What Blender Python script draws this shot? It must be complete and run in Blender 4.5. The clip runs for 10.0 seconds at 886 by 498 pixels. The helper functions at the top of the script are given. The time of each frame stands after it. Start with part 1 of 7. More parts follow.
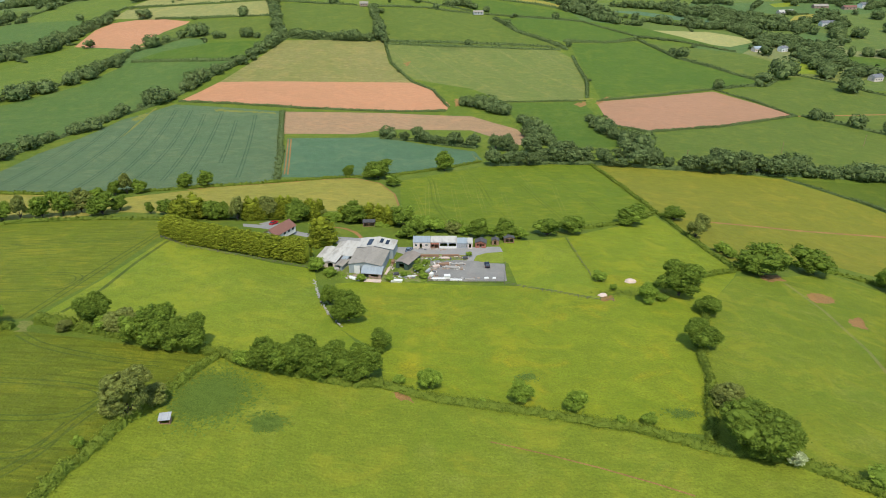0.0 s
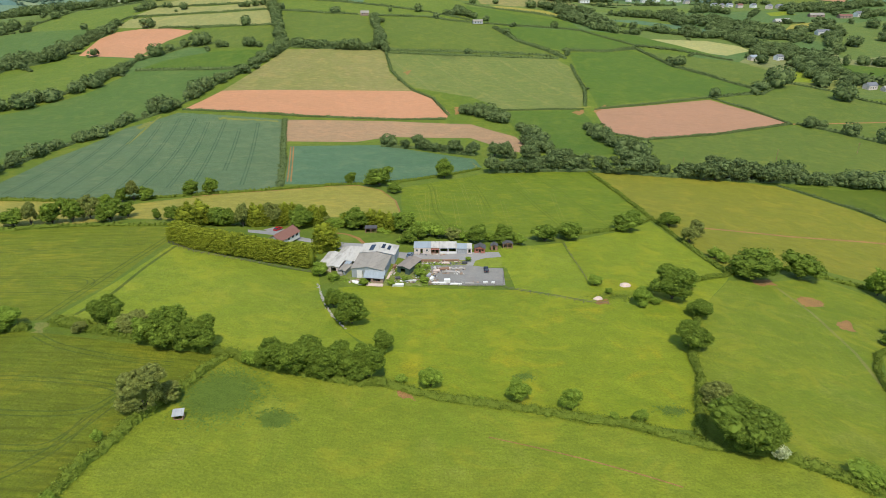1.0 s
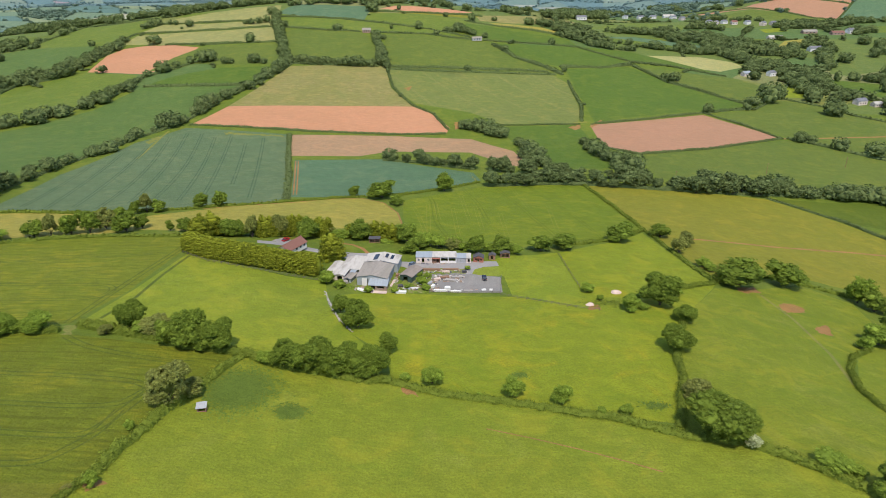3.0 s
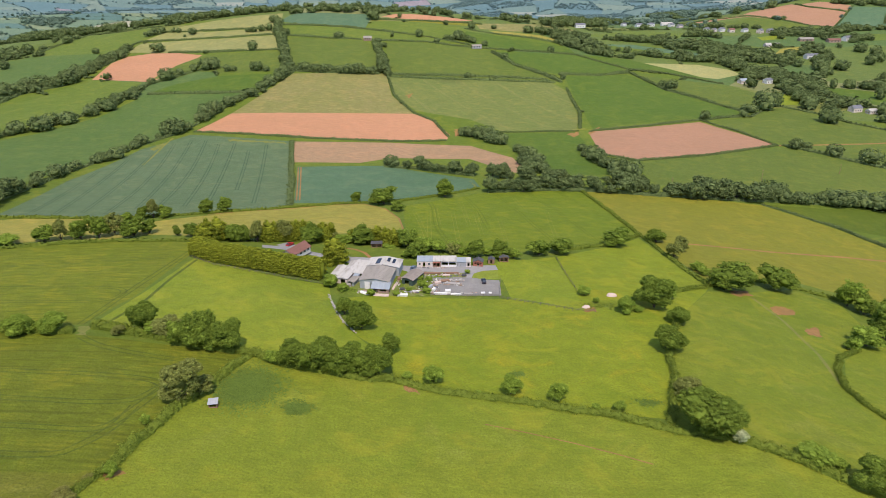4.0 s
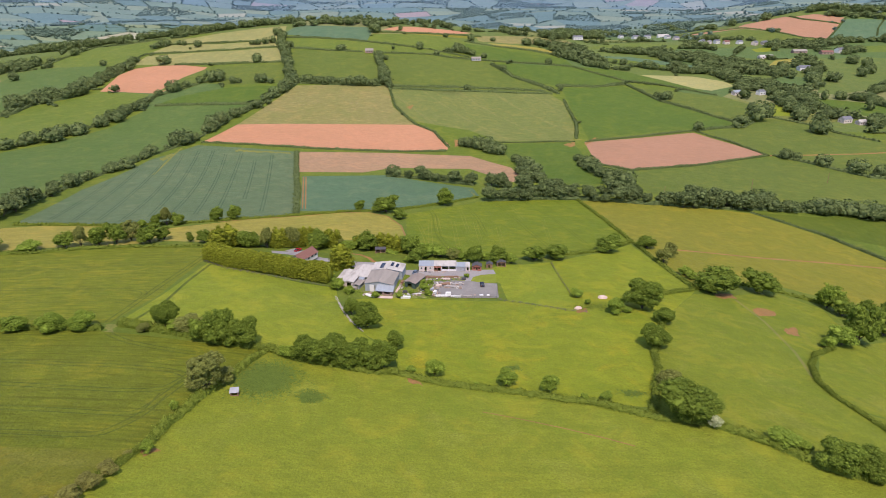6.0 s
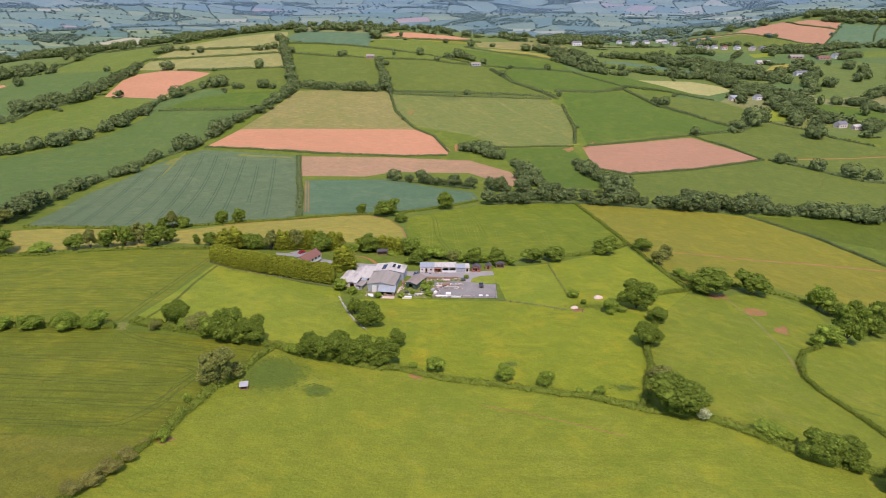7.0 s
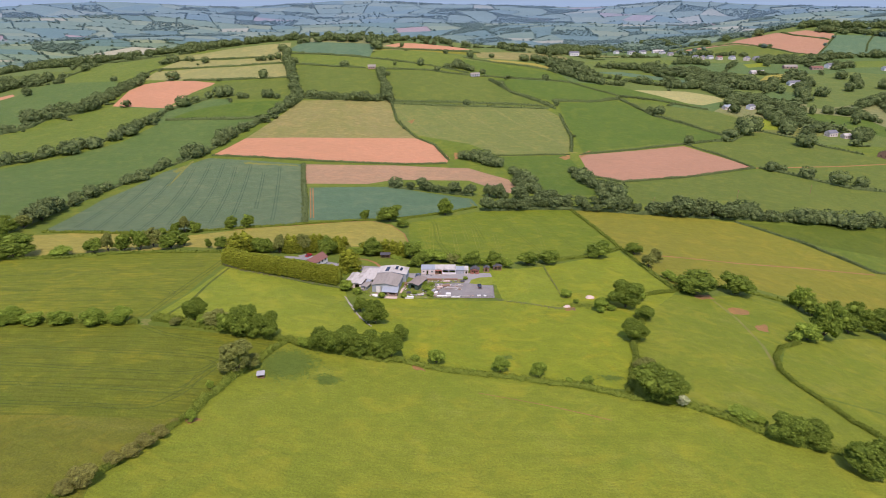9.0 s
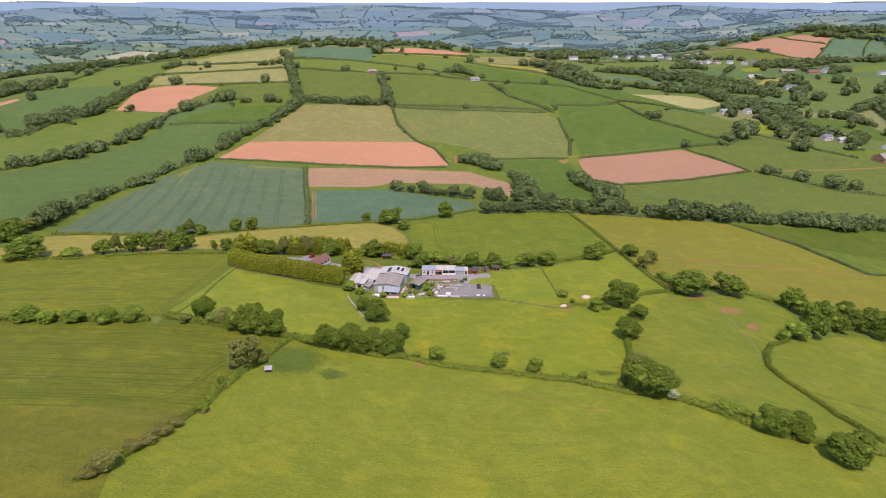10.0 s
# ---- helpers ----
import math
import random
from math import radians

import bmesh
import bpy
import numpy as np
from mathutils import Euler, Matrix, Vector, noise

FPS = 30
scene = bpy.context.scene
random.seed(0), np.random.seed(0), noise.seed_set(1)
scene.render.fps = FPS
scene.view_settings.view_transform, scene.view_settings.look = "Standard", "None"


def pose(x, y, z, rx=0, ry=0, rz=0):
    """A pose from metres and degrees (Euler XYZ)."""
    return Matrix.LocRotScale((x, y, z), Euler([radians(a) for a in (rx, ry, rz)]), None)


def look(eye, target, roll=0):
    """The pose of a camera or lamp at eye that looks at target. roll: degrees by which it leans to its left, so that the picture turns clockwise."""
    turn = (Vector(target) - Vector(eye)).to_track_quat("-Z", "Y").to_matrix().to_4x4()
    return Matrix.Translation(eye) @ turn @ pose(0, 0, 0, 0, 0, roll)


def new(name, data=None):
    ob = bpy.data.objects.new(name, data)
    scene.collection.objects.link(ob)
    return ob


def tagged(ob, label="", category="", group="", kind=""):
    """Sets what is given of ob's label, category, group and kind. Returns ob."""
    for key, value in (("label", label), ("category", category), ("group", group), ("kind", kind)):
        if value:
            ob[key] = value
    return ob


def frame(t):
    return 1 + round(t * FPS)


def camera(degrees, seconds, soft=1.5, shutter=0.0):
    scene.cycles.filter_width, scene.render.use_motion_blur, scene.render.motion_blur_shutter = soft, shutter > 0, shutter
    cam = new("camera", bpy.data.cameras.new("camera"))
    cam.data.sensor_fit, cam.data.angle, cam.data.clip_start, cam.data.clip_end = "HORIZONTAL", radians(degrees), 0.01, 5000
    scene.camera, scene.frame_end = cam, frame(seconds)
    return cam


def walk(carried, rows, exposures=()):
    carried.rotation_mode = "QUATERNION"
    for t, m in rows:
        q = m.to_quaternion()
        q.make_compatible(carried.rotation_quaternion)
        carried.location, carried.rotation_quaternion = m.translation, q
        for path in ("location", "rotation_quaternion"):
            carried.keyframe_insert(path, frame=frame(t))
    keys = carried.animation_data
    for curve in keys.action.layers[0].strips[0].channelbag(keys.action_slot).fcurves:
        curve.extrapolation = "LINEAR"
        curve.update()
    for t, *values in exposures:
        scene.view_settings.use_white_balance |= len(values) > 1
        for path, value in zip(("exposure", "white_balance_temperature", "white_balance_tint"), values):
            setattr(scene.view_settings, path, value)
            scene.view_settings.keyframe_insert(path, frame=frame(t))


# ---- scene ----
cam = camera(70, 10.0, soft=0.6)
PATH = [
    (0, (0.00, 0.00, 107.83), (-0.00, 179.90, 20.46), -0.00),
    (0.5, (-0.05, -3.16, 108.97), (-0.01, 177.21, 22.56), -0.00),
    (1, (-0.13, -6.22, 110.11), (-0.08, 174.62, 24.69), -0.00),
    (1.5, (-0.20, -9.27, 111.16), (-0.12, 172.02, 26.69), -0.00),
    (2, (-0.26, -12.37, 112.21), (-0.16, 169.36, 28.69), 0.00),
    (2.5, (-0.33, -15.44, 113.22), (-0.22, 166.71, 30.62), 0.00),
    (4, (-0.59, -25.40, 116.51), (-0.49, 157.93, 36.59), 0.00),
    (4.5, (-0.69, -28.88, 117.60), (-0.57, 154.76, 38.38), 0.00),
    (5, (-0.77, -32.57, 118.70), (-0.63, 151.35, 40.15), 0.00),
    (5.5, (-0.85, -36.30, 119.83), (-0.70, 147.90, 41.93), 0.00),
    (7, (-1.05, -47.90, 122.92), (-0.91, 137.10, 46.93), 0.00),
    (7.5, (-1.09, -51.79, 123.90), (-0.93, 133.44, 48.47), 0.00),
    (8, (-1.13, -55.74, 124.86), (-0.96, 129.73, 50.02), 0.00),
    (8.5, (-1.17, -59.64, 125.83), (-0.99, 126.07, 51.58), 0.00),
    (9, (-1.24, -63.68, 126.83), (-1.06, 122.26, 53.17), 0.00),
    (9.5, (-1.27, -67.69, 127.85), (-1.09, 118.45, 54.69), 0.00),
    (10, (-1.33, -71.80, 128.87), (-1.15, 114.53, 56.20), 0.00),
]
EXPOSURES = [(0, 0.32, 6500, 5), (2.5, 0.33, 6550, 11), (4.5, 0.33, 6600, 20), (7, 0.32, 6560, 28), (10, 0.30, 6540, 30)]
walk(cam, [(t, look(e, a, r)) for t, e, a, r in PATH], EXPOSURES)

# ---- light ----
SUN_ELEVATION, SUN_AZIMUTH = 61.0, 173.0  # azimuth clockwise from +y, the way the light comes from
world = bpy.data.worlds.new("sky")
scene.world = world
world.use_nodes = True
wn = world.node_tree.nodes
sky = wn.new("ShaderNodeTexSky")
sky.sky_type, sky.sun_disc = "NISHITA", False
sky.sun_elevation, sky.sun_rotation = radians(SUN_ELEVATION), radians(SUN_AZIMUTH)
sky.air_density, sky.dust_density = 1.0, 0.6
world.node_tree.links.new(sky.outputs[0], wn["Background"].inputs[0])
wn["Background"].inputs[1].default_value = 0.20
sun = new("sun", bpy.data.lights.new("sun", "SUN"))
sun.data.energy, sun.data.angle, sun.data.color = 3.3, radians(0.5), (1.0, 0.935, 0.81)
az, el = radians(SUN_AZIMUTH), radians(SUN_ELEVATION)
sun.matrix_world = look((math.sin(az) * math.cos(el) * 300, math.cos(az) * math.cos(el) * 300, math.sin(el) * 300), (0, 0, 0))

# ---- the lie of the land: a coarse table of heights fitted to the camera's view, in rows that widen with distance ----
HEIGHTS = [
    [37, 42, 42, 34, 26, 29, 33, 32, 25],
    [35, 41, 47, 45, 33, 33, 33, 21, 6],
    [30, 32, 31, 24, 16, 17, 12, 0, -18],
    [18, 16, 16, 17, 1, 11, -9, -27, -43],
    [2, -2, -7, -14, -14, -20, -38, -49, -56],
    [-22, -18, -20, -18, -39, -33, -22, -38, -48],
    [-53, -20, 16, 53, 45, 8, -25, -22, -16],
    [-65, -48, -15, 30, 42, 25, 31, 36, 29],
    [-19, -59, -77, -69, -59, -48, -12, 25, 66],
    [88, 24, -29, -58, -63, -55, -12, 34, 101],
    # raised so that the plain meets the horizon from the camera
    [209, 184, 163, 137, 135, 139, 159, 146, 140],
]
TABLE = np.array(HEIGHTS, float)
NV, NU = TABLE.shape


def spline(t, n):
    t = np.clip(t, 0, n - 1)
    i = np.minimum(np.floor(t).astype(int), n - 2)
    f = t - i
    ws = [(1 - f) ** 3 / 6, (3 * f ** 3 - 6 * f ** 2 + 4) / 6, (-3 * f ** 3 + 3 * f ** 2 + 3 * f + 1) / 6, f ** 3 / 6]
    return [np.clip(i + k - 1, 0, n - 1) for k in range(4)], ws


def land(x, y):
    """The ground's height at x, y (arrays or numbers)."""
    x, y = np.atleast_1d(np.asarray(x, float)), np.atleast_1d(np.asarray(y, float))
    s = np.maximum(y + 150, 60.0)
    iu, wu = spline((np.clip(x / s, -1, 1) + 1) / 2 * (NU - 1), NU)
    iv, wv = spline(np.log(s / 100.0) / math.log(52.0) * (NV - 1), NV)
    z = np.zeros(len(x))
    for a in range(4):
        for b in range(4):
            z += TABLE[iv[b], iu[a]] * wu[a] * wv[b]
    z += 42 * np.exp(-((x - 900) / 190) ** 2 - ((y - 1500) / 150) ** 2)
    u = x / np.maximum(y + 72, 60.0)  # two ridges, raised to fit the camera's view: the long one behind the ploughed hill, and the hill across the valley
    z += np.interp(u, [-0.9, -0.5, -0.25, -0.13, 0.0, 0.06, 0.13, 0.22], [10, 17, 24, 28, 19, 15, 14, 0]) * np.exp(-((y - 1100) / np.where(y < 1100, 150, 260)) ** 2)
    z += np.interp(u, [0.33, 0.39, 0.44, 0.60, 0.66, 0.8], [0, 10, 16, 14, 28, 30]) * np.exp(-((y - 1480) / 150) ** 2)
    far = np.clip((y - 1650) / 500, 0, 1)  # low rolling hills beyond the valley
    z += far * (11 * np.sin(x / 330 + y / 520) + 9 * np.sin(y / 170 + 1.6 * np.sin(x / 610)) + 7 * np.sin(x / 190 - y / 240))
    level = 1 / (1 + np.exp(np.clip(-(1 - ((x + 14) / 52) ** 2 - ((y - 216) / 36) ** 2) * 4, -60, 60)))
    return z * (1 - level)


def land_z(x, y):
    return float(land(x, y)[0])


# ---- materials ----
def mat(name, rough=0.85, metal=0.0, spec=0.3):
    m = bpy.data.materials.new(name)
    m.use_nodes = True
    b = m.node_tree.nodes["Principled BSDF"]
    b.inputs["Roughness"].default_value, b.inputs["Metallic"].default_value = rough, metal
    b.inputs["Specular IOR Level"].default_value = spec
    return m, m.node_tree.nodes, m.node_tree.links, b


class Net:
    """Small helper to wire shader nodes."""
    def __init__(self, m):
        self.n, self.l = m.node_tree.nodes, m.node_tree.links

    def put(self, sock, value):
        if isinstance(value, bpy.types.NodeSocket):
            self.l.new(value, sock)
        elif value is not None:
            sock.default_value = value

    def math(self, op, a, b=None, c=None):
        q = self.n.new("ShaderNodeMath")
        q.operation = op
        for i, v in enumerate((a, b, c)):
            if v is not None:
                self.put(q.inputs[i], v)
        return q.outputs[0]

    def noise(self, vec, scale, detail=3.0, rough=0.55, distort=0.0):
        q = self.n.new("ShaderNodeTexNoise")
        self.put(q.inputs["Vector"], vec)
        q.inputs["Scale"].default_value, q.inputs["Detail"].default_value = scale, detail
        q.inputs["Roughness"].default_value, q.inputs["Distortion"].default_value = rough, distort
        return q.outputs["Fac"]

    def ramp(self, fac, stops):
        q = self.n.new("ShaderNodeValToRGB")
        e = q.color_ramp.elements
        while len(e) < len(stops):
            e.new(0.5)
        for k, (p, c) in enumerate(stops):
            e[k].position, e[k].color = p, (*c, 1) if len(c) == 3 else c
        self.put(q.inputs[0], fac)
        return q.outputs[0]

    def mix(self, fac, a, b, mode="MIX"):
        q = self.n.new("ShaderNodeMix")
        q.data_type, q.blend_type = "RGBA", mode
        self.put(q.inputs[0], fac)
        self.put(q.inputs[6], (*a, 1) if isinstance(a, tuple) and len(a) == 3 else a)
        self.put(q.inputs[7], (*b, 1) if isinstance(b, tuple) and len(b) == 3 else b)
        return q.outputs[2]

    def band(self, v, lo, hi):
        """Smooth step of v from lo to hi."""
        q = self.n.new("ShaderNodeMapRange")
        q.interpolation_type = "SMOOTHSTEP"
        self.put(q.inputs[0], v)
        q.inputs[1].default_value, q.inputs[2].default_value = lo, hi
        return q.outputs[0]

    def coords(self, turn=0.0, scale=(1, 1, 1), shift=(0, 0, 0), kind="Object"):
        c = self.n.new("ShaderNodeTexCoord")
        q = self.n.new("ShaderNodeMapping")
        q.inputs["Rotation"].default_value = (0, 0, radians(turn))
        q.inputs["Scale"].default_value, q.inputs["Location"].default_value = scale, shift
        self.l.new(c.outputs[kind], q.inputs[0])
        return q.outputs[0]

    def axis(self, vec, i):
        q = self.n.new("ShaderNodeSeparateXYZ")
        self.l.new(vec, q.inputs[0])
        return q.outputs[i]

    def bump(self, bsdf, height, strength, distance):
        q = self.n.new("ShaderNodeBump")
        q.inputs["Strength"].default_value, q.inputs["Distance"].default_value = strength, distance
        self.l.new(height, q.inputs["Height"])
        self.l.new(q.outputs[0], bsdf.inputs["Normal"])


GROUND = {}


def grass(name, a, b, patch, turn=0.0, rows=0.0, lines=0.0, gap=22.0, line=None, blotch=0.5, fine=1.0, big=0.02, width=0.45, wobble=6.0, drill=0.0):
    """Field surface: two greens mottled, a third in patches; rows: drill-row contrast; lines: wheel tracks a gap apart."""
    m, n, l, bsdf = mat(name, 0.9, 0, 0.15)
    k = Net(m)
    flat = k.coords()
    turned = k.coords(turn)
    drawn = k.coords(turn, (0.12, 1.0, 1.0))
    c = k.mix(k.band(k.noise(flat, big, 4, 0.6), 0.35, 0.65), a, b)
    c = k.mix(k.math("MULTIPLY", k.band(k.noise(flat, big * 2.7, 5, 0.65, 0.6), 0.52, 0.72), blotch), c, patch)
    c = k.mix(k.math("MULTIPLY", k.band(k.noise(flat, 0.22, 4, 0.7), 0.3, 0.7), 0.50 * fine), c, tuple(v * 0.62 for v in a))
    c = k.mix(k.math("MULTIPLY", k.band(k.noise(flat, 1.9, 3, 0.7), 0.38, 0.68), 0.60 * fine), c, tuple(v * 0.52 for v in b))
    c = k.mix(k.math("MULTIPLY", k.band(k.noise(flat, 1.1, 3, 0.7), 0.56, 0.76), 0.30 * fine), c, tuple(min(1, v * 1.45 + 0.012) for v in b))
    c = k.mix(k.math("MULTIPLY", k.band(k.noise(flat, 0.07, 5, 0.7, 0.8), 0.48, 0.66), 0.42 * fine), c, (b[0] * 1.25 + 0.015, b[1] * 1.08, b[2]))
    c = k.mix(k.math("MULTIPLY", k.band(k.noise(flat, 0.045, 5, 0.7, 0.8), 0.52, 0.68), 0.42 * fine), c, (a[0] * 0.66, a[1] * 0.78, a[2] * 0.7))
    if rows:
        f = k.noise(drawn, 0.9, 3, 0.7)
        c = k.mix(k.math("MULTIPLY", k.band(f, 0.42, 0.62), rows), c, tuple(v * 0.6 for v in a))
    if drill:
        y = k.math("ADD", k.axis(turned, 1), k.math("MULTIPLY", k.noise(turned, 0.02, 3, 0.6), 7.0))
        w = k.math("MULTIPLY", k.math("SINE", k.math("MULTIPLY", y, 2.2)), k.math("SINE", k.math("MULTIPLY", y, 0.83)))
        w = k.math("MULTIPLY", k.band(w, -0.2, 0.9), k.band(k.noise(drawn, 0.5, 3, 0.7), 0.35, 0.65))
        c = k.mix(k.math("MULTIPLY", w, drill), c, tuple(v * 0.5 for v in a))
    if lines:
        y = k.math("ADD", k.axis(turned, 1), k.math("MULTIPLY", k.math("SUBTRACT", k.noise(turned, 0.008, 1, 0.4), 0.5), wobble * 4))
        u = k.math("MODULO", k.math("ADD", y, 5000.0), gap)
        d = k.math("ABSOLUTE", k.math("SUBTRACT", k.math("ABSOLUTE", k.math("SUBTRACT", u, gap / 2)), 0.95))
        t = k.math("SUBTRACT", 1.0, k.band(d, width * 0.45, width))
        t = k.math("MULTIPLY", t, k.band(k.noise(flat, 0.05, 3, 0.6), 0.25, 0.55))
        c = k.mix(k.math("MULTIPLY", t, lines), c, line or tuple(v * 0.4 for v in a))
    l.new(c, bsdf.inputs["Base Color"])
    h = k.math("ADD", k.noise(flat, 1.3, 4, 0.7), k.math("MULTIPLY", k.noise(flat, 0.15, 3, 0.6), 2.0))
    k.bump(bsdf, h, 0.9, 0.5)
    GROUND[name] = m
    return m


grass("verge", (0.11, 0.16, 0.017), (0.142, 0.186, 0.021), (0.1, 0.144, 0.019))
grass("pasture_near", (0.191, 0.234, 0.018), (0.226, 0.256, 0.021), (0.279, 0.284, 0.051), turn=-18, rows=0.18, blotch=0.4)
grass("pasture_olive", (0.144, 0.16, 0.014), (0.171, 0.176, 0.016), (0.232, 0.213, 0.044), turn=10)
grass("barley_a", (0.144, 0.173, 0.011), (0.176, 0.198, 0.014), (0.198, 0.204, 0.027), turn=-4, rows=0.5, drill=0.65, fine=1.25)
grass("barley_b", (0.159, 0.192, 0.012), (0.193, 0.216, 0.015), (0.233, 0.229, 0.024), turn=-14, rows=0.45, drill=0.6, fine=1.2)
grass("pasture_mid", (0.184, 0.236, 0.017), (0.224, 0.265, 0.02), (0.272, 0.272, 0.035), blotch=0.6)
grass("meadow", (0.181, 0.229, 0.014), (0.224, 0.26, 0.016), (0.381, 0.304, 0.015), blotch=0.75, big=0.028)
grass("pasture_sheep", (0.158, 0.2, 0.015), (0.19, 0.225, 0.018), (0.275, 0.262, 0.048), turn=35, blotch=0.45)
grass("lush", (0.131, 0.183, 0.011), (0.17, 0.212, 0.013), (0.202, 0.229, 0.017), turn=80, rows=0.3, lines=0.35, gap=24, blotch=0.5)
grass("olive", (0.207, 0.205, 0.02), (0.224, 0.215, 0.022), (0.196, 0.205, 0.019), blotch=0.4, turn=8, rows=0.2)
grass("olive2", (0.112, 0.156, 0.023), (0.132, 0.17, 0.026), (0.151, 0.176, 0.03), blotch=0.4, turn=8, rows=0.2)
grass("hay", (0.294, 0.267, 0.046), (0.33, 0.285, 0.055), (0.347, 0.272, 0.063), turn=12, rows=0.4)
grass("bluecrop", (0.111, 0.164, 0.071), (0.123, 0.174, 0.078), (0.116, 0.166, 0.068), turn=-62, rows=0.25, blotch=0.3)
grass("bluecrop2", (0.093, 0.163, 0.08), (0.102, 0.173, 0.084), (0.117, 0.178, 0.066), turn=20, blotch=0.3)
grass("darkcrop", (0.093, 0.154, 0.031), (0.108, 0.166, 0.036), (0.116, 0.172, 0.038), turn=-15, rows=0.3, blotch=0.3)
grass("harrowed", (0.398, 0.247, 0.131), (0.366, 0.233, 0.121), (0.318, 0.228, 0.107), turn=0, rows=0.3, blotch=0.4)
grass("ploughed", (0.50, 0.245, 0.125), (0.465, 0.23, 0.115), (0.42, 0.22, 0.11), turn=0, rows=0.25, blotch=0.4, fine=0.5)
grass("ploughed2", (0.39, 0.21, 0.118), (0.365, 0.20, 0.11), (0.34, 0.19, 0.105), turn=-10, rows=0.25, blotch=0.4, fine=0.5)
grass("stubble", (0.233, 0.228, 0.063), (0.276, 0.243, 0.082), (0.35, 0.247, 0.116), turn=0, rows=0.5, blotch=0.6)
grass("rolled", (0.159, 0.193, 0.044), (0.185, 0.208, 0.05), (0.223, 0.223, 0.073), turn=60, rows=0.4, lines=0.3, gap=40, line=(0.3, 0.25, 0.1), blotch=0.5)
grass("pale_grass", (0.265, 0.262, 0.082), (0.292, 0.282, 0.092), (0.244, 0.252, 0.078), turn=8, rows=0.2, blotch=0.4)
grass("far_lush", (0.085, 0.144, 0.017), (0.104, 0.158, 0.019), (0.122, 0.168, 0.022), turn=8, rows=0.2, blotch=0.4)
grass("west_pasture", (0.126, 0.178, 0.023), (0.15, 0.197, 0.028), (0.187, 0.216, 0.048), turn=12, rows=0.35, blotch=0.5)
grass("tram_pale", (0.175, 0.208, 0.022), (0.19, 0.215, 0.026), (0.15, 0.19, 0.016), blotch=0.8, big=0.06)
grass("straw", (0.357, 0.34, 0.128), (0.34, 0.323, 0.112), (0.306, 0.297, 0.096))


grass("far_pasture", (0.116, 0.165, 0.033), (0.133, 0.178, 0.037), (0.18, 0.201, 0.055), big=0.008)
grass("far_crop", (0.092, 0.154, 0.039), (0.104, 0.163, 0.044), (0.116, 0.163, 0.039), big=0.008)
grass("far_meadow", (0.162, 0.187, 0.042), (0.176, 0.196, 0.046), (0.172, 0.191, 0.05), big=0.008)
grass("far_straw", (0.211, 0.224, 0.08), (0.198, 0.21, 0.072), (0.18, 0.199, 0.065), big=0.008)
grass("far_soil", (0.38, 0.23, 0.165), (0.35, 0.215, 0.15), (0.31, 0.20, 0.14), big=0.008)
# Distance haze is painted into these base colours, more in each farther tier.
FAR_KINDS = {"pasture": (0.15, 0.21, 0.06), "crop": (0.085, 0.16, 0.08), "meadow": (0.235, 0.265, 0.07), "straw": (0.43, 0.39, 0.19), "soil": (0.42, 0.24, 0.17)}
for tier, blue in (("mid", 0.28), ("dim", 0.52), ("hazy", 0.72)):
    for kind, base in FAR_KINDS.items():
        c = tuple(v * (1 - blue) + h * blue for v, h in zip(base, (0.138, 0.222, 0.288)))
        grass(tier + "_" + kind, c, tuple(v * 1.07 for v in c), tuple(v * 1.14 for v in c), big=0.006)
grass("deep_grass", (0.09, 0.129, 0.011), (0.111, 0.148, 0.013), (0.138, 0.163, 0.016), blotch=0.4, turn=10, rows=0.2)
grass("tram_dark", (0.085, 0.116, 0.013), (0.106, 0.137, 0.015), (0.138, 0.146, 0.022), big=0.1)
grass("tram_blue", (0.072, 0.12, 0.054), (0.082, 0.13, 0.06), (0.115, 0.145, 0.07), big=0.05)
grass("nettles", (0.082, 0.125, 0.020), (0.10, 0.145, 0.022), (0.13, 0.175, 0.026), blotch=0.6)
grass("bare_soil", (0.362, 0.186, 0.07), (0.275, 0.162, 0.049), (0.206, 0.181, 0.025), blotch=0.8, big=0.08)
grass("worn_path", (0.215, 0.212, 0.055), (0.19, 0.205, 0.04), (0.15, 0.192, 0.022), blotch=0.9, big=0.06)
grass("gravel", (0.26, 0.245, 0.216), (0.22, 0.206, 0.185), (0.32, 0.298, 0.255), blotch=0.5, big=0.06, fine=0.5)
grass("tarmac", (0.30, 0.285, 0.265), (0.27, 0.26, 0.245), (0.34, 0.32, 0.295), blotch=0.4, big=0.08, fine=0.4)
grass("rubble_ground", (0.22, 0.23, 0.08), (0.17, 0.21, 0.04), (0.38, 0.31, 0.21), blotch=0.8, big=0.15)
grass("garden_lawn", (0.207, 0.252, 0.029), (0.244, 0.274, 0.034), (0.293, 0.28, 0.049), blotch=0.3, big=0.06)


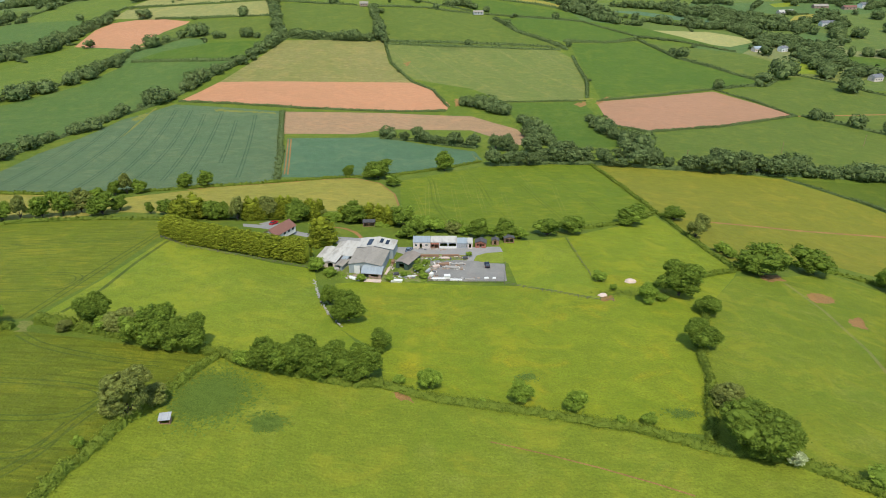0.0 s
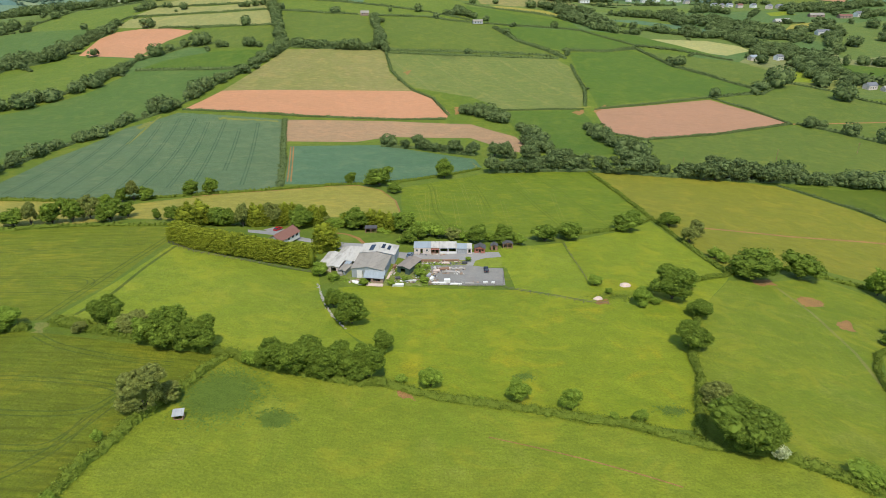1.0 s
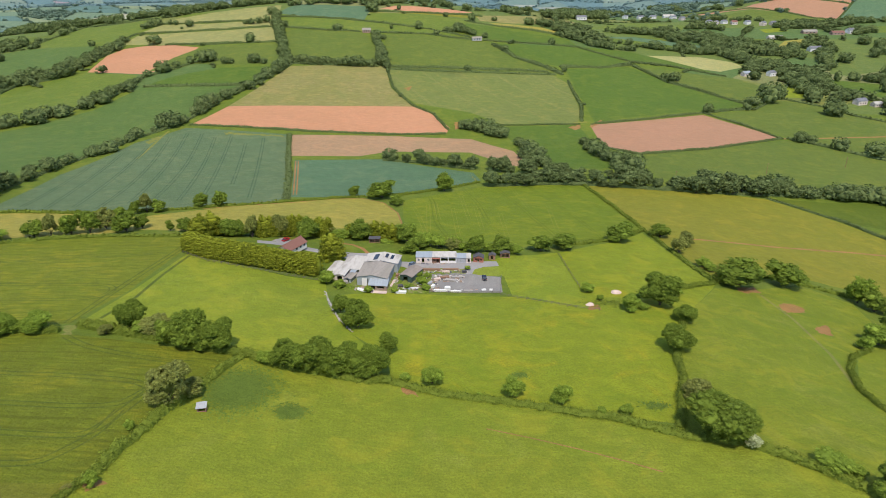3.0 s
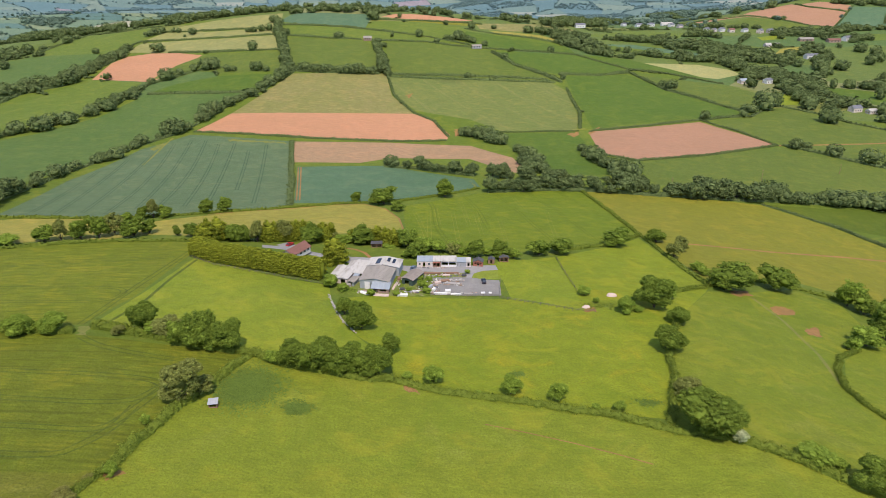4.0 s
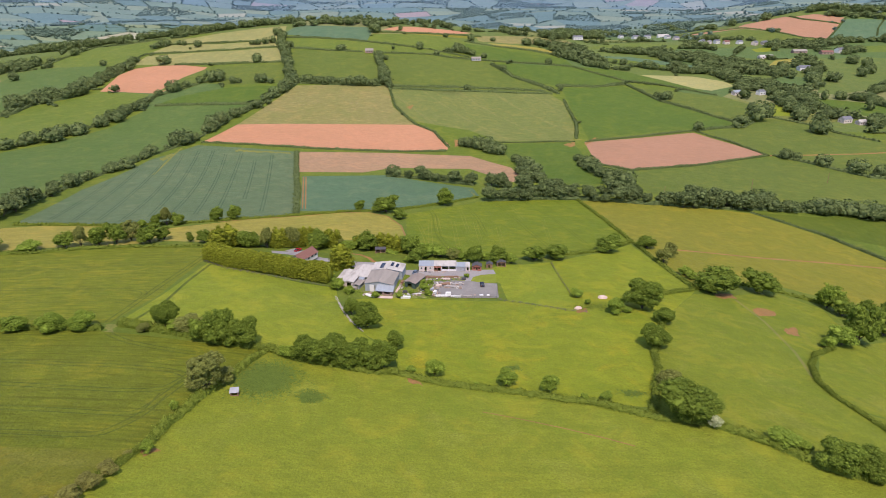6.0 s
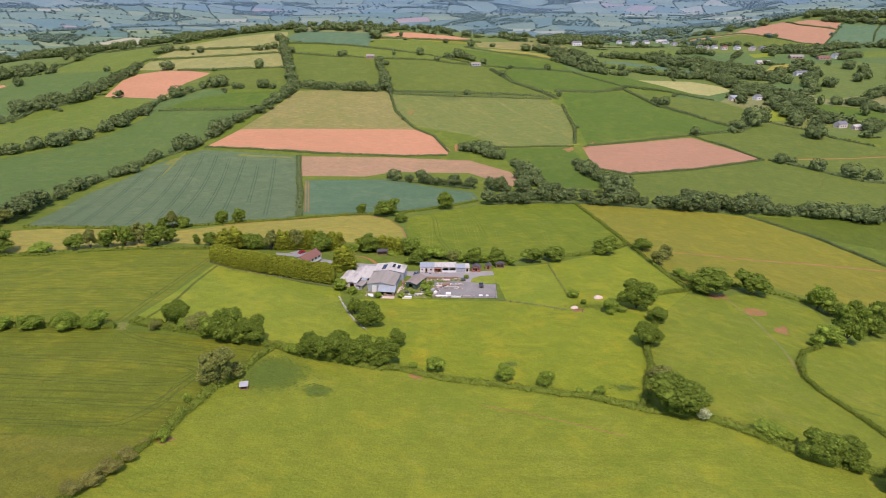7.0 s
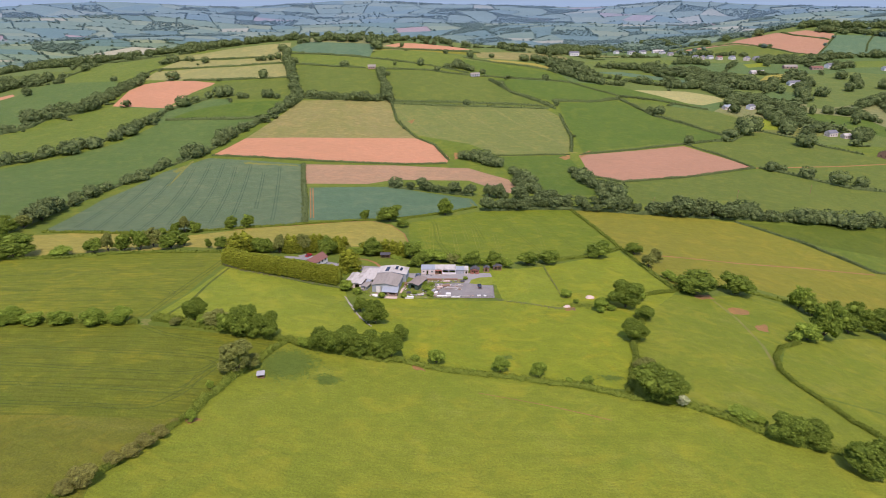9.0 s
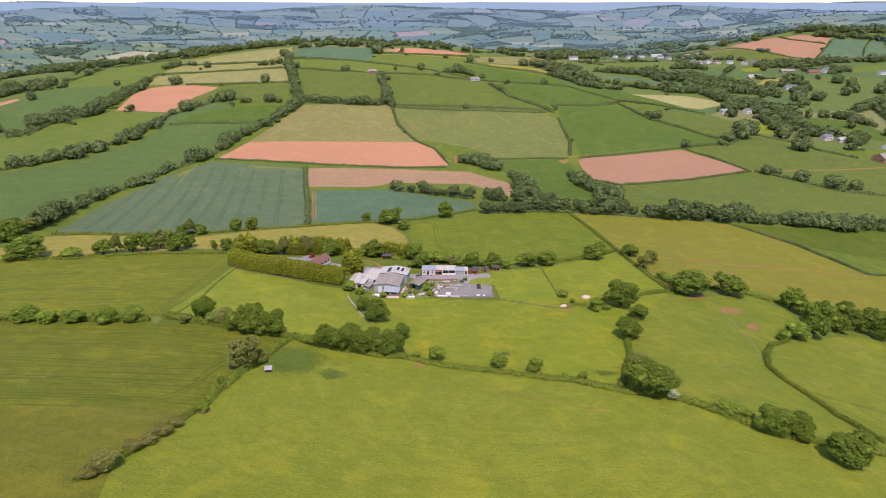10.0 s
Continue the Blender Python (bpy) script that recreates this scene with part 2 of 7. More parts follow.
def foliage(name, a, b, c, glow=0.24):
    """Leaves: colour varied leaf by leaf and plant by plant, some light passing through."""
    m, n, l, bsdf = mat(name, 0.8, 0, 0.10)
    k = Net(m)
    geo, info = n.new("ShaderNodeNewGeometry"), n.new("ShaderNodeObjectInfo")
    col = k.ramp(geo.outputs["Random Per Island"], [(0.0, tuple(v * 0.72 for v in a)), (0.45, b), (1.0, tuple(v * 1.12 for v in c))])
    col = k.mix(k.math("MULTIPLY", info.outputs["Random"], 0.45), col, tuple(v * 0.6 for v in b))
    pos = k.coords()
    col = k.mix(k.math("MULTIPLY", k.band(k.noise(pos, 0.5, 3, 0.6), 0.35, 0.7), 0.4), col, tuple(v * 1.12 for v in c))
    l.new(col, bsdf.inputs["Base Color"])
    t = n.new("ShaderNodeBsdfTranslucent")
    l.new(col, t.inputs[0])
    mx = n.new("ShaderNodeMixShader")
    mx.inputs[0].default_value = glow
    l.new(bsdf.outputs[0], mx.inputs[1])
    l.new(t.outputs[0], mx.inputs[2])
    l.new(mx.outputs[0], n["Material Output"].inputs[0])
    return m


LEAF = {
    "oak": foliage("oak_leaves", (0.09, 0.136, 0.017), (0.132, 0.187, 0.022), (0.189, 0.254, 0.032)),
    "bush": foliage("hawthorn_leaves", (0.13, 0.198, 0.022), (0.181, 0.257, 0.029), (0.244, 0.326, 0.041)),
    "pale": foliage("ash_leaves", (0.148, 0.171, 0.04), (0.2, 0.224, 0.05), (0.252, 0.27, 0.064)),
    "conifer": foliage("golden_conifer_needles", (0.127, 0.149, 0.013), (0.187, 0.212, 0.017), (0.267, 0.289, 0.024)),
    # leaf colour for far trees and hedges, shifted to blue for distance haze
    "far": foliage("haze_tinted_leaves", (0.084, 0.118, 0.04), (0.114, 0.153, 0.05), (0.155, 0.194, 0.065)),
    # hazy, middle and dim: leaf copies with distance haze mixed into the colour
    "hazy": foliage("hazed_hill_leaves", (0.135, 0.215, 0.25), (0.15, 0.235, 0.268), (0.17, 0.255, 0.285)),
    "middle": foliage("hazed_ridge_leaves", (0.095, 0.15, 0.1), (0.118, 0.175, 0.118), (0.145, 0.205, 0.135)),
    "dim": foliage("hazed_valley_leaves", (0.125, 0.2, 0.19), (0.145, 0.222, 0.21), (0.165, 0.245, 0.225)),
    "nettle": foliage("nettle_leaves", (0.113, 0.172, 0.027), (0.137, 0.2, 0.031), (0.165, 0.229, 0.036)),
    "hedge": foliage("hedge_leaves", (0.106, 0.143, 0.018), (0.14, 0.184, 0.022), (0.189, 0.232, 0.031)),
    "rust": foliage("bramble_leaves", (0.15, 0.15, 0.04), (0.21, 0.20, 0.05), (0.25, 0.25, 0.055)),
    "white": foliage("blossom_leaves", (0.198, 0.257, 0.056), (0.378, 0.427, 0.192), (0.558, 0.57, 0.352)),
}


def plain(name, col, rough=0.7, metal=0.0, vary=0.25, scale=2.0, stretch=(1, 1, 1), bump=0.0, dirt=None):
    """Painted, mineral or metal surface with two scales of wear."""
    m, n, l, b = mat(name, rough, metal)
    k = Net(m)
    p = k.coords(0, stretch)
    c = k.mix(k.math("MULTIPLY", k.band(k.noise(p, scale, 4, 0.65), 0.35, 0.7), vary), col, tuple(v * 0.55 for v in col))
    c = k.mix(k.math("MULTIPLY", k.band(k.noise(p, scale * 9, 3, 0.6), 0.4, 0.7), vary * 0.6), c, tuple(min(1, v * 1.25) for v in col))
    if dirt:
        c = k.mix(k.math("MULTIPLY", k.band(k.noise(p, scale * 0.5, 5, 0.7), 0.48, 0.68), 0.6), c, dirt)
    l.new(c, b.inputs["Base Color"])
    if bump:
        k.bump(b, k.noise(p, scale * 6, 4, 0.6), bump, 0.05)
    return m


BARK = plain("bark", (0.09, 0.07, 0.05), 0.95, 0, 0.5, 3, (1, 1, 0.3), 0.6)


# ---- mesh helpers ----
def link_mesh(name, verts, faces, material, parent=None, smooth=False, label=""):
    me = bpy.data.meshes.new(name)
    me.from_pydata(verts, [], faces)
    me.materials.append(material)
    if smooth:
        me.polygons.foreach_set("use_smooth", [True] * len(me.polygons))
    me.update()
    ob = new(name, me)
    if parent:
        ob.parent = parent
    if label:
        ob["label"] = label
    return ob


def part(name, bm, material, parent, label=""):
    me = bpy.data.meshes.new(name)
    bm.to_mesh(me)
    bm.free()
    me.materials.append(material)
    ob = new(name, me)
    ob.parent = parent
    if label:
        ob["label"] = label
    return ob


def box_bm(x0, x1, y0, y1, z0, z1, bevel=0.0):
    bm = bmesh.new()
    bmesh.ops.create_cube(bm, size=1, matrix=Matrix.Translation(((x0 + x1) / 2, (y0 + y1) / 2, (z0 + z1) / 2)) @ Matrix.Diagonal((x1 - x0, y1 - y0, z1 - z0, 1)))
    if bevel:
        bmesh.ops.bevel(bm, geom=bm.edges[:], offset=bevel, segments=2, affect="EDGES")
    return bm


# ---- ground ----
from mathutils import geometry
FIELDS = []


def field(name, kind, pts):
    if kind in ("bare_soil", "worn_path", "nettles"):
        FIELDS.insert(0, (name, kind, pts))
    else:
        FIELDS.append((name, kind, pts))


RNG = np.random.RandomState(7)
HEDGES, BELTS, TREES, FENCE_LINES = [], [], [], []


def track(width, kind, pts):
    """A worn strip of the ground along a line."""
    p = np.array(pts, float)
    t = np.gradient(p, axis=0)
    t /= np.linalg.norm(t, axis=1)[:, None]
    o = np.column_stack([-t[:, 1], t[:, 0]]) * width / 2
    FIELDS.insert(0, ("track", kind, [tuple(v) for v in p + o] + [tuple(v) for v in (p - o)[::-1]]))


def tram(width, kind, pts):
    """A pair of wheel tracks through a crop, 1.9 m apart."""
    p = np.array(pts, float)
    for k in range(2):
        q = np.concatenate([p[:1], (p[:-1] * 0.75 + p[1:] * 0.25), (p[:-1] * 0.25 + p[1:] * 0.75), p[-1:]])
        order = np.argsort(np.concatenate([[0], np.arange(len(p) - 1) + 0.25, np.arange(len(p) - 1) + 0.75, [len(p)]]))
        p = q[order]
    t = np.gradient(p, axis=0)
    t /= np.linalg.norm(t, axis=1)[:, None] + 1e-9
    o = np.column_stack([-t[:, 1], t[:, 0]]) * 0.95
    for side in (-1, 1):
        track(width, kind, (p + side * o).tolist())


def hedge(width, height, pts):
    HEDGES.append((width, height, pts))


def fence_line(pts):
    FENCE_LINES.append(pts)


def belt(gap, height, spread, pts):
    BELTS.append((gap, height, spread, pts))


def tree(kind, x, y, width, height):
    TREES.append((kind, x, y, width, height))


# ---- fields, hedges and trees, placed to fit the camera's view ----
field("yard", "gravel", [(-5.4, 196.2), (22.5, 195.2), (22.9, 209.6), (17.7, 210.1), (11.9, 211.9), (3.4, 212.8), (-5.1, 212.3), (-3.9, 203.6)])
field("forecourt", "tarmac", [(-18.7, 224.1), (-10.8, 223.1), (22.5, 224.8), (23.2, 220), (16.6, 218.8), (12.7, 216.2), (11.5, 211.9), (8.9, 211.9), (9.5, 216.7), (-9.6, 218.1), (-13.4, 216.6), (-18.4, 219.5), (-31.8, 222.5), (-41.2, 226.6), (-54.8, 233), (-66.5, 239.1), (-76.4, 241.2), (-83.7, 242.2), (-85, 246.5), (-77.8, 246.2), (-67.7, 243.9), (-55.5, 236.8), (-41.6, 229.3), (-32.6, 229.4)])
field("driveway", "tarmac", [(-78.7, 247.9), (-74.9, 253.4), (-69.8, 249.8), (-71.9, 242.2)])
field("lawn", "garden_lawn", [(11.5, 211.9), (12.1, 215.7), (14.3, 218.2), (19.8, 218.9), (23.2, 219.5), (22.6, 210.6), (17.7, 210.5)])
field("rubble", "rubble_ground", [(-46.7, 207.5), (-37.8, 211.7), (-30.6, 211.7), (-16.9, 204.5), (-10.6, 216.6), (9.1, 216.7), (8.9, 211.9), (3.4, 212.8), (-5.1, 212.3), (-5.4, 196.2), (-16.7, 194.8), (-28.8, 196.4), (-37.5, 201.5)])
field("soil", "bare_soil", [(-12.5, 119.5), (-8.5, 118.8), (-6.4, 116.1), (-10.3, 116.2)])
field("soil", "bare_soil", [(128, 194.6), (136.2, 200.3), (140.9, 195.9), (135.6, 189.5), (128.3, 188.4)])
field("soil", "bare_soil", [(132.7, 176.7), (139, 180.6), (139, 175.7), (132.7, 170.1)])
field("soil", "bare_soil", [(-68.2, 70.4), (-66.7, 72.6), (-63.6, 70.7), (-65.7, 68.4)])
field("soil", "bare_soil", [(51.5, 180.4), (54.8, 181.9), (55, 176), (51.2, 176)])
field("soil", "bare_soil", [(118.4, 209.9), (128.4, 214), (127.9, 208.1), (118.6, 203.6)])
track(2.2, "bare_soil", [(127.2, 282), (173.5, 284.8), (219.6, 292.7), (268.1, 296.6)])
track(1.3, "worn_path", [(126.7, 205.3), (127.8, 182.2), (125, 154), (120, 134)])
tram(0.9, "bare_soil", [(-108, 435), (-90, 345)])
track(3.0, "worn_path", [(54, 567), (125, 580), (138, 585)])
track(2.0, "worn_path", [(-221, 425), (-230, 489), (-231, 509)])
field("foreground_pasture", "pasture_near", [(-88.9, 14), (-65.8, 14.7), (-73.9, 41.2), (-72.5, 49.9), (-69.4, 61), (-66.8, 72.9), (-65.2, 89), (-60.3, 110.6), (-55.8, 128.8), (-44.1, 123.6), (-14.3, 122.5), (0.1, 117.9), (20.4, 113.2), (37.7, 107.3), (55.6, 100.7), (71.7, 96.9), (83.8, 89.1), (95.4, 79.4), (147.4, 75.9), (111.8, 35.9)])
field("margin_pasture", "pasture_olive", [(-131.6, 65.2), (-71.9, 69.7), (-68.7, 71.6), (-69.7, 61.5), (-72.7, 50.4), (-74.1, 41.7), (-66.2, 14.6), (-88.9, 14)])
field("barley_low", "barley_a", [(-185.9, 130.8), (-108.9, 135), (-76.6, 130.3), (-57.1, 130), (-61.4, 111.3), (-65.5, 89.7), (-68.7, 71.6), (-71.9, 69.7), (-131.6, 65.2)])
field("barley_high", "barley_b", [(-254, 213.4), (-186.9, 226.4), (-143.5, 242.5), (-116.4, 244.5), (-109.8, 229.4), (-106.7, 171.9), (-110.2, 142), (-137.5, 137.9), (-188.7, 134.2)])
field("paddock_west", "pasture_mid", [(-105.8, 220.7), (-76.1, 206.9), (-46.9, 204.4), (-38, 169.3), (-28.9, 150.6), (-18.2, 136.4), (-45.2, 129.3), (-57.3, 131), (-71.5, 132.6), (-90.9, 137), (-107.7, 142.3), (-105.6, 172.1)])
field("meadow", "meadow", [(-14.4, 124.4), (-17.4, 139.2), (-28.9, 150.6), (-37.6, 192.9), (-22.6, 195.9), (25.8, 190.5), (51.9, 176), (76.5, 178.2), (81.5, 170.7), (67.4, 134.9), (57, 104.4), (37.7, 107.3), (20.4, 113.2), (0.1, 117.9)])
field("sheep_pasture", "pasture_sheep", [(56.2, 101.4), (66.3, 132.3), (82.8, 170.9), (108.8, 206.4), (121.8, 208), (155.4, 225.8), (170.4, 212.5), (165.8, 192.2), (147.1, 167.6), (130.4, 152), (119.2, 131.6), (122.7, 114.6), (169.7, 101.2), (147.4, 75.9), (95.4, 79.4), (83.8, 89.1), (71.7, 96.9)])
field("east_pasture", "pasture_sheep", [(132.7, 151.8), (145.9, 165.5), (178.3, 182.1), (266.7, 214.2), (171.2, 103), (123.3, 115.5), (120.7, 132.1)])
field("yard_pasture", "pasture_mid", [(26.7, 231.8), (51.8, 244.7), (51.4, 200.2), (51.6, 176.7), (25.8, 191.3), (24.3, 209.9), (13.1, 218.4)])
field("buttercup_pasture", "meadow", [(52.4, 244.7), (87.7, 268.9), (103.8, 286.2), (110.3, 210.2), (106.6, 204), (81.8, 169.4), (76.5, 178.2), (51.9, 176), (51.1, 198.5)])
field("lush_field", "lush", [(-24, 341), (23, 381), (84, 399), (96, 393), (103, 340), (106.8, 294.6), (89.3, 275.4), (54.3, 261), (28, 247.4), (-8, 242.7), (-18.6, 276.7), (-21.9, 303.2)])
field("olive_field", "olive", [(97, 392), (134, 389), (175, 385), (215, 379), (247, 343), (271.1, 300.1), (348, 313.1), (293.5, 246.4), (201.3, 227.5), (182.2, 231.1), (161.6, 238.5), (114.8, 218.8), (106.8, 294.6), (103, 340)])
field("strip_field", "deep_grass", [(216, 382), (259, 381), (427, 413), (349.6, 315.2), (249, 346)])
field("blue_crop_big", "bluecrop", [(-220, 519), (-181, 514), (-131, 508), (-91, 329), (-131.9, 305.8), (-156.3, 296.9), (-185.1, 286.1), (-233.9, 282.4), (-248, 375), (-243, 471)])
field("blue_crop_small", "bluecrop2", [(-110, 436), (-46, 452), (22, 423), (26, 400), (2, 377), (-26, 356), (-60, 343), (-91, 338)])
field("harrowed", "harrowed", [(-128, 508), (-46, 521), (24, 523), (58, 490), (67, 447), (54, 445), (22, 483), (-42, 476), (-65, 457), (-116, 448)])
field("ploughed", "ploughed", [(-204, 585), (-110, 597), (-30, 610), (-9, 591), (6, 554), (3, 537), (-46, 527), (-120, 521), (-220, 528)])
field("stubble", "stubble", [(-173, 723), (-67, 737), (-55, 662), (-30, 610), (-110, 597), (-204, 585)])
field("rolled_grass", "rolled", [(-62, 724), (32, 740), (126, 752), (142, 718), (139, 624), (129, 582), (55, 571), (27, 602), (-28, 620), (-52, 662)])
field("ploughed_east", "ploughed2", [(139, 575), (200, 594), (261, 616), (285, 576), (303, 539), (228, 507), (159, 486), (136, 508)])
field("under_plough", "olive2", [(159, 482), (227, 503), (303, 533), (344, 507), (492, 497), (435, 423), (287, 401), (224, 399), (155, 419)])
field("small_green", "far_lush", [(54, 563), (127, 575), (130, 527), (136, 471), (139, 444), (96, 440), (69, 449), (62, 495)])
hedge(2.0, 1.4, [(-78, 33), (-73.7, 40.8), (-72.3, 49.5), (-69.3, 60.7), (-67.2, 71.9)])
hedge(3.0, 1.7, [(-66.8, 72.9), (-65.2, 89), (-62.6, 103.5), (-59, 115.6), (-55.9, 129.3)])
hedge(3, 2.0, [(-186.4, 131.4), (-145, 134), (-135.8, 135.1), (-122.7, 134.8), (-109.2, 135.6)])
hedge(4, 2.5, [(-106.2, 140.1), (-90.7, 136.5), (-71.2, 131.6), (-56, 129.8)])
hedge(4, 2.0, [(-56, 129.8), (-44.5, 125.5), (-28.8, 123), (-14.3, 122.5)])
hedge(3.8, 1.1, [(-14.3, 122.5), (0.1, 117.5), (20.4, 113.2), (37.7, 107.3), (55.4, 99.9), (71.6, 96.5)])
hedge(3.5, 2.0, [(71.6, 96.5), (83.6, 88.7), (95.2, 79.1), (146.8, 75.2)])
hedge(2.6, 1.8, [(56.5, 102.5), (65.6, 125.3), (69.3, 140), (81.7, 167.5)])
hedge(2.2, 1.4, [(145.8, 164.6), (133.0, 154.9), (124.7, 143.4), (119.8, 132.0), (119.9, 123.1), (123.6, 111.3), (126.0, 99.1), (130.1, 88.3), (132.4, 84.7)])
hedge(3, 1.6, [(156.5, 227.9), (174.7, 220.3), (197.2, 220.8), (289.9, 242)])
hedge(2.5, 1.3, [(106, 291.9), (111, 212.2), (129.2, 226.3), (160.6, 236.4)])
hedge(2.5, 1.6, [(96, 393), (103, 340), (106, 291.9)])
hedge(2.5, 1.4, [(53.6, 256.3), (66.4, 258.6), (88.7, 272.8), (105.6, 290.5)])
hedge(2.5, 1.6, [(216, 381), (248, 345), (271.1, 300.1), (346.3, 311.1)])
hedge(2.5, 1.4, [(-253.2, 212.5), (-186.2, 225.3), (-166.5, 235.7), (-143.5, 242.5), (-117.2, 247)])
hedge(2.5, 1.5, [(-232.2, 279.6), (-183.7, 283.2), (-154.5, 292.4), (-131.4, 304.3), (-91, 326), (-60, 342), (-26, 354), (2, 375), (25, 396)])
hedge(5, 1.6, [(-130, 508), (-91, 329)])
hedge(3, 1.8, [(-220, 527), (-120, 519), (-46, 525), (3, 535)])
hedge(2.5, 1.6, [(5, 546), (-9, 591), (-30, 612), (-53, 664), (-65, 733)])
hedge(3, 2, [(-65, 733), (32, 747), (127, 757)])
hedge(3, 2, [(144, 725), (142, 635), (133, 585)])
hedge(2.5, 1.5, [(53, 567), (130, 577)])
hedge(3, 2, [(140, 577), (200, 597), (264, 623), (287, 580), (303, 537)])
hedge(3, 2, [(303, 537), (227, 503), (159, 484), (136, 504)])
tree("oak", 70.7, 144.0, 10.5, 7.8)
tree("oak", 81.6, 166.9, 8.6, 5.7)
tree("oak", 78.0, 181.7, 15.1, 11.4)
tree("oak", 120.6, 212.6, 19.5, 11.3)
tree("oak", 145.4, 222.5, 18.5, 10.7)
tree("bush", -3.4, 122.9, 6.5, 5.1)
tree("bush", 18.0, 117.4, 6.4, 5.0)
tree("bush", 30.2, 114.1, 5.5, 5.2)
tree("bush", 39.3, 108.5, 2.7, 2.1)
tree("bush", 45.2, 108.5, 3.9, 2.6)
tree("bush", 9.1, 116.6, 2.0, 1.3)
tree("bush", 65.5, 175.2, 7.1, 5.6)
tree("bush", 86.2, 89.8, 8.4, 3.8)
tree("bush", 75.4, 155.7, 4.4, 3.0)
tree("bush", 90.9, 87.9, 4.3, 2.5)
tree("oak", 95.0, 80.6, 10.8, 7.6)
tree("oak", 101.6, 80.0, 10.5, 6.8)
tree("oak", 110.7, 69.0, 13.6, 8.6)
tree("oak", -90.9, 140.3, 9.6, 9.1)
tree("oak", -71.6, 132.4, 11.8, 10.6)
tree("oak", -62.3, 130.9, 9.6, 9.1)
tree("oak", -42.6, 125.0, 9.2, 8.7)
tree("oak", -34.9, 125.1, 10.2, 9.3)
tree("oak", -27.1, 124.6, 9.7, 8.8)
tree("oak", -19.1, 126.2, 9.2, 8.7)
tree("oak", -16.4, 140.1, 6.5, 6.2)
tree("oak", -34.8, 167.5, 6.8, 6.4)
tree("oak", -27.5, 156.4, 10.4, 9.1)
tree("pale", -82.0, 137.0, 10.0, 5.8)
tree("pale", -63.7, 100.9, 10.9, 10.3)
tree("pale", -60.8, 106.0, 5.8, 4.5)
tree("pale", -96.1, 136.0, 4.5, 3.2)
tree("bush", -152.5, 133.0, 9.9, 5.7)
tree("bush", -144.1, 132.1, 7.3, 4.2)
tree("bush", -134.8, 133.0, 8.4, 4.9)
tree("bush", -123.6, 134.2, 9.4, 5.4)
tree("bush", -115.7, 136.1, 9.3, 5.4)
tree("bush", -67.3, 89.4, 2.5, 2.4)
tree("bush", -65.2, 70.3, 3.3, 2.7)
tree("bush", -45.9, 202.5, 6.0, 4.5)
tree("oak", -54.3, 346.9, 7.3, 6.9)
tree("oak", -37.2, 345.4, 18.3, 10.6)
tree("oak", -27.7, 329.5, 9.6, 5.6)
tree("oak", 0.8, 369.0, 12.2, 11.6)
tree("oak", 13.9, 235.3, 8.4, 7.7)
tree("oak", 25.5, 234.6, 9.0, 5.8)
tree("oak", 44.7, 247.2, 13.1, 7.6)
tree("oak", 56.0, 251.6, 12.7, 7.7)
tree("oak", 87.2, 268.9, 15.3, 8.8)
tree("oak", 111.4, 280.7, 12.1, 7.0)
tree("oak", -5.1, 244.0, 9.2, 5.3)
tree("pale", 111.0, 253.2, 8.7, 8.3)
tree("pale", 3.8, 238.7, 7.9, 4.6)
tree("golden", -47.4, 226.6, 12.9, 11.1)
tree("bush", -9.2, 241.0, 10.2, 5.9)
tree("bush", -2.1, 240.2, 9.2, 5.3)
tree("bush", 5.0, 241.5, 8.3, 4.8)
tree("bush", 8.8, 236.8, 5.3, 3.1)
tree("bush", 19.6, 236.9, 5.8, 3.8)
tree("bush", 31.8, 237.2, 7.3, 4.2)
tree("bush", -14.4, 236.1, 4.8, 2.9)
tree("bush", -18.8, 196.0, 3.3, 1.9)
tree("bush", -10.3, 209.5, 3.9, 2.3)
tree("bush", -8.6, 203.5, 4.7, 2.7)
tree("bush", -6.9, 198.4, 3.8, 2.2)
tree("bush", -14.0, 199.3, 2.9, 1.7)
tree("bush", -40.3, 199.3, 5.1, 3.0)
tree("bush", -28.8, 196.0, 4.2, 2.4)
tree("bush", -6.7, 209.2, 3.0, 1.8)
tree("bush", -46.4, 205.0, 6.5, 4.0)
tree("bush", 9.9, 216.2, 2.7, 1.6)
tree("oak", 14.1, 234.3, 7.6, 7.2)
tree("oak", 25.4, 236.2, 8.6, 7.8)
tree("bush", 81.0, 192.9, 6.5, 3.8)
tree("bush", 81.7, 172.0, 4.8, 3.0)
tree("bush", 70.4, 176.3, 4.0, 2.3)
tree("bush", 54.5, 193.7, 5.5, 3.2)
tree("bush", 57.1, 185.0, 2.9, 2.2)
tree("bush", 69.4, 184.6, 4.9, 2.9)
tree("pale", 65.5, 115.2, 8.2, 6.0)
tree("pale", 119.2, 266.9, 8.1, 7.7)
tree("white", 70.6, 95.6, 4.6, 3.8)
fence_line([(52.1, 241.4), (52, 218.5), (52.5, 198.5)])
fence_line([(-5.4, 195.3), (9.1, 194.3), (21.5, 193.8), (23.3, 209.2)])
fence_line([(21.4, 192.3), (33.3, 184.3), (46.7, 176.8), (54.5, 174.9)])
fence_line([(-108, 219.9), (-94.3, 209.5), (-78.6, 205.2), (-68.8, 205.9), (-58.8, 206.2), (-49.2, 204.3)])
tree("oak", 64.8, 100.2, 17.2, 10.0)
tree("rust", -68.2, 68.0, 2.3, 1.3)
tree("rust", -68.8, 60.8, 4.4, 2.6)
tree("rust", -69.6, 55.8, 4.9, 2.9)
tree("rust", -70.8, 51.2, 4.5, 2.6)
